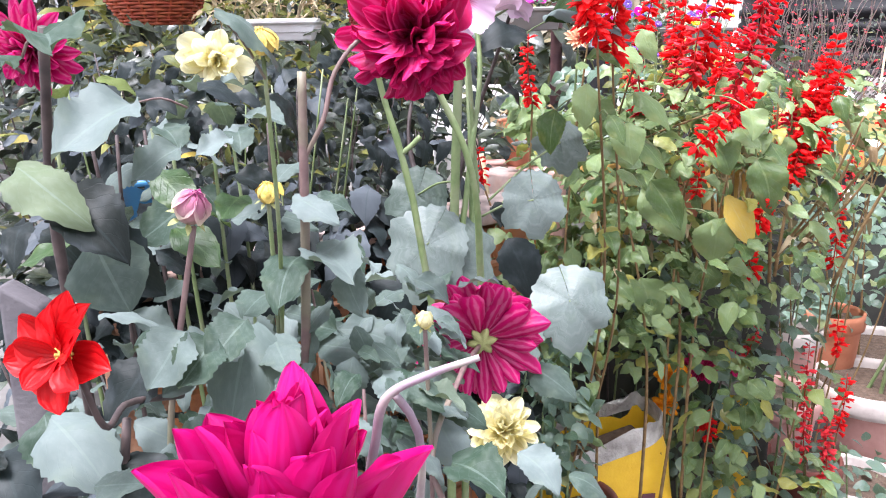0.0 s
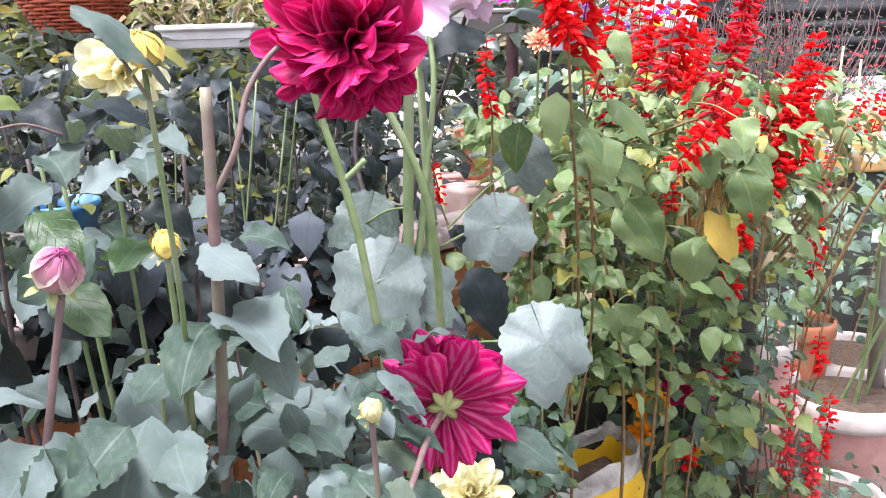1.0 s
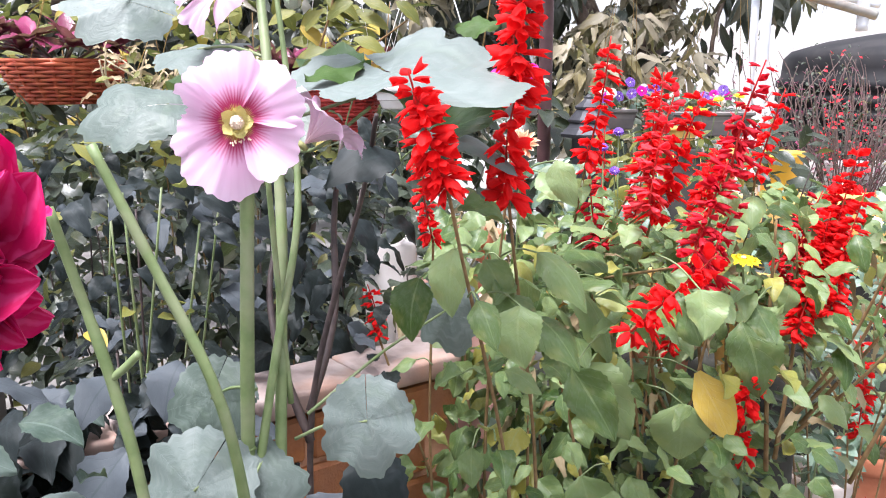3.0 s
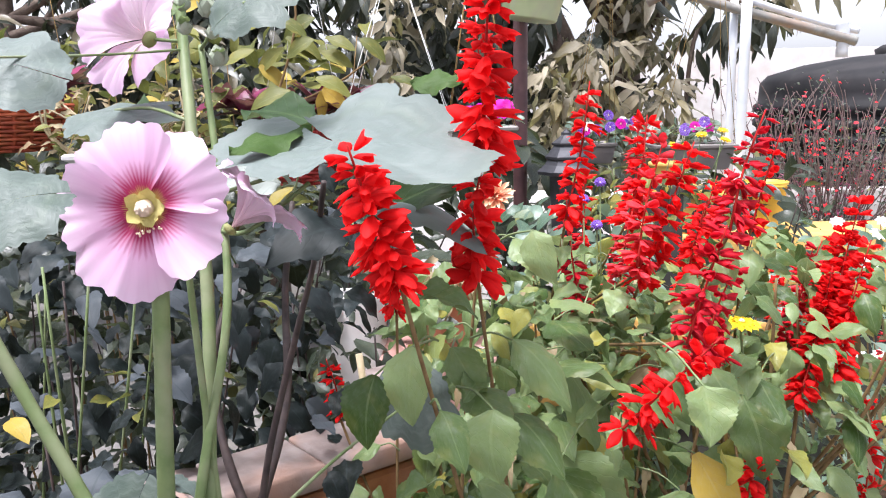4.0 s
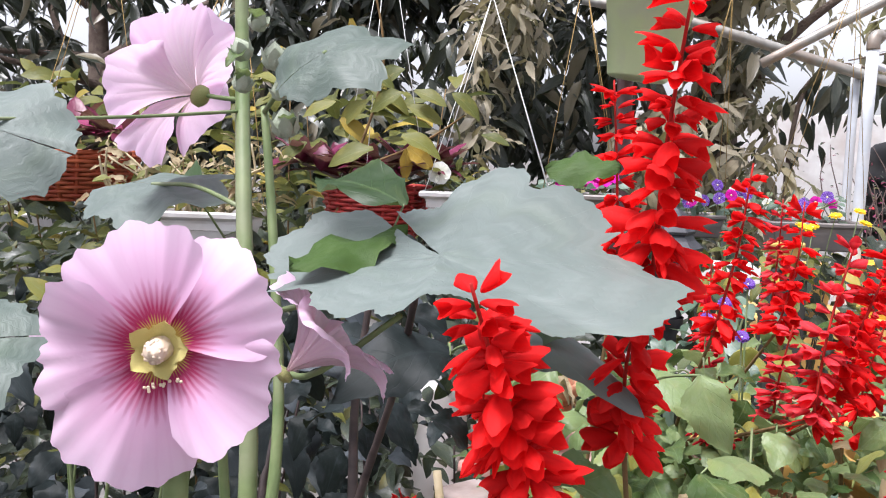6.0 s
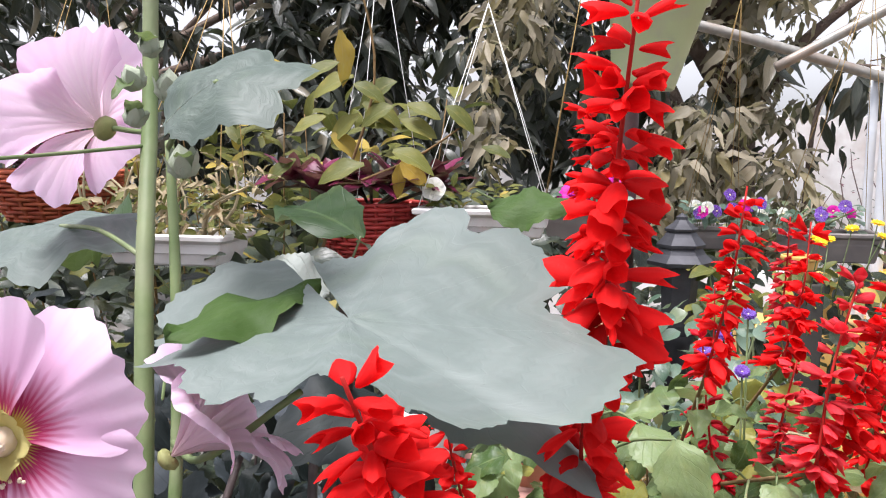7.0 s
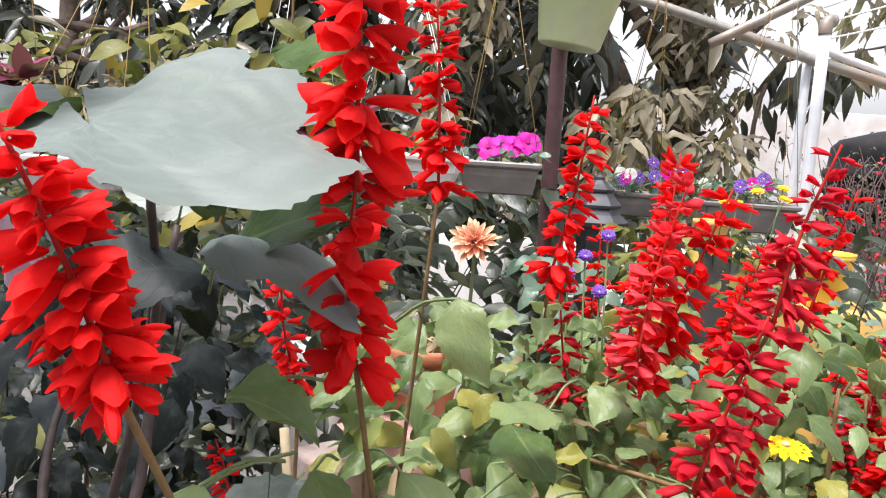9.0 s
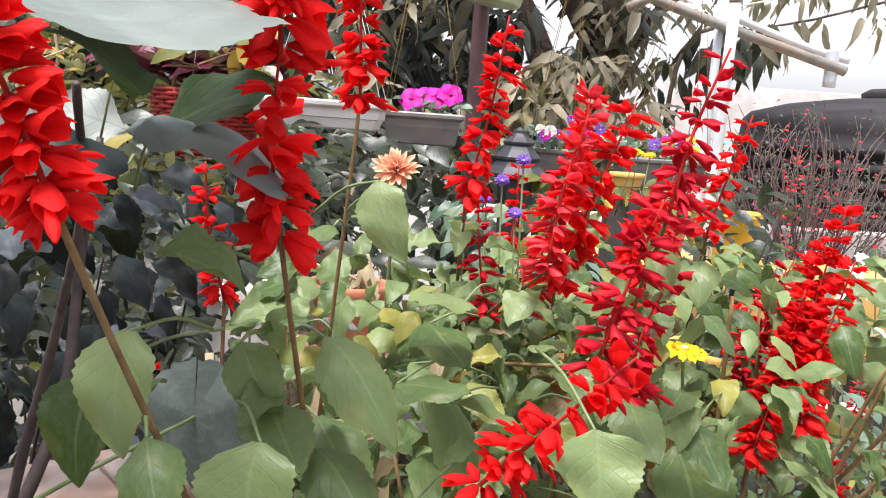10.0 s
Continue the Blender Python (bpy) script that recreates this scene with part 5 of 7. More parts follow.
def bud(at, face, r, mat, label, sepals=6, seed=0):
    c, face = Vector(at), Vector(face).normalized()
    m0 = Matrix.Translation(c) @ face.to_track_quat("Z", "Y").to_matrix().to_4x4()
    v, f = lathe_data(((0.001, -0.75), (0.5, -0.55), (0.72, -0.05), (0.62, 0.4), (0.3, 0.7), (0.001, 0.8)), 12)
    b = piece("bud", mesh_of("bud", v, f, mat, [(0.5, 0.2 + 0.4 * (q[2] + 0.75)) for q in v]), dd, m0 @ Matrix.Scale(r, 4), label)
    sh = blade("petal", mat, ovate(0.30, 0.5), 6, 1, 0.2, 0.45, 0.02, seed=seed)
    for k in range(14):
        th, ph = 1.25 - 0.07 * k, k * 2.4
        o = Vector((math.cos(ph) * math.sin(th), math.sin(ph) * math.sin(th), -0.6 + 0.03 * k))
        piece("petal", sh, b, m0 @ Matrix.Scale(r, 4) @ placed(o * 0.8, Vector((o.x * 0.75, o.y * 0.75, 1.0)), (o.x, o.y, 0.3), 1.15))
    gs = blade("sepal", "calyx", ovate(0.25, 0.4), 5, 1, 0.2, 0.5, 0.0, seed=seed)
    for k in range(sepals):
        a = 2 * math.pi * k / sepals
        o = Vector((math.cos(a) * 0.4, math.sin(a) * 0.4, -0.6))
        piece("sepal", gs, b, m0 @ Matrix.Scale(r, 4) @ placed(o, o + Vector((math.cos(a) * 0.55, math.sin(a) * 0.55, 0.05)), (0, 0, 1), 1.0))


bud((-0.158, 0.623, 1.335), (0.45, -0.3, 0.75), 0.018, "bud_petal", "half-open cream and purple bud", seed=1)
bud((-0.112, 0.681, 1.334), (0.05, -0.3, 0.95), 0.012, "bud_yellow", "round yellow bud", seed=2)
bud((-0.149, 0.757, 1.216), (0.1, -0.4, 0.9), 0.009, "bud_yellow", "small yellow-green bud", seed=3)
bud((-0.093, 0.616, 1.456), (-0.1, -0.4, 0.9), 0.013, "bud_yellow", "round yellow bud", seed=4)
bud((0.018, 0.60, 1.250), (0.1, -0.5, 0.8), 0.009, "cream_petal", "spent cream flower head", seed=5)
tube("main_stem", ((-0.095, 0.72, 0.27), (-0.096, 0.71, 0.8), (-0.093, 0.70, 1.16), (-0.086, 0.70, 1.30), (-0.081, 0.70, 1.431)), 0.0052, 0.0038, "purple_stem", dd, 10, 8, label="purple-brown stem cut off at the top", lump=0.08)
tube("flower_stalk", ((-0.083, 0.70, 1.36), (-0.066, 0.70, 1.39), (-0.055, 0.71, 1.43), (-0.03, 0.72, 1.458), (0.0, 0.735, 1.462)), 0.0023, 0.0019, "purple_stem", dd)
tube("flower_stalk", ((0.03, 0.70, 0.9), (0.035, 0.60, 1.08), (0.022, 0.60, 1.12), (0.045, 0.70, 1.16), (0.066, 0.815, 1.144)), 0.0028, 0.0025, "purple_stem", dd, per=6)
tube("flower_stalk", ((-0.16, 0.66, 0.9), (-0.185, 0.60, 1.15), (-0.168, 0.62, 1.27), (-0.158, 0.625, 1.32)), 0.003, 0.0022, "purple_stem", dd)
tube("flower_stalk", ((-0.165, 0.58, 1.2), (-0.175, 0.50, 1.23), (-0.168, 0.45, 1.24), (-0.172, 0.438, 1.275)), 0.0025, 0.002, "dark_stem", dd)
tube("flower_stalk", ((-0.03, 0.50, 0.8), (-0.025, 0.36, 1.1), (-0.027, 0.288, 1.25)), 0.0035, 0.003, "purple_stem", dd)
tube("flower_stalk", ((-0.115, 0.70, 1.2), (-0.113, 0.69, 1.27), (-0.112, 0.682, 1.325)), 0.0022, 0.002, "green_stem", dd)
tube("flower_stalk", ((-0.15, 0.77, 1.05), (-0.152, 0.76, 1.14), (-0.149, 0.757, 1.21)), 0.002, 0.0016, "green_stem", dd)
tube("flower_stalk", ((-0.15, 0.80, 1.0), (-0.10, 0.66, 1.3), (-0.094, 0.618, 1.446)), 0.0022, 0.0016, "green_stem", dd)
tube("flower_stalk", ((-0.20, 1.0, 0.9), (-0.24, 1.1, 1.25), (-0.256, 1.11, 1.42)), 0.0026, 0.002, "green_stem", dd)
tube("flower_stalk", ((0.02, 0.62, 1.0), (0.02, 0.61, 1.15), (0.018, 0.602, 1.245)), 0.002, 0.0018, "purple_stem", dd)
tube("stem", ((-0.02, 0.95, 0.4), (-0.004, 0.95, 1.27), (-0.02, 0.95, 1.34), (-0.034, 0.95, 1.39), (-0.045, 0.94, 1.45)), 0.0048, 0.0034, "green_stem", dd, 8, 7, lump=0.1)
tube("stem", ((-0.016, 0.95, 1.325), (-0.004, 0.95, 1.335), (0.006, 0.95, 1.345)), 0.0032, 0.003, "green_stem", dd, 7, 4)
tube("stem", ((0.075, 1.0, 0.4), (0.075, 0.98, 1.15), (0.057, 0.95, 1.327), (0.02, 0.95, 1.41), (-0.017, 0.95, 1.492)), 0.0048, 0.0036, "green_stem", dd, 8, 7, lump=0.1)
tube("stem", ((-0.29, 0.75, 0.4), (-0.30, 0.72, 1.1), (-0.30, 0.70, 1.33), (-0.27, 0.66, 1.47)), 0.006, 0.004, "dark_stem", dd, 8, 6, lump=0.15)
tube("stem", ((-0.20, 0.5, 0.4), (-0.19, 0.5, 1.12), (-0.175, 0.5, 1.22)), 0.0045, 0.003, "dark_stem", dd, 7, 6)

tube("cut_stalk", ((-0.004, 0.36, 1.20), (0.004, 0.335, 1.285), (0.012, 0.33, 1.312), (0.030, 0.333, 1.320), (0.051, 0.336, 1.326)), 0.0024, 0.0016, "lilac_stem", dd, 9, 7, "bent lilac stalk whose flower has fallen", 0.12)
tube("cut_stalk", ((0.014, 0.33, 1.312), (0.020, 0.336, 1.300), (0.021, 0.36, 1.22)), 0.0018, 0.0022, "lilac_stem", dd, 8, 6, "", 0.12)


def dleaf(b, t, up=(0, -0.45, 0.9), w=1.1, stalk=None):
    b, t = Vector(b), Vector(t)
    t = b + (t - b) * 0.82
    w = 0.92 * w
    leaf(dd, "dahlia", b, t, up, w, stalk, "purple_stem")


leaf(dd, "dark", (-0.250, 0.640, 1.312), (-0.195, 0.620, 1.262), (-0.3, -0.9, 0.5), 1.3, (-0.25, 0.66, 1.32))
dleaf((-0.221, 0.700, 1.408), (-0.275, 0.615, 1.390), w=1.2, stalk=(-0.19, 0.74, 1.40))
dleaf((-0.193, 0.720, 1.368), (-0.235, 0.675, 1.352), w=1.2)
dleaf((-0.094, 0.700, 1.328), (-0.043, 0.655, 1.318))
dleaf((-0.088, 0.700, 1.275), (-0.100, 0.620, 1.290))
dleaf((-0.078, 0.700, 1.278), (-0.035, 0.630, 1.288))
dleaf((-0.054, 0.700, 1.268), (-0.036, 0.640, 1.235), (-0.3, -0.8, 0.5))
dleaf((-0.183, 0.780, 1.205), (-0.125, 0.720, 1.190))
dleaf((-0.141, 0.780, 1.163), (-0.180, 0.710, 1.172), w=1.3)
dleaf((-0.090, 0.740, 1.177), (-0.016, 0.700, 1.195))
dleaf((-0.071, 0.760, 1.185), (0.020, 0.725, 1.186), w=0.9)
dleaf((-0.140, 0.750, 1.389), (-0.098, 0.720, 1.400))
dleaf((-0.169, 0.800, 1.365), (-0.200, 0.760, 1.362))
dleaf((-0.275, 0.600, 1.372), (-0.207, 0.550, 1.368))
leaf(dd, "dark", (-0.254, 0.600, 1.347), (-0.190, 0.560, 1.327), (0, -0.45, 0.9), 1.2)
leaf(dd, "green", (-0.215, 0.750, 1.290), (-0.165, 0.705, 1.274), (0, -0.45, 0.9), 1.1)
dleaf((-0.225, 0.500, 1.221), (-0.178, 0.450, 1.228), w=1.3)
dleaf((-0.178, 0.450, 1.200), (-0.138, 0.430, 1.220), w=1.3)
dleaf((0.037, 0.600, 1.130), (0.082, 0.550, 1.140), w=1.3)
dleaf((0.090, 0.600, 1.138), (0.125, 0.560, 1.128), w=1.4)
dleaf((-0.130, 0.600, 1.240), (-0.160, 0.510, 1.252), w=1.1)
dleaf((-0.116, 0.620, 1.242), (-0.121, 0.530, 1.245), w=1.2)
dleaf((-0.101, 0.620, 1.232), (-0.075, 0.545, 1.238), w=1.1)
dleaf((-0.118, 0.720, 1.238), (-0.135, 0.640, 1.252), w=1.2)
dleaf((-0.122, 0.600, 1.478), (-0.062, 0.615, 1.474), (0, -0.3, 0.9), 1.2, (-0.094, 0.62, 1.43))
dleaf((-0.225, 0.56, 1.462), (-0.190, 0.49, 1.476), (0, -0.4, 0.9), 1.2, (-0.24, 0.56, 1.45))
dleaf((-0.250, 0.52, 1.452), (-0.200, 0.485, 1.462), (0.3, 0.4, 0.8), 0.9, (-0.24, 0.56, 1.44))
leaf(dd, "green", (-0.245, 0.80, 1.335), (-0.200, 0.76, 1.308), (0.1, -0.8, 0.5), 1.2)
leaf(dd, "dahlia", (-0.215, 0.84, 1.305), (-0.275, 0.80, 1.275), (-0.1, -0.8, 0.5), 1.3)
leaf(dd, "hollyhock_round", (-0.235, 0.62, 1.312), (-0.205, 0.595, 1.262), (-0.1, -0.8, 0.6), 1.0, (-0.25, 0.66, 1.33), "purple_stem")
dleaf((-0.255, 0.55, 1.200), (-0.222, 0.51, 1.182), w=1.5)
# Near-black leaves here are dahlia leaves with shade put into their colour.
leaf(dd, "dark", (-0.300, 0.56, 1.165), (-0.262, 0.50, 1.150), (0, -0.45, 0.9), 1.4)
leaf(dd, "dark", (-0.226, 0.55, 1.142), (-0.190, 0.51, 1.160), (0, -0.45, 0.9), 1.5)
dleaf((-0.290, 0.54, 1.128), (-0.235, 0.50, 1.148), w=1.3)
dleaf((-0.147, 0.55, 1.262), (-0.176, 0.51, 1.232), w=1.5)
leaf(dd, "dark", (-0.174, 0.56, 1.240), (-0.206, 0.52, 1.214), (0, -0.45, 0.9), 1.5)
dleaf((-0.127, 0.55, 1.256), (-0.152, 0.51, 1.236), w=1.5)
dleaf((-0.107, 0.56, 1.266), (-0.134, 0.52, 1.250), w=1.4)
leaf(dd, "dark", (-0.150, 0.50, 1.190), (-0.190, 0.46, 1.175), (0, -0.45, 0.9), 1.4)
for k in range(34):
    q = Vector((RND.uniform(-0.36, -0.06), RND.uniform(0.50, 0.72), RND.uniform(0.98, 1.17)))
    a = RND.uniform(0, 6.28)
    d = Vector((math.cos(a), math.sin(a) - 0.5, RND.uniform(-0.4, 0.3))).normalized()
    leaf(dd, "dark" if k % 3 else "dahlia", q, q + d * RND.uniform(0.03, 0.05), (RND.uniform(-0.6, 0.6), RND.uniform(-0.7, 0.2), 0.9), RND.uniform(1.0, 1.3))
for k in range(10):
    q = Vector((RND.uniform(-0.36, -0.26), RND.uniform(0.95, 1.02), RND.uniform(1.19, 1.32)))
    dleaf(q, q + Vector((RND.uniform(-1, 1), -0.6, RND.uniform(-0.5, 0.1))).normalized() * RND.uniform(0.05, 0.07), (RND.uniform(-0.5, 0.5), -0.5, 0.9), 1.1)
for k in range(90):
    q = Vector((RND.uniform(-0.36, 0.05), RND.uniform(0.68, 1.04), RND.uniform(0.98, 1.24)))
    a = RND.uniform(0, 6.28)
    d = Vector((math.cos(a), math.sin(a) - 0.5, RND.uniform(-0.45, 0.25))).normalized()
    dleaf(q, q + d * RND.uniform(0.04, 0.068), (RND.uniform(-0.6, 0.6), RND.uniform(-0.7, 0.2), 0.9), RND.uniform(0.95, 1.25))
for k in range(40):
    q = Vector((RND.uniform(-0.20, 0.14), RND.uniform(0.55, 0.85), RND.uniform(0.90, 1.12)))
    a = RND.uniform(0, 6.28)
    d = Vector((math.cos(a), math.sin(a) - 0.6, RND.uniform(-0.3, 0.25))).normalized()
    dleaf(q, q + d * RND.uniform(0.04, 0.065), (RND.uniform(-0.6, 0.6), RND.uniform(-0.7, 0.2), 0.9), RND.uniform(0.95, 1.25))

for k in range(44):
    # tiers of leaves that lie nearly level behind the lemon flower
    q = Vector((RND.uniform(-0.46, -0.13), RND.uniform(0.80, 1.06), RND.choice((1.26, 1.31, 1.36, 1.40)) + RND.uniform(-0.012, 0.012)))
    a = RND.uniform(0, 6.28)
    d = Vector((math.cos(a), math.sin(a) - 0.3, RND.uniform(-0.35, 0.1))).normalized()
    leaf(dd, ("dahlia", "green", "dahlia", "dark")[k % 4] if q.x > -0.30 else ("green", "dark")[k % 2], q, q + d * RND.uniform(0.04, 0.062), (RND.uniform(-0.25, 0.25), -0.35, 0.95), RND.uniform(1.0, 1.3))
for k in range(8):
    x, y = RND.uniform(-0.40, -0.15), RND.uniform(0.90, 1.04)
    tube("stem", ((x * 0.8, y, 0.5), (x, y, 1.1), (x + RND.uniform(-0.03, 0.03), y - 0.03, 1.36)), 0.0035, 0.002, "dark_stem" if k % 2 else "green_stem", dd, 7, 5, lump=0.15)

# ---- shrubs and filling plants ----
# The "dark" kind below carries the shaded gaps between plants as leaf colour.
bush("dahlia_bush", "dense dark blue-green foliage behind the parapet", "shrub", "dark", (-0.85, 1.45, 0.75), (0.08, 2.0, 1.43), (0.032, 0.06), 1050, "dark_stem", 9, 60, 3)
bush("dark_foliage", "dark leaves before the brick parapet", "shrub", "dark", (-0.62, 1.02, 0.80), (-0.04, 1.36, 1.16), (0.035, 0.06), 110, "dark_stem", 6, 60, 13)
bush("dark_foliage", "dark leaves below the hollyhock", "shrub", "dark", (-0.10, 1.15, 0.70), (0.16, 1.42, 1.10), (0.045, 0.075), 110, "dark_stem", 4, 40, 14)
bush("leafy_shrub", "dark green shrub with small upright leaves", "shrub", "shrub", (-1.3, 1.9, 0.6), (0.18, 2.5, 1.47), (0.045, 0.08), 1500, "dark_stem", 12, 10, 4, hang=-0.2)
bush("leafy_shrub", "dark green shrub behind the hanging trays", "shrub", "shrub", (-1.8, 2.7, 0.5), (0.45, 3.6, 1.52), (0.07, 0.11), 2000, "dark_stem", 12, 0, 5)
bush("leafy_shrub", "dark shrub between the troughs and the rear wall", "shrub", "shrub", (0.30, 2.75, 0.6), (1.15, 3.3, 1.42), (0.05, 0.09), 900, "dark_stem", 6, 0, 15)
bush("olive_shrub", "olive green shrub with yellowing leaves", "shrub", "light", (-0.75, 2.55, 1.50), (0.12, 3.0, 1.82), (0.055, 0.09), 30, "woody_stem", 3, 30, 6, hang=0.1)
bush("leafy_shrub", "green shrub with upright leaves near the trays", "shrub", "light", (-1.1, 2.45, 1.3), (-0.12, 2.9, 1.74), (0.05, 0.085), 420, "woody_stem", 8, 60, 16, hang=-0.3)
bush("small_leaf_plant", "low herb with small pale green leaves", "plant", "herb", (0.11, 1.3, 0.55), (0.27, 1.5, 0.95), (0.022, 0.038), 150, "green_stem", 3, 70, 7, base_z=0.4)
bush("small_leaf_plant", "low green herb among the pots", "plant", "herb", (0.50, 1.80, 0.40), (0.74, 1.9, 0.75), (0.025, 0.045), 50, "green_stem", 2, 60, 8)
bush("salvia_foliage", "salvia leaves among bare stems", "salvia", "salvia", (0.20, 1.38, 0.95), (0.72, 1.75, 1.30), (0.03, 0.058), 170, "woody_stem", 5, 60, 9, base_z=0.45)
bush("salvia_foliage", "pale green leaves below red spikes", "salvia", "salvia", (0.34, 1.62, 1.08), (0.95, 2.05, 1.36), (0.03, 0.052), 230, "woody_stem", 5, 60, 10, base_z=0.97)
bush("salvia_foliage", "pale green leaves on the ledge", "salvia", "herb", (0.55, 2.0, 1.00), (1.05, 2.5, 1.17), (0.03, 0.05), 130, "woody_stem", 5, 40, 18, base_z=0.0)
bush("small_leaf_plant", "mixed herbs growing before the ledge", "plant", "herb", (0.50, 1.84, 0.30), (0.74, 1.92, 0.96), (0.028, 0.05), 90, "green_stem", 2, 60, 19)
bush("small_leaf_plant", "mixed herbs in the shade of the ledge", "plant", "herb", (0.06, 1.70, 0.45), (0.28, 1.92, 1.02), (0.028, 0.05), 150, "green_stem", 2, 60, 22)
bush("small_leaf_plant", "small pale green herb below the salvias", "plant", "herb", (0.30, 1.80, 0.72), (0.56, 1.92, 1.05), (0.028, 0.05), 130, "green_stem", 2, 60, 23)
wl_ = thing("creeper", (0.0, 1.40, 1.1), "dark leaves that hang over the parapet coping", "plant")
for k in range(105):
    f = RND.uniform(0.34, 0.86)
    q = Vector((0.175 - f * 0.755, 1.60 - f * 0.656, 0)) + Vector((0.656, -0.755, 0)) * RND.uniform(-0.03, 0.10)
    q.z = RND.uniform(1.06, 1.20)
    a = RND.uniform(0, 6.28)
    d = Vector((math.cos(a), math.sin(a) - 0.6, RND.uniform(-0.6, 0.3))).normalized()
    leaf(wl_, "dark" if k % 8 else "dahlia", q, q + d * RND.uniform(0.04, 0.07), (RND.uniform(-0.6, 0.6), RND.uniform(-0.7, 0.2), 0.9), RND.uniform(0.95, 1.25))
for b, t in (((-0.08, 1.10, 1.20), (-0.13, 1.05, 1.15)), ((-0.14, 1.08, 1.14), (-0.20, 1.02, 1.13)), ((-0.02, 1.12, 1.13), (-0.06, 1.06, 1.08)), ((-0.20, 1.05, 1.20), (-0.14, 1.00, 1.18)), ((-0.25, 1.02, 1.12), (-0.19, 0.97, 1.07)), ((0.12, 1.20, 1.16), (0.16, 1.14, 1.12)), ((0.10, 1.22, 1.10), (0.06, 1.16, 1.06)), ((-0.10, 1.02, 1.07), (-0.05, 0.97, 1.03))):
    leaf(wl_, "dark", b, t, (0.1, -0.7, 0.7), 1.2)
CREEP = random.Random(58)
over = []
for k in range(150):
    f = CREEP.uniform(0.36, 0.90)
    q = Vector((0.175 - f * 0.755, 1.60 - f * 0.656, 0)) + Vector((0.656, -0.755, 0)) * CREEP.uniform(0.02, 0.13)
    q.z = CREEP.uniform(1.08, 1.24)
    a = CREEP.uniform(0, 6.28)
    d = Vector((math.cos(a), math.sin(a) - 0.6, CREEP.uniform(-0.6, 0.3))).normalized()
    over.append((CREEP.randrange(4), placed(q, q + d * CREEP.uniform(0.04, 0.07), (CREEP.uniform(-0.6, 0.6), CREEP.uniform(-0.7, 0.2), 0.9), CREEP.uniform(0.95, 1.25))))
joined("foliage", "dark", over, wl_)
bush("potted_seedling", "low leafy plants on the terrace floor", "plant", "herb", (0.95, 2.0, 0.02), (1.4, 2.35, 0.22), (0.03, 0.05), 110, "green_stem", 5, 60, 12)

# Backing leaves, their near-black colour stands in for shade behind the dahlias.
bush("dark_foliage", "near-black leaves standing in for shade low beside the dahlias", "shrub", "dark", (-0.85, 0.98, 0.30), (-0.05, 1.30, 0.90), (0.05, 0.085), 420, "dark_stem", 5, 10, 61)
bush("dark_foliage", "dark leaves in the shade below the salvias", "shrub", "shrub", (0.06, 1.80, 0.35), (0.80, 1.90, 1.02), (0.04, 0.06), 150, "dark_stem", 3, 20, 62)
bush("salvia_foliage", "mid-green salvia leaves on thin stems", "salvia", "salvia", (0.14, 1.34, 0.86), (0.50, 1.62, 1.12), (0.026, 0.044), 150, "woody_stem", 1, 40, 63, base_z=0.40)
bush("small_leaf_plant", "leafy herb with small paired leaves", "plant", "herb", (0.12, 1.30, 0.66), (0.27, 1.55, 0.92), (0.024, 0.036), 260, "green_stem", 3, 40, 64, base_z=0.30)
bush("salvia_foliage", "leaves among the upper red spikes", "salvia", "salvia", (0.40, 1.42, 1.22), (0.95, 1.80, 1.36), (0.026, 0.048), 130, "woody_stem", 3, 30, 65, base_z=0.97)
bush("salvia_foliage", "small heart-shaped leaves before the ledge", "salvia", "salvia", (0.30, 1.64, 0.74), (0.70, 1.84, 1.10), (0.026, 0.046), 280, "woody_stem", 1, 20, 66, base_z=0.0)
bush("small_leaf_plant", "pale herb with small leaves beside the sack", "plant", "herb", (0.50, 1.62, 0.38), (0.70, 1.84, 0.78), (0.026, 0.046), 90, "green_stem", 1, 20, 67, base_z=0.0)
bush("salvia_foliage", "green leaves before the pale pier", "salvia", "salvia", (0.17, 1.56, 1.0), (0.42, 1.84, 1.33), (0.03, 0.055), 240, "woody_stem", 1, 20, 68, base_z=0.0)
bush("dahlia_foliage", "small blue-green dahlia leaflets", "dahlia", "dahlia", (-0.17, 0.60, 1.12), (0.03, 0.84, 1.215), (0.025, 0.048), 130, "purple_stem", 2, 20, 69, base_z=0.4)
bush("dahlia_foliage", "blue-green dahlia leaflets low down", "dahlia", "dahlia", (-0.34, 0.52, 1.02), (-0.06, 0.72, 1.18), (0.022, 0.042), 90, "purple_stem", 2, 20, 70, base_z=0.4)

bush("dark_foliage", "grey-green leafy plants behind the wide pots", "shrub", "herb", (0.95, 2.95, 0.05), (2.2, 3.3, 0.82), (0.04, 0.07), 520, "dark_stem", 6, 20, 75)
bush("dark_foliage", "dark leaves low behind the rose pots", "shrub", "shrub", (0.84, 2.34, 0.05), (1.10, 2.60, 0.85), (0.04, 0.07), 120, "dark_stem", 4, 20, 76)

bush("leafy_shrub", "thin dark leaves over the whitewashed block", "shrub", "shrub", (-0.06, 1.80, 1.0), (0.14, 1.93, 1.30), (0.03, 0.06), 90, "dark_stem", 3, 30, 77, base_z=0.0)
bush("withered_plant", "withered brown leaves and bare stems among the salvias", "plant", "dry", (0.26, 1.52, 1.02), (0.92, 1.92, 1.30), (0.025, 0.06), 130, "woody_stem", 9, 0, 78, base_z=0.97)
bush("small_leaf_plant", "herb with pale leaves before the lantern", "plant", "herb", (0.34, 2.12, 1.08), (0.62, 2.45, 1.36), (0.03, 0.05), 150, "green_stem", 4, 40, 79, base_z=0.96)

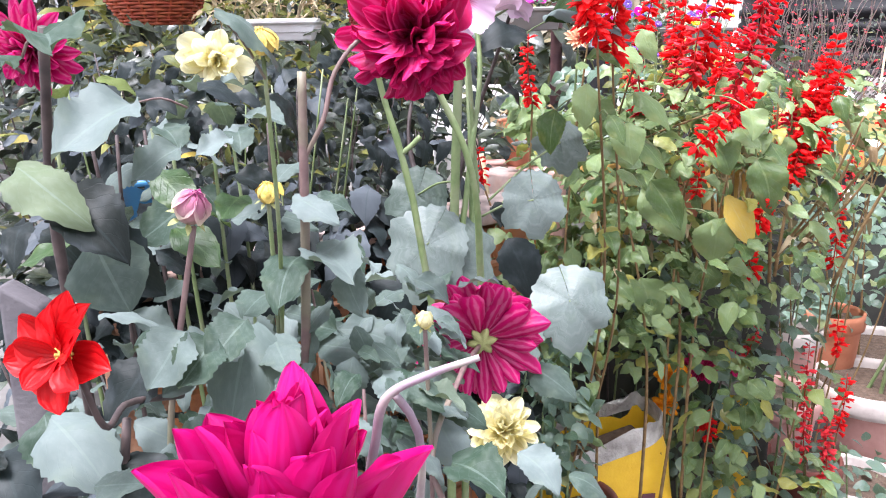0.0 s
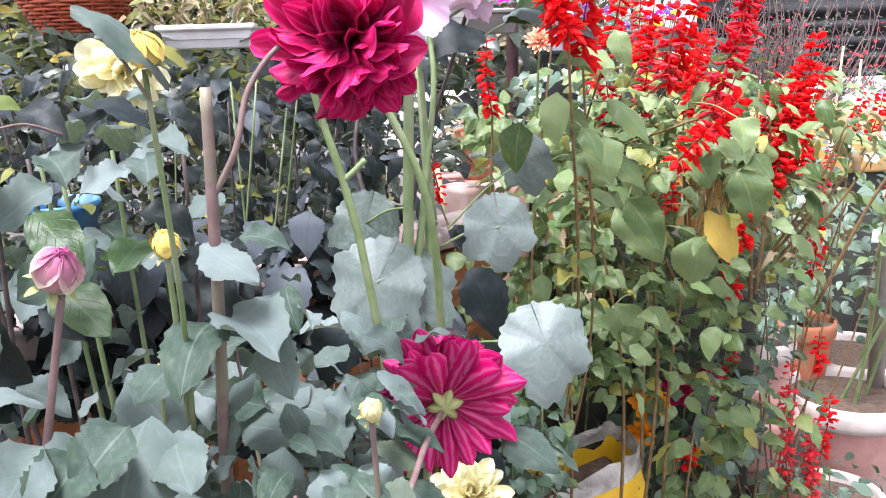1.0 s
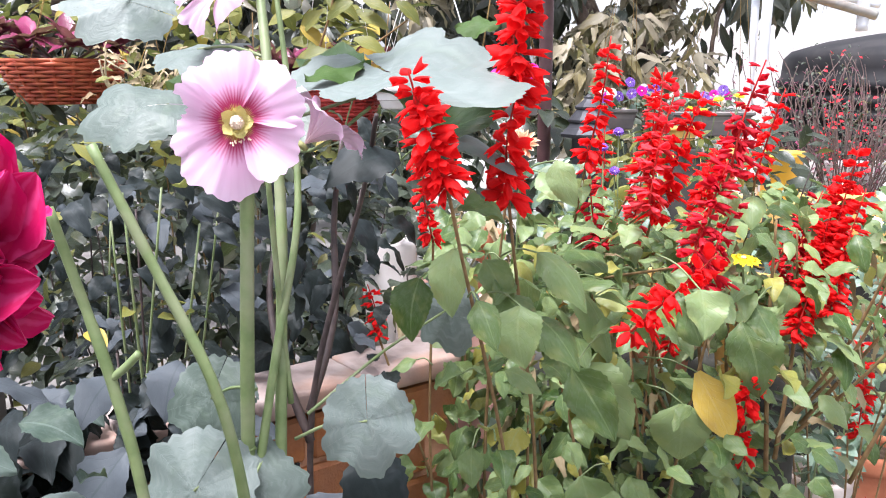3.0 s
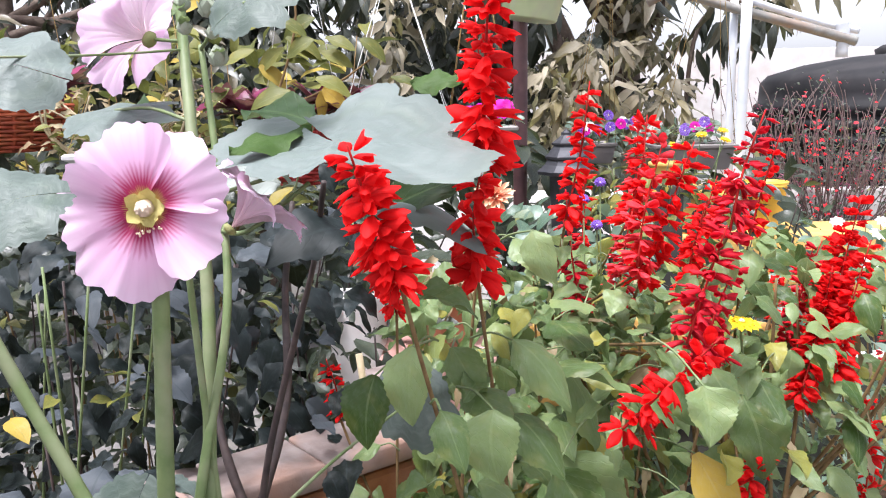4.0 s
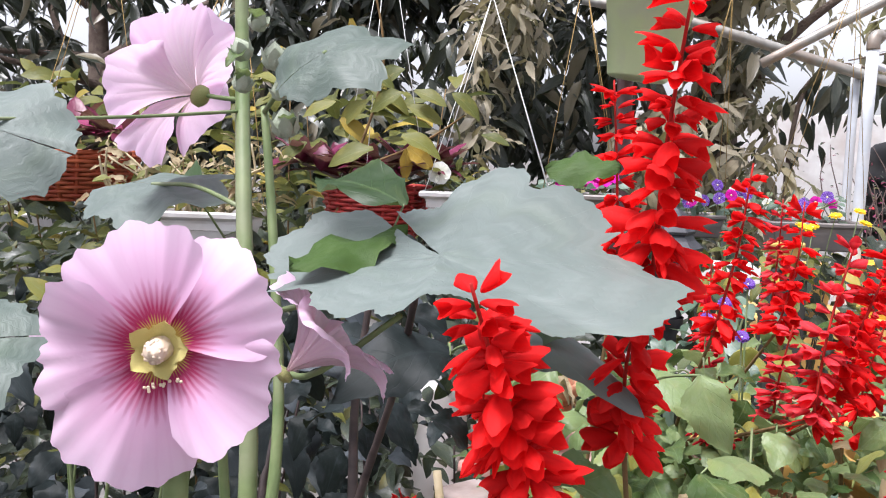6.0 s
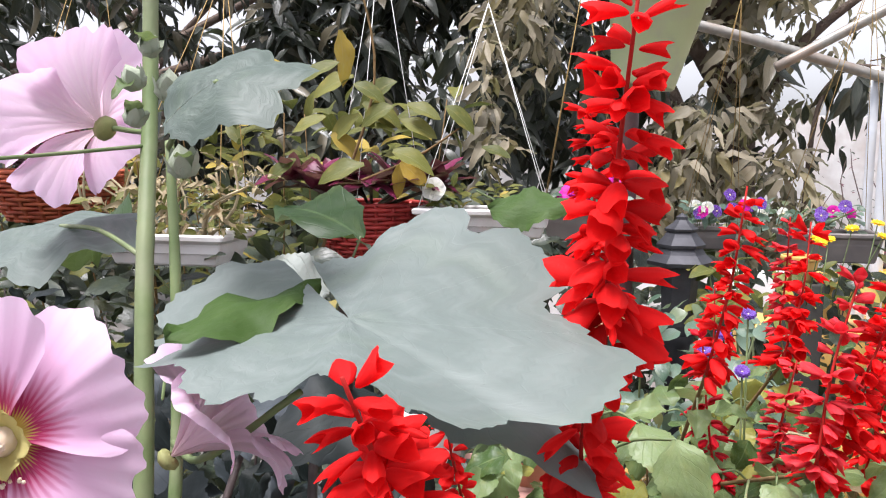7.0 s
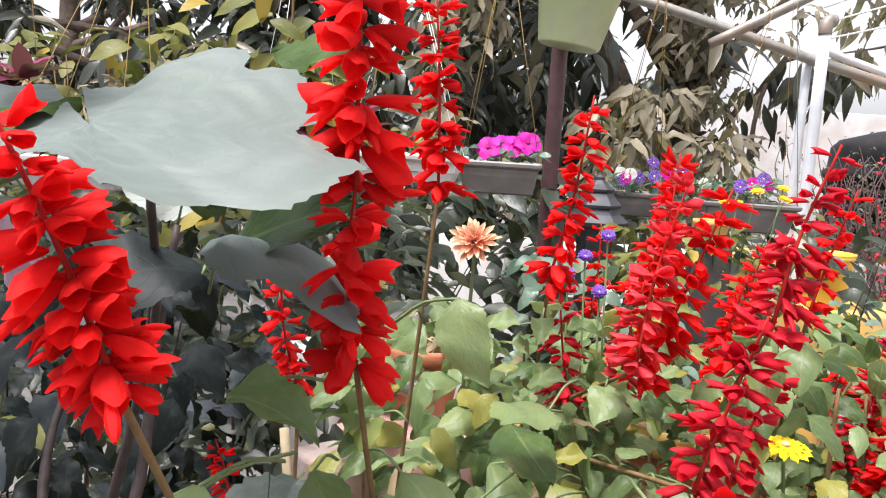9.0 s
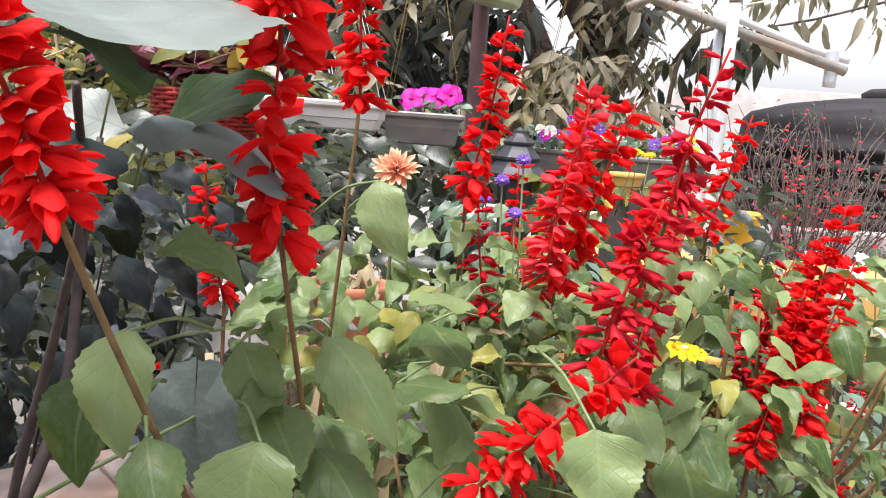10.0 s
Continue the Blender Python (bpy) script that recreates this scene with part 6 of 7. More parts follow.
bush("leafy_shrub", "young green shoots behind the dahlias", "shrub", "light", (-0.75, 1.38, 1.12), (0.0, 1.75, 1.44), (0.03, 0.055), 44, "green_stem", 7, 30, 90, hang=-0.35)

bush("small_leaf_plant", "herb leaves along the edge of the ledge", "plant", "herb", (0.66, 1.76, 0.32), (0.86, 1.90, 0.98), (0.026, 0.046), 150, "green_stem", 2, 0, 91)
bush("small_leaf_plant", "leafy herbs round the low salvia pot", "plant", "herb", (0.78, 1.66, 0.22), (1.02, 1.84, 0.52), (0.026, 0.046), 110, "green_stem", 2, 0, 92)
bush("salvia_foliage", "bright salvia leaves beside the sacks", "salvia", "salvia", (0.50, 1.52, 0.48), (0.78, 1.70, 0.80), (0.035, 0.055), 90, "woody_stem", 3, 40, 93)

# ---- trees ----
def tree(name, label, foot, height, kind, clumps, lo, hi, size, seed, per=9, own=30, keep=None):
    rnd = random.Random(seed)
    e = thing(name, foot, label, "tree")
    x, y, z = foot
    tube("trunk", ((x, y, z), (x + 0.1, y, z + height * 0.4), (x - 0.05, y + 0.1, z + height)), 0.16, 0.05, "bark", e, 12, 8, lump=0.2)
    for k in range(9):
        h = z + height * rnd.uniform(0.25, 0.9)
        tip = (rnd.uniform(lo[0], hi[0]), rnd.uniform(lo[1], hi[1]), rnd.uniform(max(h, lo[2]), hi[2]))
        tube("limb", ((x, y, h), (x * 0.5 + tip[0] * 0.5, y * 0.5 + tip[1] * 0.5, h * 0.45 + tip[2] * 0.55 + 0.1), tip), 0.05, 0.012, "bark", e, 7, 6, lump=0.2)
    poses = []
    while len(poses) < clumps * per:
        c = Vector((rnd.uniform(lo[0], hi[0]), rnd.uniform(lo[1], hi[1]), rnd.uniform(lo[2], hi[2])))
        if noise.noise(c * 1.1 + Vector((seed, 0, 0))) < -0.06 or (keep and not keep(c, rnd)):
            continue
        for k in range(per):
            a = rnd.uniform(0, 6.28)
            d = Vector((math.cos(a), math.sin(a), rnd.uniform(-1.5, 0.1))).normalized()
            q = c + d * 0.02 + Vector((rnd.uniform(-1, 1), rnd.uniform(-1, 1), rnd.uniform(-1, 1))) * 0.05
            poses.append((rnd.randrange(9), placed(q, q + d * rnd.uniform(*size), (rnd.uniform(-0.6, 0.6), -0.5, 0.7), rnd.uniform(0.85, 1.2))))
    poses.sort(key=lambda q: q[1].translation.y)
    for k, m in poses[:own]:
        piece("leaf", SHAPES[kind][k % len(SHAPES[kind])], e, m)
    joined("crown", kind, poses[own:], e)
    return e


tree("mango_tree", "dark green mango tree with long drooping leaves", (-1.2, 6.2, 0), 4.5, "mango", 1350, (-3.6, 4.8, 0.9), (1.25, 6.6, 4.2), (0.14, 0.24), 2, keep=lambda c, r: not (c.z > 1.9 and c.x < -0.26 * c.y and r.random() < 0.6) and not (c.x > 0.1 and r.random() < 0.7))
tree("mango_tree", "brown-green tree with large drooping faded leaves", (1.0, 5.4, 0), 3.6, "khaki", 270, (-0.15, 4.4, 1.1), (1.75, 5.5, 2.9), (0.09, 0.17), 5, keep=lambda c, r: c.x < 1.35 or (c.z > 1.85 and r.random() < 0.3))
tree("tall_tree", "far dark green tree against a bright sky", (-4.5, 9.0, 0), 6.0, "mango", 500, (-7.5, 8.0, 0.5), (0.5, 10.0, 4.6), (0.22, 0.34), 8, own=40, keep=lambda c, r: not (c.z > 2.4 and c.x < -0.2 * c.y and r.random() < 0.6))

def drooping_branch(foot, bends, kind, n, size, seed, label):
    """A thin limb that reaches in from a tree outside the view, with hanging narrow leaves."""
    rnd = random.Random(seed)
    e = thing("tree_branch", foot, label, "branch", "hanging branches")
    line = path_points([foot] + list(bends), 8)
    v, f = tube_data(line, 0.02, 0.004, 6, 0.2)
    piece("limb", mesh_of("limb", v, f, "bark"), e)
    for k in range(n):
        q = line[rnd.randrange(len(line) // 2, len(line))] + Vector((rnd.uniform(-0.10, 0.10), rnd.uniform(-0.10, 0.10), rnd.uniform(-0.16, 0.03)))
        d = Vector((rnd.uniform(-0.8, 0.8), rnd.uniform(-0.5, 0.3), rnd.uniform(-1.4, -0.4))).normalized()
        piece("leaf", SHAPES[kind][k % 3], e, placed(q, q + d * rnd.uniform(*size), (rnd.uniform(-0.6, 0.6), -0.8, 0.4), rnd.uniform(0.7, 1.1)))
    return e


drooping_branch((1.25, 5.2, 0.0), ((1.35, 5.1, 1.2), (1.55, 5.0, 2.05), (1.72, 4.95, 2.02)), "mango", 46, (0.14, 0.24), 81, "thin limb with narrow dark hanging leaves")
drooping_branch((4.6, 7.2, 0.0), ((4.6, 7.1, 1.5), (4.0, 7.0, 2.6), (2.55, 6.9, 2.35), (2.2, 6.9, 2.28)), "khaki", 70, (0.15, 0.26), 82, "pale limb with faded hanging leaves")
drooping_branch((4.9, 7.2, 0.0), ((4.9, 7.1, 1.6), (4.2, 7.0, 2.9), (2.9, 6.9, 2.75), (2.4, 6.9, 2.65)), "khaki", 60, (0.15, 0.26), 83, "pale limb with faded hanging leaves")

# ---- frame of pipes, pole, tank ----
fr = thing("pipe_frame", (1.19, 3.55, 0), "frame of white and galvanised pipes over the terrace", "frame")
tube("post", ((1.186, 3.545, 0.0), (1.188, 3.545, 1.0), (1.197, 3.545, 1.955)), 0.018, 0.018, "white_pipe", fr, 18, 4, "white painted post")
tube("post", ((1.168, 3.60, 0.0), (1.168, 3.60, 1.0), (1.170, 3.60, 1.90)), 0.014, 0.014, "white_pipe", fr, 18, 4, "white painted post")
tube("elbow", ((1.197, 3.545, 1.94), (1.197, 3.545, 1.965), (1.203, 3.55, 1.98), (1.225, 3.56, 1.985)), 0.020, 0.020, "galvanised", fr, 14, 4)
tube("rail", ((0.30, 3.60, 2.10), (0.577, 3.57, 2.04), (1.158, 3.57, 1.872), (1.543, 3.57, 1.763), (1.58, 3.57, 1.752)), 0.0165, 0.0165, "galvanised", fr, 16, 5, "grey galvanised pipe")
tube("rail", ((1.20, 3.60, 1.905), (1.54, 3.60, 1.803), (1.60, 3.6, 1.79)), 0.012, 0.012, "white_pipe", fr, 14, 5)
tube("bar", ((0.832, 3.40, 1.878), (1.105, 3.40, 2.028), (1.6, 3.40, 2.30)), 0.015, 0.015, "galvanised", fr, 16, 5, "loose galvanised pipe")
tube("coupling", ((1.535, 3.585, 1.82), (1.54, 3.585, 1.79), (1.54, 3.585, 1.70)), 0.022, 0.020, "white_pipe", fr, 14, 4)
for k in range(3):
    tube("wire", ((1.2, 3.6, 1.93 + 0.05 * k), (1.9, 3.6, 2.12 + 0.10 * k), (2.6, 3.6, 2.35 + 0.15 * k)), 0.003, 0.003, "string_white", fr, 5, 5)
pl = thing("brown_pole", (0.385, 2.8, 0), "dark brown painted metal pole", "pole")
tube("pole", ((0.385, 2.8, 0), (0.385, 2.8, 1.0), (0.387, 2.8, 2.2)), 0.019, 0.019, "brown_paint", pl, 18, 4)
lathe("foot_plate", ((0.001, 0.008), (0.06, 0.008), (0.062, 0.004), (0.062, 0.0)), "brown_paint", pl, (0.385, 2.8, 0))


def hanging_pot():
    at = (0.402, 2.69, 1.765)
    e = thing("hanging_pot", at, "pale green plastic pot hanging by wires", "pot")
    body = lathe("body", ((0.001, 0.0), (0.064, 0.0), (0.068, 0.004), (0.103, 0.185), (0.110, 0.187), (0.111, 0.205), (0.105, 0.207), (0.100, 0.19), (0.085, 0.16), (0.001, 0.16)), "pale_green_plastic", e, at, 40)
    body.matrix_basis = body.matrix_basis @ Matrix.Rotation(radians(8), 4, "Y")
    for k in range(3):
        a = k * 2.1 + 0.4
        tube("wire", ((at[0] + 0.112 * math.cos(a), at[1] + 0.112 * math.sin(a), at[2] + 0.2), (at[0], at[1], at[2] + 0.55)), 0.0009, 0.0009, "string_gold", e, 5, 2)
    tube("wire", ((at[0], at[1], at[2] + 0.54), (at[0], at[1], 2.62)), 0.0009, 0.0009, "string_gold", e, 5, 2)
    # the beam overhead that carries all hanging things
    b = thing("overhead_beam", (0, 2.6, 2.6), "galvanised beam overhead that carries the hanging baskets", "beam")
    tube("beam", ((-2.5, 2.45, 2.62), (1.6, 2.45, 2.62)), 0.02, 0.02, "galvanised", b, 12, 3)
    tube("beam", ((-2.5, 2.69, 2.62), (1.6, 2.69, 2.62)), 0.02, 0.02, "galvanised", b, 12, 3)
    for x in (-2.4, 1.5):
        tube("post", ((x, 2.57, 0), (x, 2.57, 2.64)), 0.025, 0.025, "galvanised", b, 12, 3)


hanging_pot()


def water_tank():
    at = (2.88, 5.6, 0.62)
    e = thing("water_tank", at, "large black plastic water tank with ribbed sides", "tank")
    r, prof = 0.95, [(0.001, 0.0)]
    for k in range(11):
        z = k * 0.085
        prof += [(r * 0.975, z), (r, z + 0.016), (r, z + 0.05), (r * 0.975, z + 0.066)]
    prof += [(r * 0.97, 0.97), (r * 0.965, 1.03), (r * 0.92, 1.075), (r * 0.72, 1.13), (r * 0.45, 1.17), (r * 0.30, 1.18)]
    lathe("body", prof, "black_plastic", e, at, 64)
    lathe("lid", ((r * 0.30, 1.17), (r * 0.31, 1.21), (r * 0.27, 1.235), (0.001, 1.245)), "black_plastic", e, at, 40)
    s = part("tank_stand", box_bm(2.2, 2.0, 0.62, 0.02), "concrete", None, m=Matrix.Translation((at[0], at[1], 0.31)))
    tagged(s, "grey concrete plinth under the water tank", "plinth", kind="structure")


water_tank()


def twig_shrub():
    """A thin twiggy shrub with tiny red leaves and pink flowers before the tank."""
    rnd = random.Random(21)
    at = (1.75, 4.15, 0.0)
    pot("flower_pot", at, 0.16, 0.3, "terracotta", "terracotta", "brown clay pot that holds the twiggy shrub")
    e = thing("twig_shrub", (at[0], at[1], 0.27), "bare twiggy shrub with tiny red leaves and pink flowers", "shrub")
    vs, fs = [], []
    tips = []
    for k in range(230):
        a, b = rnd.uniform(0, 6.28), rnd.uniform(0.1, 0.62)
        top = Vector((at[0] + math.cos(a) * b, at[1] + math.sin(a) * b * 0.5, rnd.uniform(1.05, 1.66)))
        mid = Vector((at[0] + math.cos(a) * b * 0.45, at[1] + math.sin(a) * b * 0.25, 0.9 + rnd.uniform(-0.1, 0.2)))
        v, f = tube_data(path_points((Vector((at[0], at[1], 0.28)), mid, top + Vector((rnd.uniform(-0.06, 0.06), 0, -0.08)), top), 4), 0.004, 0.0012, 4)
        o = len(vs)
        vs += v
        fs += [tuple(i + o for i in q) for q in f]
        tips += [mid.lerp(top, rnd.uniform(0.2, 1.05)) + Vector((rnd.uniform(-1, 1), rnd.uniform(-1, 1), rnd.uniform(-1, 1))) * 0.05 for _ in range(16)]
    piece("branchwork", mesh_of("twig", vs, fs, "twig_bark"), e, None, "", "stuff")
    poses = []
    for q in tips:
        d = Vector((rnd.uniform(-1, 1), rnd.uniform(-1, 1), rnd.uniform(-0.5, 1))).normalized()
        poses.append((rnd.randrange(9), placed(q, q + d * rnd.uniform(0.012, 0.026), (0, -0.5, 0.8), 1.0)))
    joined("foliage", "purple", poses[: len(poses) // 4], e)
    joined("foliage", "shrub", poses[len(poses) // 4 : int(len(poses) * 0.9)], e)
    SHAPES["pinkdot"] = [blade("pink_petal", "coral_bell", ovate(0.4, 0.5), 4, 1, 0.3, 0.3)]
    joined("blossom", "pinkdot", poses[int(len(poses) * 0.9) :], e)


twig_shrub()

# ---- hanging trays and baskets ----
def round_flower(parent, at, face, r, mat, petals=5, width=0.5, name="flower", centre="stamen", layers=1, cone=0.25):
    c, face = Vector(at), Vector(face).normalized()
    m0 = Matrix.Translation(c) @ face.to_track_quat("Z", "Y").to_matrix().to_4x4() @ Matrix.Rotation(RND.random() * 6, 4, "Z")
    key = "petal_" + mat + str(width)
    if key not in SHAPES:
        SHAPES[key] = [blade("petal", mat, spoon(width, 0.6, 0.3, 0.5), 5, 1, 0.2, 0.25, 0.06)]
    v, f = lathe_data(((0.001, -0.05), (0.14, 0.0), (0.16, 0.08), (0.1, 0.14), (0.001, 0.16)), 10)
    fl = piece(name, mesh_of("heart", v, f, centre), parent, m0 @ Matrix.Scale(r, 4))
    for j in range(layers):
        for k in range(petals):
            a = 2 * math.pi * (k + 0.5 * j) / petals
            d = Vector((math.cos(a), math.sin(a), cone + 0.35 * j))
            piece("petal", SHAPES[key][0], fl, m0 @ placed(d * 0.04 * r, d * r * (1 - 0.15 * j), (-d.x * 0.5, -d.y * 0.5, 1), 1.0))
    return fl


def tray(at, lx, ly, h, mat, label, strings, top=None, turn=0.0):
    """A trough with sloping sides and a rolled rim, hung by strings."""
    e = thing("hanging_tray", at, label, "planter", "hanging trays")
    m = Matrix.Translation(at) @ Matrix.Rotation(turn, 4, "Z")
    bm = bmesh.new()
    ring = lambda sx, sy, z: [bm.verts.new((a * sx / 2, b * sy / 2, z)) for a, b in ((-1, -1), (1, -1), (1, 1), (-1, 1))]
    rows = [ring(lx * 0.84, ly * 0.74, -h), ring(lx * 0.95, ly * 0.93, -0.012), ring(lx * 1.02, ly * 1.05, -0.012), ring(lx * 1.03, ly * 1.07, 0.0), ring(lx * 0.95, ly * 0.92, 0.0), ring(lx * 0.92, ly * 0.88, -0.03)]
    bm.faces.new(rows[0][::-1])
    for a, b in zip(rows, rows[1:]):
        for k in range(4):
            bm.faces.new((a[k], a[(k + 1) % 4], b[(k + 1) % 4], b[k]))
    bmesh.ops.bevel(bm, geom=bm.edges[:], offset=0.003, segments=1, affect="EDGES")
    part("trough", bm, mat, e, m=m, smooth=False)
    part("soil", box_bm(lx * 0.9, ly * 0.86, 0.01, 0.003), "soil", e, m=m @ Matrix.Translation((0, 0, -0.026)))
    if strings:
        tops = m @ Vector((0, 0, 0.42)) if top is None else Vector(top)
        for a, b in ((-1, -1), (1, -1), (-1, 1), (1, 1)):
            tube("string", (m @ Vector((a * lx * 0.47, b * ly * 0.47, 0)), tops), 0.0008, 0.0008, strings, e, 5, 2)
        tube("string", (tops, (tops.x, tops.y, 2.62)), 0.0008, 0.0008, strings, e, 5, 2)
    return e


tr1 = tray((0.28, 2.52, 1.512), 0.165, 0.12, 0.065, "grey_plastic", "grey plastic hanging trough with magenta petunias", "string_gold", (0.27, 2.45, 1.95))
tray((0.105, 2.30, 1.520), 0.24, 0.13, 0.05, "white_plastic", "white plastic hanging trough with small green seedlings", "string_white", (0.092, 2.42, 1.90))
tray((-0.36, 2.05, 1.488), 0.20, 0.13, 0.05, "white_plastic", "white plastic trough with dry pale flowers", "string_gold", (-0.36, 2.25, 1.95))
tr2 = tray((0.60, 3.0, 1.448), 0.13, 0.12, 0.06, "grey_plastic", "grey trough with violet pansies", "string_gold", (0.60, 2.69, 1.95))
tray((0.86, 2.9, 1.445), 0.22, 0.14, 0.07, "grey_plastic", "dark trough with yellow and violet flowers", "string_gold", (0.86, 2.69, 2.0))
for k in range(4):
    e = thing("petunia", (0.26 + 0.02 * k, 2.49, 1.50), "magenta petunia flower on a short stem", "flower", "petunias")
    q = (0.255 + 0.026 * k, 2.48 + RND.uniform(-0.02, 0.03), 1.545 + RND.uniform(-0.012, 0.02))
    tube("stem", ((q[0], q[1] + 0.02, 1.49), q), 0.0015, 0.0012, "green_stem", e, 5, 2)
    round_flower(e, q, (RND.uniform(-0.5, 0.5), -0.8, 0.5), 0.027, "petunia_petal", 5, 0.48, "flower", "petunia_petal")
for k in range(18):
    x = RND.uniform(0.55, 0.72) if k < 11 else RND.uniform(0.72, 0.95)
    e = thing("pansy", (x, 2.97, 1.44), "small pansy in a hanging trough", "flower", "pansies")
    q = (x, 2.97 + RND.uniform(-0.05, 0.03), 1.475 + RND.uniform(0.0, 0.05))
    tube("stem", ((x, 2.98, 1.43), q), 0.0014, 0.001, "green_stem", e, 5, 2)
    mat = ("violet_petal", "white_petal", "violet_petal", "petunia_petal")[k % 4]
    round_flower(e, q, (RND.uniform(-0.5, 0.5), -0.8, 0.3), 0.016, mat, 5, 0.6)
for k in range(6):
    x = 0.69 + 0.024 * k
    e = thing("marigold", (x, 2.5, 1.42), "yellow marigold on a thin stem", "flower", "yellow flowers")
    q = (x + RND.uniform(-0.02, 0.02), 2.45 + RND.uniform(-0.08, 0.1), 1.47 + RND.uniform(-0.015, 0.04))
    tube("stem", ((x, 2.5, 1.33), q), 0.0014, 0.001, "green_stem", e, 5, 2)
    round_flower(e, q, (RND.uniform(-0.3, 0.3), -0.3, 0.95), 0.013, "yellow_petal", 9, 0.25, layers=2)


def wicker(at, r, h, mat, label, strings, tops, leaves=46, seed=0):
    """A basket of woven canes, with dark purple rosettes."""
    rnd = random.Random(seed)
    e = thing("hanging_basket", at, label, "basket", "hanging baskets")
    rows = int(h / 0.0075)
    for k in range(rows):
        f = k / (rows - 1)
        rr = r * (0.62 + 0.38 * math.sin(f * 1.5))
        pts = []
        for i in range(41):
            a = 2 * math.pi * i / 40
            d = rr + 0.004 * math.cos(20 * a / 2 + math.pi * (k % 2))
            pts.append(Vector((at[0] + d * math.cos(a), at[1] + d * math.sin(a), at[2] - h + f * h)))
        v, f2 = tube_data(pts, 0.0042, 0.0042, 5)
        piece("cane", mesh_of("cane", v, f2, mat), e)
    for k in range(20):
        a = 2 * math.pi * k / 20
        pts = [(at[0] + r * (0.62 + 0.38 * math.sin(f * 1.5)) * math.cos(a), at[1] + r * (0.62 + 0.38 * math.sin(f * 1.5)) * math.sin(a), at[2] - h + f * h) for f in (0, 0.33, 0.66, 1)]
        tube("rib", pts, 0.004, 0.004, mat, e, 5, 3)
    lathe("floor", ((0.001, -h + 0.002), (r * 0.62, -h + 0.002), (r * 0.62, -h + 0.008)), mat, e, at, 24)
    lathe("soil", ((r * 0.93, -0.02), (0.001, -0.012)), "soil", e, at, 24)
    for k in range(3):
        a = 2 * math.pi * k / 3 + 0.5
        tube("string", ((at[0] + r * math.cos(a), at[1] + r * math.sin(a), at[2]), tops), 0.0008, 0.0008, strings, e, 5, 2)
    tube("string", (tops, (tops[0], tops[1], 2.62)), 0.0008, 0.0008, strings, e, 5, 2)
    p = thing("purple_plant", (at[0], at[1], at[2] - 0.015), "dark purple leafy rosettes in a wicker basket", "plant", "purple plants")
    for j in range(8):
        c = Vector((at[0] + (-1.25 + 0.36 * j) * r, at[1] + rnd.uniform(-0.9, 0.0) * r, at[2] + rnd.uniform(0.01, 0.05)))
        tube("stem", ((at[0], at[1], at[2] - 0.015), c), 0.004, 0.003, "purple_stem", p, 6, 2)
        for i in range(leaves // 3):
            a, el = i * 2.4, rnd.uniform(0.0, 1.1)
            d = Vector((math.cos(a) * math.cos(el), math.sin(a) * math.cos(el), math.sin(el)))
            piece("leaf", SHAPES["purple"][i % 2], p, placed(c, c + d * rnd.uniform(0.055, 0.09), (-d.x, -d.y, 1.0), 1.5))
    return e


wicker((-0.125, 2.38, 1.52), 0.105, 0.12, "red_wicker", "red woven wicker basket hanging by strings", "string_white", (-0.125, 2.45, 2.05), seed=1)
wicker((-0.72, 2.28, 1.575), 0.13, 0.09, "brown_wicker", "brown-red woven wicker basket hanging by strings", "string_gold", (-0.72, 2.45, 2.1), seed=2)
pw = thing("pansy", (0.01, 2.30, 1.52), "white pansy with a dark eye", "flower", "pansies")
tube("stem", ((0.01, 2.31, 1.50), (0.012, 2.29, 1.55)), 0.0015, 0.001, "green_stem", pw, 5, 2)
round_flower(pw, (0.012, 2.285, 1.552), (0.2, -0.9, 0.2), 0.022, "white_petal", 5, 0.6, centre="sack_print")
bush("seedling", "small green seedlings in a white trough", "plant", "light", (0.0, 2.28, 1.515), (0.16, 2.36, 1.56), (0.02, 0.03), 50, "green_stem", 4, 50, 31, hang=-0.3, base_z=1.49)
bush("seedling", "dry pale flower heads in a white trough", "plant", "dry", (-0.52, 2.0, 1.49), (-0.22, 2.1, 1.60), (0.02, 0.035), 150, "bamboo", 14, 60, 32, hang=-0.3, base_z=1.46)
bush("seedling", "small green leaves among dry flower heads", "plant", "light", (-0.5, 1.99, 1.48), (-0.24, 2.1, 1.55), (0.02, 0.03), 90, "green_stem", 4, 90, 33, hang=-0.3, base_z=1.46)
bush("seedling", "green leaves below petunia flowers", "plant", "herb", (0.20, 2.48, 1.505), (0.36, 2.56, 1.54), (0.02, 0.03), 40, "green_stem", 3, 40, 34, hang=-0.2, base_z=1.49)
bush("seedling", "pansy leaves in the hanging troughs", "plant", "herb", (0.54, 2.93, 1.44), (0.95, 3.02, 1.50), (0.02, 0.035), 130, "green_stem", 5, 130, 35, hang=-0.2, base_z=1.42)


bush("fern", "feathery olive fern between the troughs", "fern", "light", (0.50, 2.45, 1.28), (0.84, 2.75, 1.40), (0.03, 0.06), 90, "green_stem", 6, 40, 36, base_z=0.97)
pot("flower_pot", (0.73, 2.62, 1.36), 0.038, 0.055, "ochre_paint", "ochre_paint", "small amber pot among the flowers")
tagged(part("pot_post", box_bm(0.08, 0.08, 1.36, 0.005), "shaded_concrete", None, m=Matrix.Translation((0.73, 2.62, 0.68))), "grey post under a small amber pot", "post")


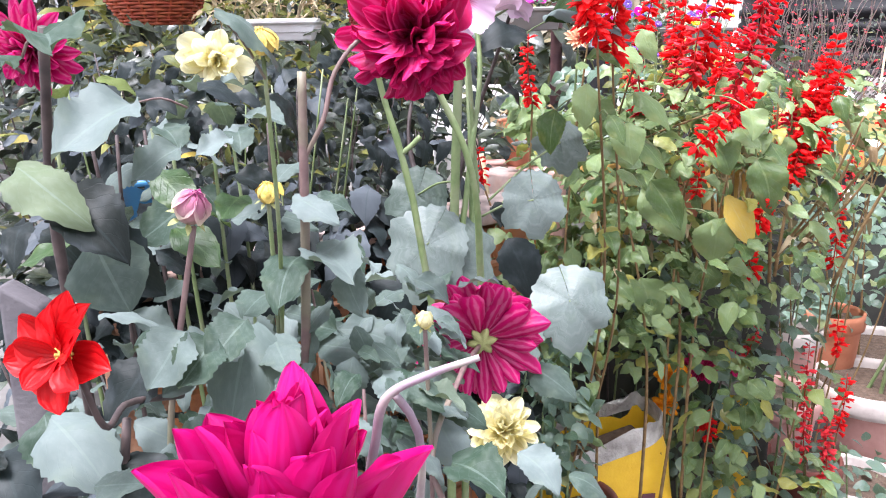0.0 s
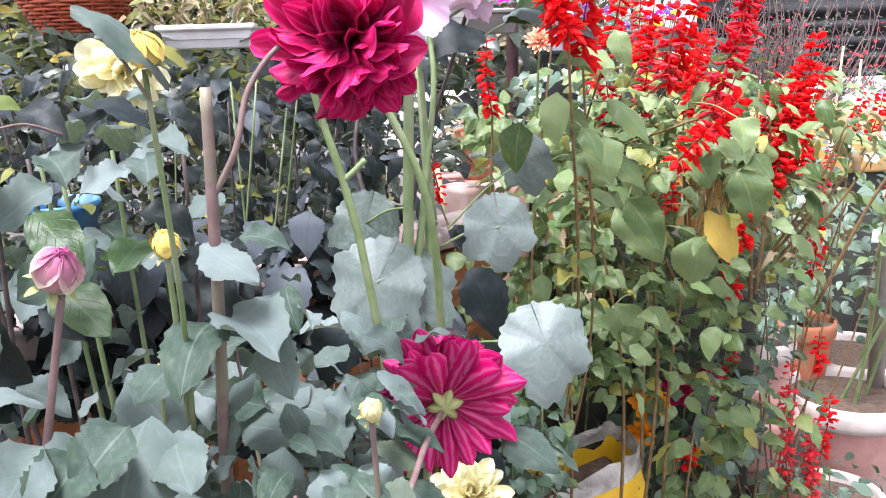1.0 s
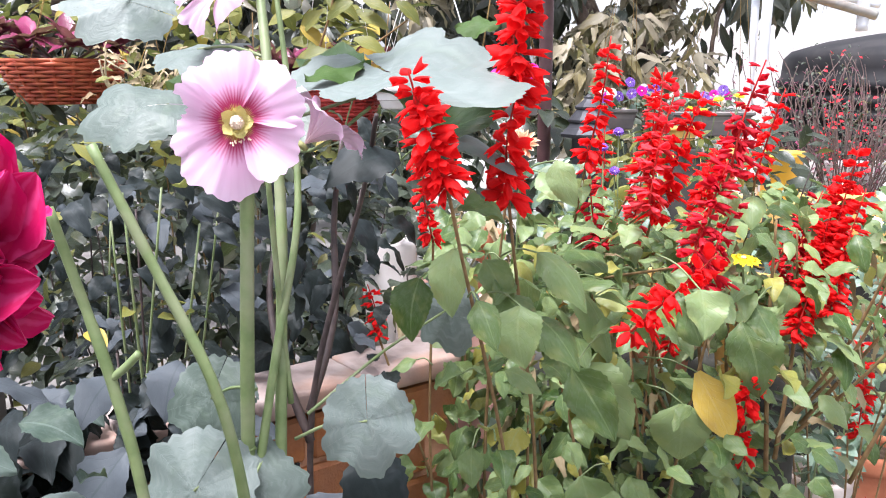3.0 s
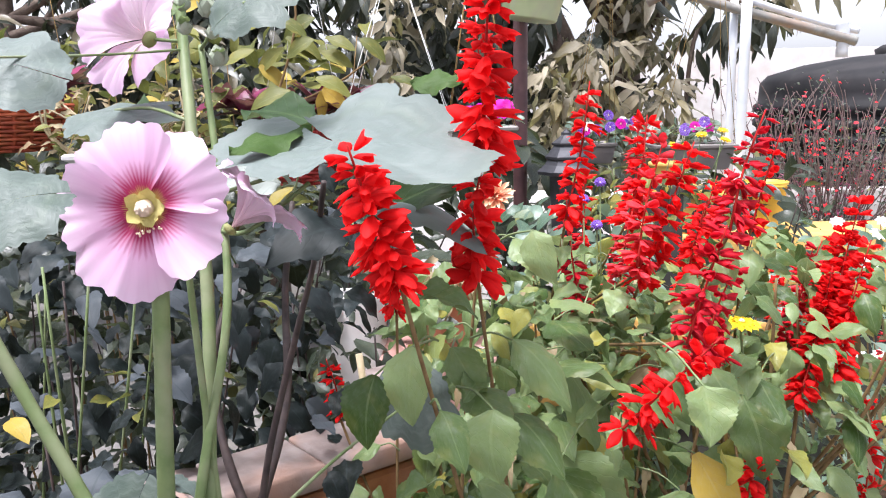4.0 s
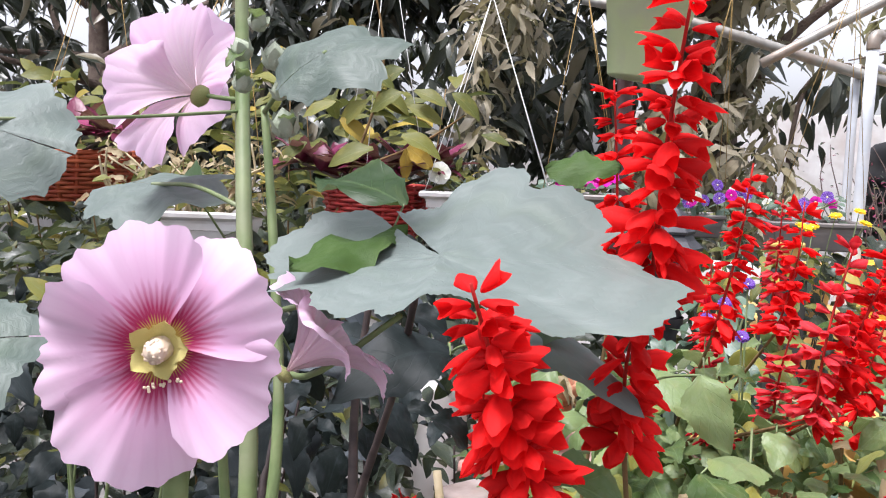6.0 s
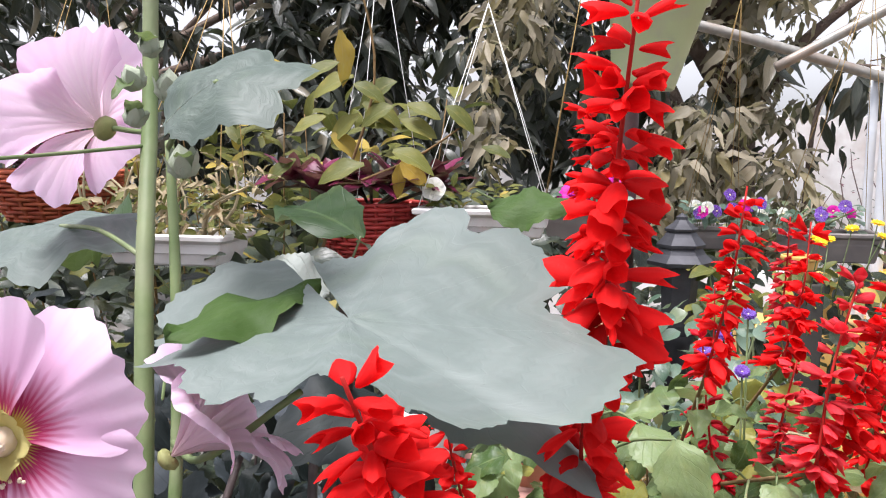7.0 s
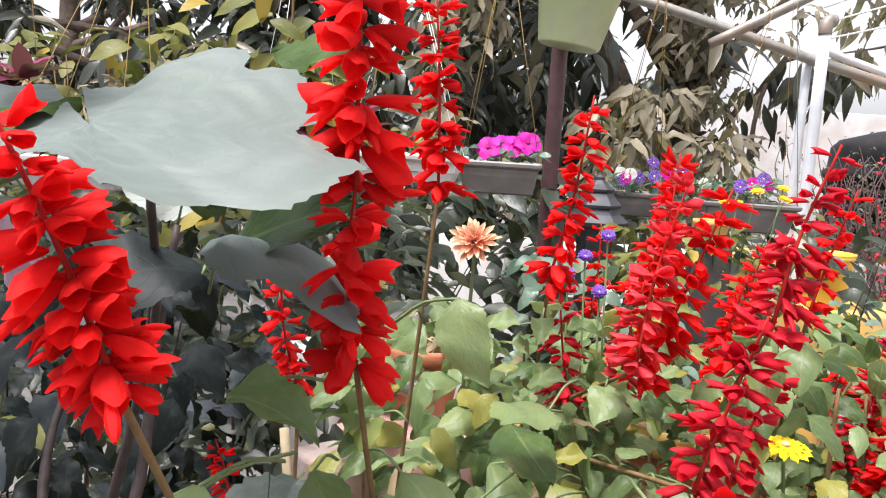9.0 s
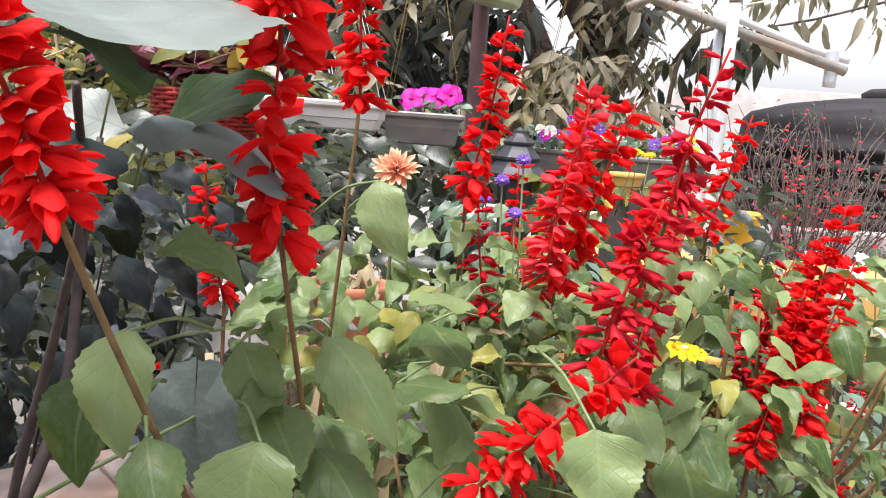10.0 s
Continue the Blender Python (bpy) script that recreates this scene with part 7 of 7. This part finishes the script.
def lantern():
    at = (0.488, 2.62, 0.0)
    e = thing("garden_lantern", at, "black tiered metal garden lantern on a post", "lantern")
    lathe("post", ((0.05, 0.0), (0.05, 0.01), (0.024, 0.03), (0.022, 1.20), (0.034, 1.22), (0.036, 1.24)), "black_iron", e, at, 16)
    lathe("housing", ((0.03, 1.24), (0.034, 1.26), (0.040, 1.385), (0.042, 1.39)), "black_iron", e, at, 6, smooth=False)
    lathe("roof", ((0.048, 1.385), (0.068, 1.388), (0.070, 1.396), (0.052, 1.412), (0.045, 1.424), (0.050, 1.426), (0.051, 1.432), (0.037, 1.448), (0.030, 1.458), (0.034, 1.460), (0.035, 1.465), (0.020, 1.476), (0.012, 1.484), (0.012, 1.490), (0.001, 1.498)), "black_iron", e, at, 6, smooth=False)


lantern()

# ---- pots, buckets and sacks ----
def yellow_bucket(at, r, h, label):
    e = thing("bucket", at, label, "bucket", "yellow buckets")
    lathe("body", ((0.001, 0), (r * 0.76, 0), (r * 0.78, 0.006), (r * 0.96, h * 0.9), (r * 1.03, h * 0.905), (r * 1.04, h * 0.93), (r, h * 0.935), (r * 1.03, h * 0.97), (r * 1.03, h), (r * 0.97, h), (r * 0.93, h * 0.9), (r * 0.9, h * 0.8), (0.001, h * 0.8)), "bucket_yellow", e, at, 40)
    return e


yellow_bucket((1.268, 3.5, 1.11), 0.078, 0.17, "yellow plastic bucket on the ochre ledge")
for x, y, r, h, g in ((0.73, 2.24, 0.07, 0.20, 0), (1.02, 3.46, 0.09, 0.16, 1)):
    pot("flower_pot", (x, y, 0.96 if not g else 1.11), r, h, "ochre_paint", "ochre_paint", "ochre yellow painted pot on the ledge", "ochre pots")
pot("flower_pot", (0.212, 1.985, 1.145), 0.06, 0.105, "terracotta", "terracotta", "small orange clay pot of dry leaves on the pier")
bush("dry_plant", "dry brown leaves in a small clay pot", "plant", "dry", (0.15, 1.93, 1.22), (0.27, 2.03, 1.30), (0.03, 0.06), 26, "bamboo", 6, 26, 41, base_z=1.22)
rp = pot("flower_pot", (1.375, 2.50, 0), 0.185, 0.355, "dusty_rose_clay", "rim_white", "wide clay pot with a white rim", "white rimmed pots")
pot("flower_pot", (1.60, 2.88, 0), 0.19, 0.325, "dusty_rose_clay", "rim_white", "wide clay pot with a white rim and reddish water", "white rimmed pots")
pot("flower_pot", (1.09, 2.47, 0.28), 0.085, 0.27, "dusty_rose_clay", "rim_white", "small rose clay pot with a pale rim", "rose pots")
pot("flower_pot", (1.33, 2.72, 0.21), 0.095, 0.30, "terracotta", "terracotta", "red clay pot with a leafy plant", "red pots")
pot("flower_pot", (0.98, 2.28, 0.16), 0.12, 0.26, "dusty_rose_clay", "dusty_rose_clay", "wide rose clay pot", "rose pots")
pot("flower_pot", (1.18, 2.18, 0), 0.13, 0.2, "terracotta", "rim_white", "low clay pot with a white rim", "white rimmed pots")
for x, y, z in ((1.09, 2.47, 0.28), (1.33, 2.72, 0.21), (0.98, 2.28, 0.16)):
    b = part("plinth_block", box_bm(0.2, 0.2, z, 0.008), "shaded_concrete", None, m=Matrix.Translation((x, y, z / 2)))
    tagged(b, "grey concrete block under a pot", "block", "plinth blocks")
bush("potted_plant", "small leafy plant in a red clay pot", "plant", "herb", (1.24, 2.64, 0.48), (1.42, 2.8, 0.62), (0.03, 0.05), 50, "green_stem", 6, 50, 42, base_z=0.46)
bush("potted_plant", "drooping leaves in a rose clay pot", "plant", "herb", (1.02, 2.4, 0.52), (1.16, 2.54, 0.64), (0.03, 0.05), 36, "green_stem", 5, 36, 43, base_z=0.5)
for k, (x, y) in enumerate(((1.37, 2.46), (1.43, 2.52), (1.60, 2.86), (1.33, 2.50))):
    e = thing("bare_stalk", (x, y, 0.26), "bare green stalk standing in a pot", "stalk", "bare stalks")
    top = (x - 0.02 + 0.12 * k, y - 0.1, 1.0 + 0.05 * k)
    tube("stem", ((x, y, 0.26), (x + 0.015 + 0.03 * k, y - 0.03, 0.55), top), 0.007, 0.004, "green_stem", e, 8, 6, lump=0.15)
    tube("twig", ((x + 0.015 + 0.03 * k, y - 0.03, 0.55), (x + 0.06 + 0.03 * k, y - 0.04, 0.66)), 0.004, 0.003, "green_stem", e, 6, 3)
    for j in range(7):
        q = Vector(top) + Vector((RND.uniform(-0.1, 0.1), RND.uniform(-0.1, 0.1), RND.uniform(-0.12, 0.06)))
        leaf(e, "herb", q, q + Vector((RND.uniform(-1, 1), -0.4, RND.uniform(-0.3, 0.3))).normalized() * 0.075, (0, -0.5, 0.9), 1.4, top)


def white_flower_shrub():
    e = bush("white_flower_shrub", "grey-green shrub dotted with small white flowers", "shrub", "herb", (1.1, 2.4, 0.62), (1.85, 3.0, 1.26), (0.025, 0.045), 560, "woody_stem", 10, 90, 51)
    for k in range(44):
        q = (RND.uniform(1.12, 1.7), RND.uniform(2.26, 2.6), RND.uniform(0.92, 1.28)) if k < 26 else (RND.uniform(1.04, 1.34), RND.uniform(2.12, 2.28), RND.uniform(1.12, 1.28))
        round_flower(e, q, (RND.uniform(-0.4, 0.4), -0.6, 0.8), 0.019, "white_petal", 8, 0.3)


white_flower_shrub()


def sack(at, w, d, h, turn, label, seed, lean=0.0):
    """A printed plastic sack used as a grow bag, its clear top folded open."""
    rnd = random.Random(seed)
    e = thing("grow_sack", at, label, "sack", "grow sacks")
    m = Matrix.Translation(at) @ Matrix.Rotation(turn, 4, "Z") @ Matrix.Rotation(lean, 4, "Y")

    def shell(z0, z1, mat, nm, out):
        verts, faces = [], []
        seg, rows = 36, 10
        for i in range(rows + 1):
            z = z0 + (z1 - z0) * i / rows
            for k in range(seg):
                a = 2 * math.pi * k / seg
                c, s = math.cos(a), math.sin(a)
                x = math.copysign(abs(c) ** 0.45, c) * w / 2
                y = math.copysign(abs(s) ** 0.45, s) * d / 2
                g = 1 + out + 0.05 * noise.noise(Vector((c * 2, s * 2, z * 9 + seed))) + 0.03 * math.sin(z * 40 + 3 * a)
                verts.append((x * g, y * g, z + (0.03 * noise.noise(Vector((c * 3, s * 3, seed))) if i == rows else 0)))
        for i in range(rows):
            for k in range(seg):
                faces.append((i * seg + k, i * seg + (k + 1) % seg, (i + 1) * seg + (k + 1) % seg, (i + 1) * seg + k))
        piece(nm, mesh_of(nm, verts, faces, mat), e, m)

    shell(0.0, h * 0.95, "sack_yellow", "bag", 0.0)
    shell(h * 0.94, h, "clear_film", "film_top", 0.03)
    part("soil", box_bm(w * 0.86, d * 0.86, 0.02, 0.006), "soil", e, m=m @ Matrix.Translation((0, 0, h * 0.88)))
    for k in range(7):
        bar = box_bm(0.006 + 0.012 * (k % 3), 0.002, 0.05 + 0.03 * (k % 2), 0.0008)
        part("print_mark", bar, "sack_print", e, m=m @ Matrix.Translation((-w * 0.36 + k * w * 0.12, -d / 2 * 1.075, h * 0.66 + 0.02 * (k % 3))) @ Matrix.Rotation(0.3 * (k % 2), 4, "Y"))


sack((0.42, 1.62, 0.02), 0.33, 0.15, 0.65, 0.30, "bright yellow printed plastic sack used as a planter", 1, -0.20)
sack((0.70, 1.98, 0), 0.18, 0.14, 0.62, -0.2, "yellow plastic sack with a torn open top", 2)
for k, (x, y, z, r, mat, lab) in enumerate(((0.525, 1.73, 0.70, 0.045, "orange_petal", "orange marigold with ruffled petals"), (0.50, 1.70, 0.655, 0.03, "orange_petal", "orange marigold with ruffled petals"), (0.60, 1.80, 0.70, 0.042, "crimson_petal", "dark red marigold with ruffled petals"), (0.66, 1.80, 0.71, 0.038, "crimson_petal", "dark red marigold with ruffled petals"))):
    e = thing("marigold", (x, y + 0.04, z - 0.15), lab, "flower", "marigolds")
    tube("stem", ((x, y + 0.05, z - 0.2), (x, y + 0.02, z)), 0.003, 0.002, "green_stem", e, 6, 3)
    dahlia(e, (x, y, z), (0.1, -0.6, 0.8), r, mat, 40, 0.24, (1.6, 0.1), 0.2, 0.4, seed=60 + k)
e = thing("yellow_daisy", (0.593, 1.56, 1.2), "bright yellow daisy on a thin stem", "flower")
tube("stem", ((0.63, 1.6, 0.9), (0.600, 1.54, 1.2), (0.585, 1.52, 1.298)), 0.002, 0.0015, "green_stem", e, 6, 4)
round_flower(e, (0.585, 1.516, 1.301), (0.05, -0.15, 1.0), 0.024, "yellow_petal", 13, 0.2, layers=1, cone=0.1)
e = thing("bicolor_dahlia", (0.285, 1.70, 1.3), "peach and red dahlia with pointed petals", "flower")
tube("stem", ((0.29, 1.75, 0.9), (0.29, 1.72, 1.3), (0.294, 1.705, 1.433)), 0.003, 0.002, "green_stem", e, 6, 4)
dahlia(e, (0.294, 1.70, 1.436), (-0.1, -0.7, 0.6), 0.029, "peach_petal", 50, 0.14, (1.5, 0.2), 0.3, 0.8, seed=71)
e = thing("ageratum", (0.42, 1.65, 1.3), "violet pompon flowers on thin stems", "flower")
for q in ((0.41, 1.64, 1.437), (0.425, 1.62, 1.405), (0.395, 1.66, 1.415), (0.43, 1.63, 1.46)):
    tube("stem", ((q[0] + 0.01, q[1] + 0.03, 1.2), q), 0.0015, 0.001, "green_stem", e, 5, 2)
    round_flower(e, q, (0, -0.6, 0.8), 0.008, "violet_petal", 11, 0.3, layers=3)
b = thing("blue_tub", (-0.53, 1.55, 0), "blue plastic tub behind the parapet", "tub")
lathe("body", ((0.001, 1.09), (0.045, 1.09), (0.06, 1.195), (0.065, 1.197), (0.065, 1.207), (0.06, 1.207), (0.055, 1.18)), "blue_plastic", b, (-0.53, 1.55, 0), 32)
lathe("stand", ((0.045, 0.0), (0.045, 1.09)), "concrete", b, (-0.53, 1.55, 0), 20)
for k, (a, c) in enumerate((((1.93, 3.9, 0.0), (1.97, 3.85, 1.34)), ((2.05, 3.9, 0.0), (2.06, 3.86, 1.28)), ((0.145, 1.62, 0.9), (0.10, 1.66, 1.22)))):
    e = thing("bamboo_stake", a, "pale bamboo plant stake", "stake", "bamboo stakes")
    tube("cane", (a, c), 0.0055, 0.005, "bamboo", e, 9, 4, lump=0.1)
# yellowing leaves on a thin branch before the tree
yb = thing("yellow_leaf_branch", (-0.05, 2.3, 1.5), "thin branch with olive and yellow leaves", "branch")
tube("stem", ((-0.25, 2.3, 1.3), (-0.16, 2.3, 1.55), (-0.1, 2.3, 1.75), (-0.15, 2.3, 2.0)), 0.004, 0.002, "woody_stem", yb, 6, 6)
tube("stem", ((-0.16, 2.3, 1.55), (0.0, 2.28, 1.62), (0.06, 2.27, 1.66)), 0.003, 0.0015, "woody_stem", yb, 6, 5)
leaf(yb, "yellow", (-0.165, 2.3, 1.835), (-0.145, 2.3, 1.735), (0.6, -0.8, 0.2), 0.9)
leaf(yb, "yellow", (-0.045, 2.27, 1.60), (0.005, 2.26, 1.56), (-0.3, -0.9, 0.4), 1.1)
leaf(yb, "yellow", (-0.05, 2.27, 1.595), (-0.045, 2.26, 1.535), (0.3, -0.9, 0.4), 0.9)
for k in range(16):
    q = Vector((RND.uniform(-0.3, 0.06), 2.28 + RND.uniform(-0.05, 0.05), RND.uniform(1.58, 1.78)))
    a = RND.uniform(-0.6, 0.6)
    leaf(yb, "light", q, q + Vector((math.cos(a) * (1 if k % 2 else -1), -0.3, -0.35 + 0.4 * math.sin(a))).normalized() * RND.uniform(0.06, 0.09), (0, -0.7, 0.7), 1.0)

# ---- bricks of the parapet, last ----
wall, wm, wlen, wth, wtop = PARAPET
bl, bh = 0.115, 0.062
rows_ = int((wtop - 0.04) / (bh + 0.008))
BRICK = bpy.data.meshes.new("brick")
bmb = box_bm(bl, wth + 0.004, bh, 0.005, 1)
bmb.to_mesh(BRICK)
bmb.free()
BRICK.materials.append(MATS["brick"])
for i in range(rows_):
    z = wtop - 0.04 - bh / 2 - i * (bh + 0.008)
    if z < 0.03:
        break
    for k in range(int(wlen / (bl + 0.009))):
        x = -bl / 2 - 0.003 - k * (bl + 0.009) - (0.055 if i % 2 else 0)
        piece("brick", BRICK, wall, wm @ Matrix.Translation((x, RND.uniform(-0.003, 0.003), z)))
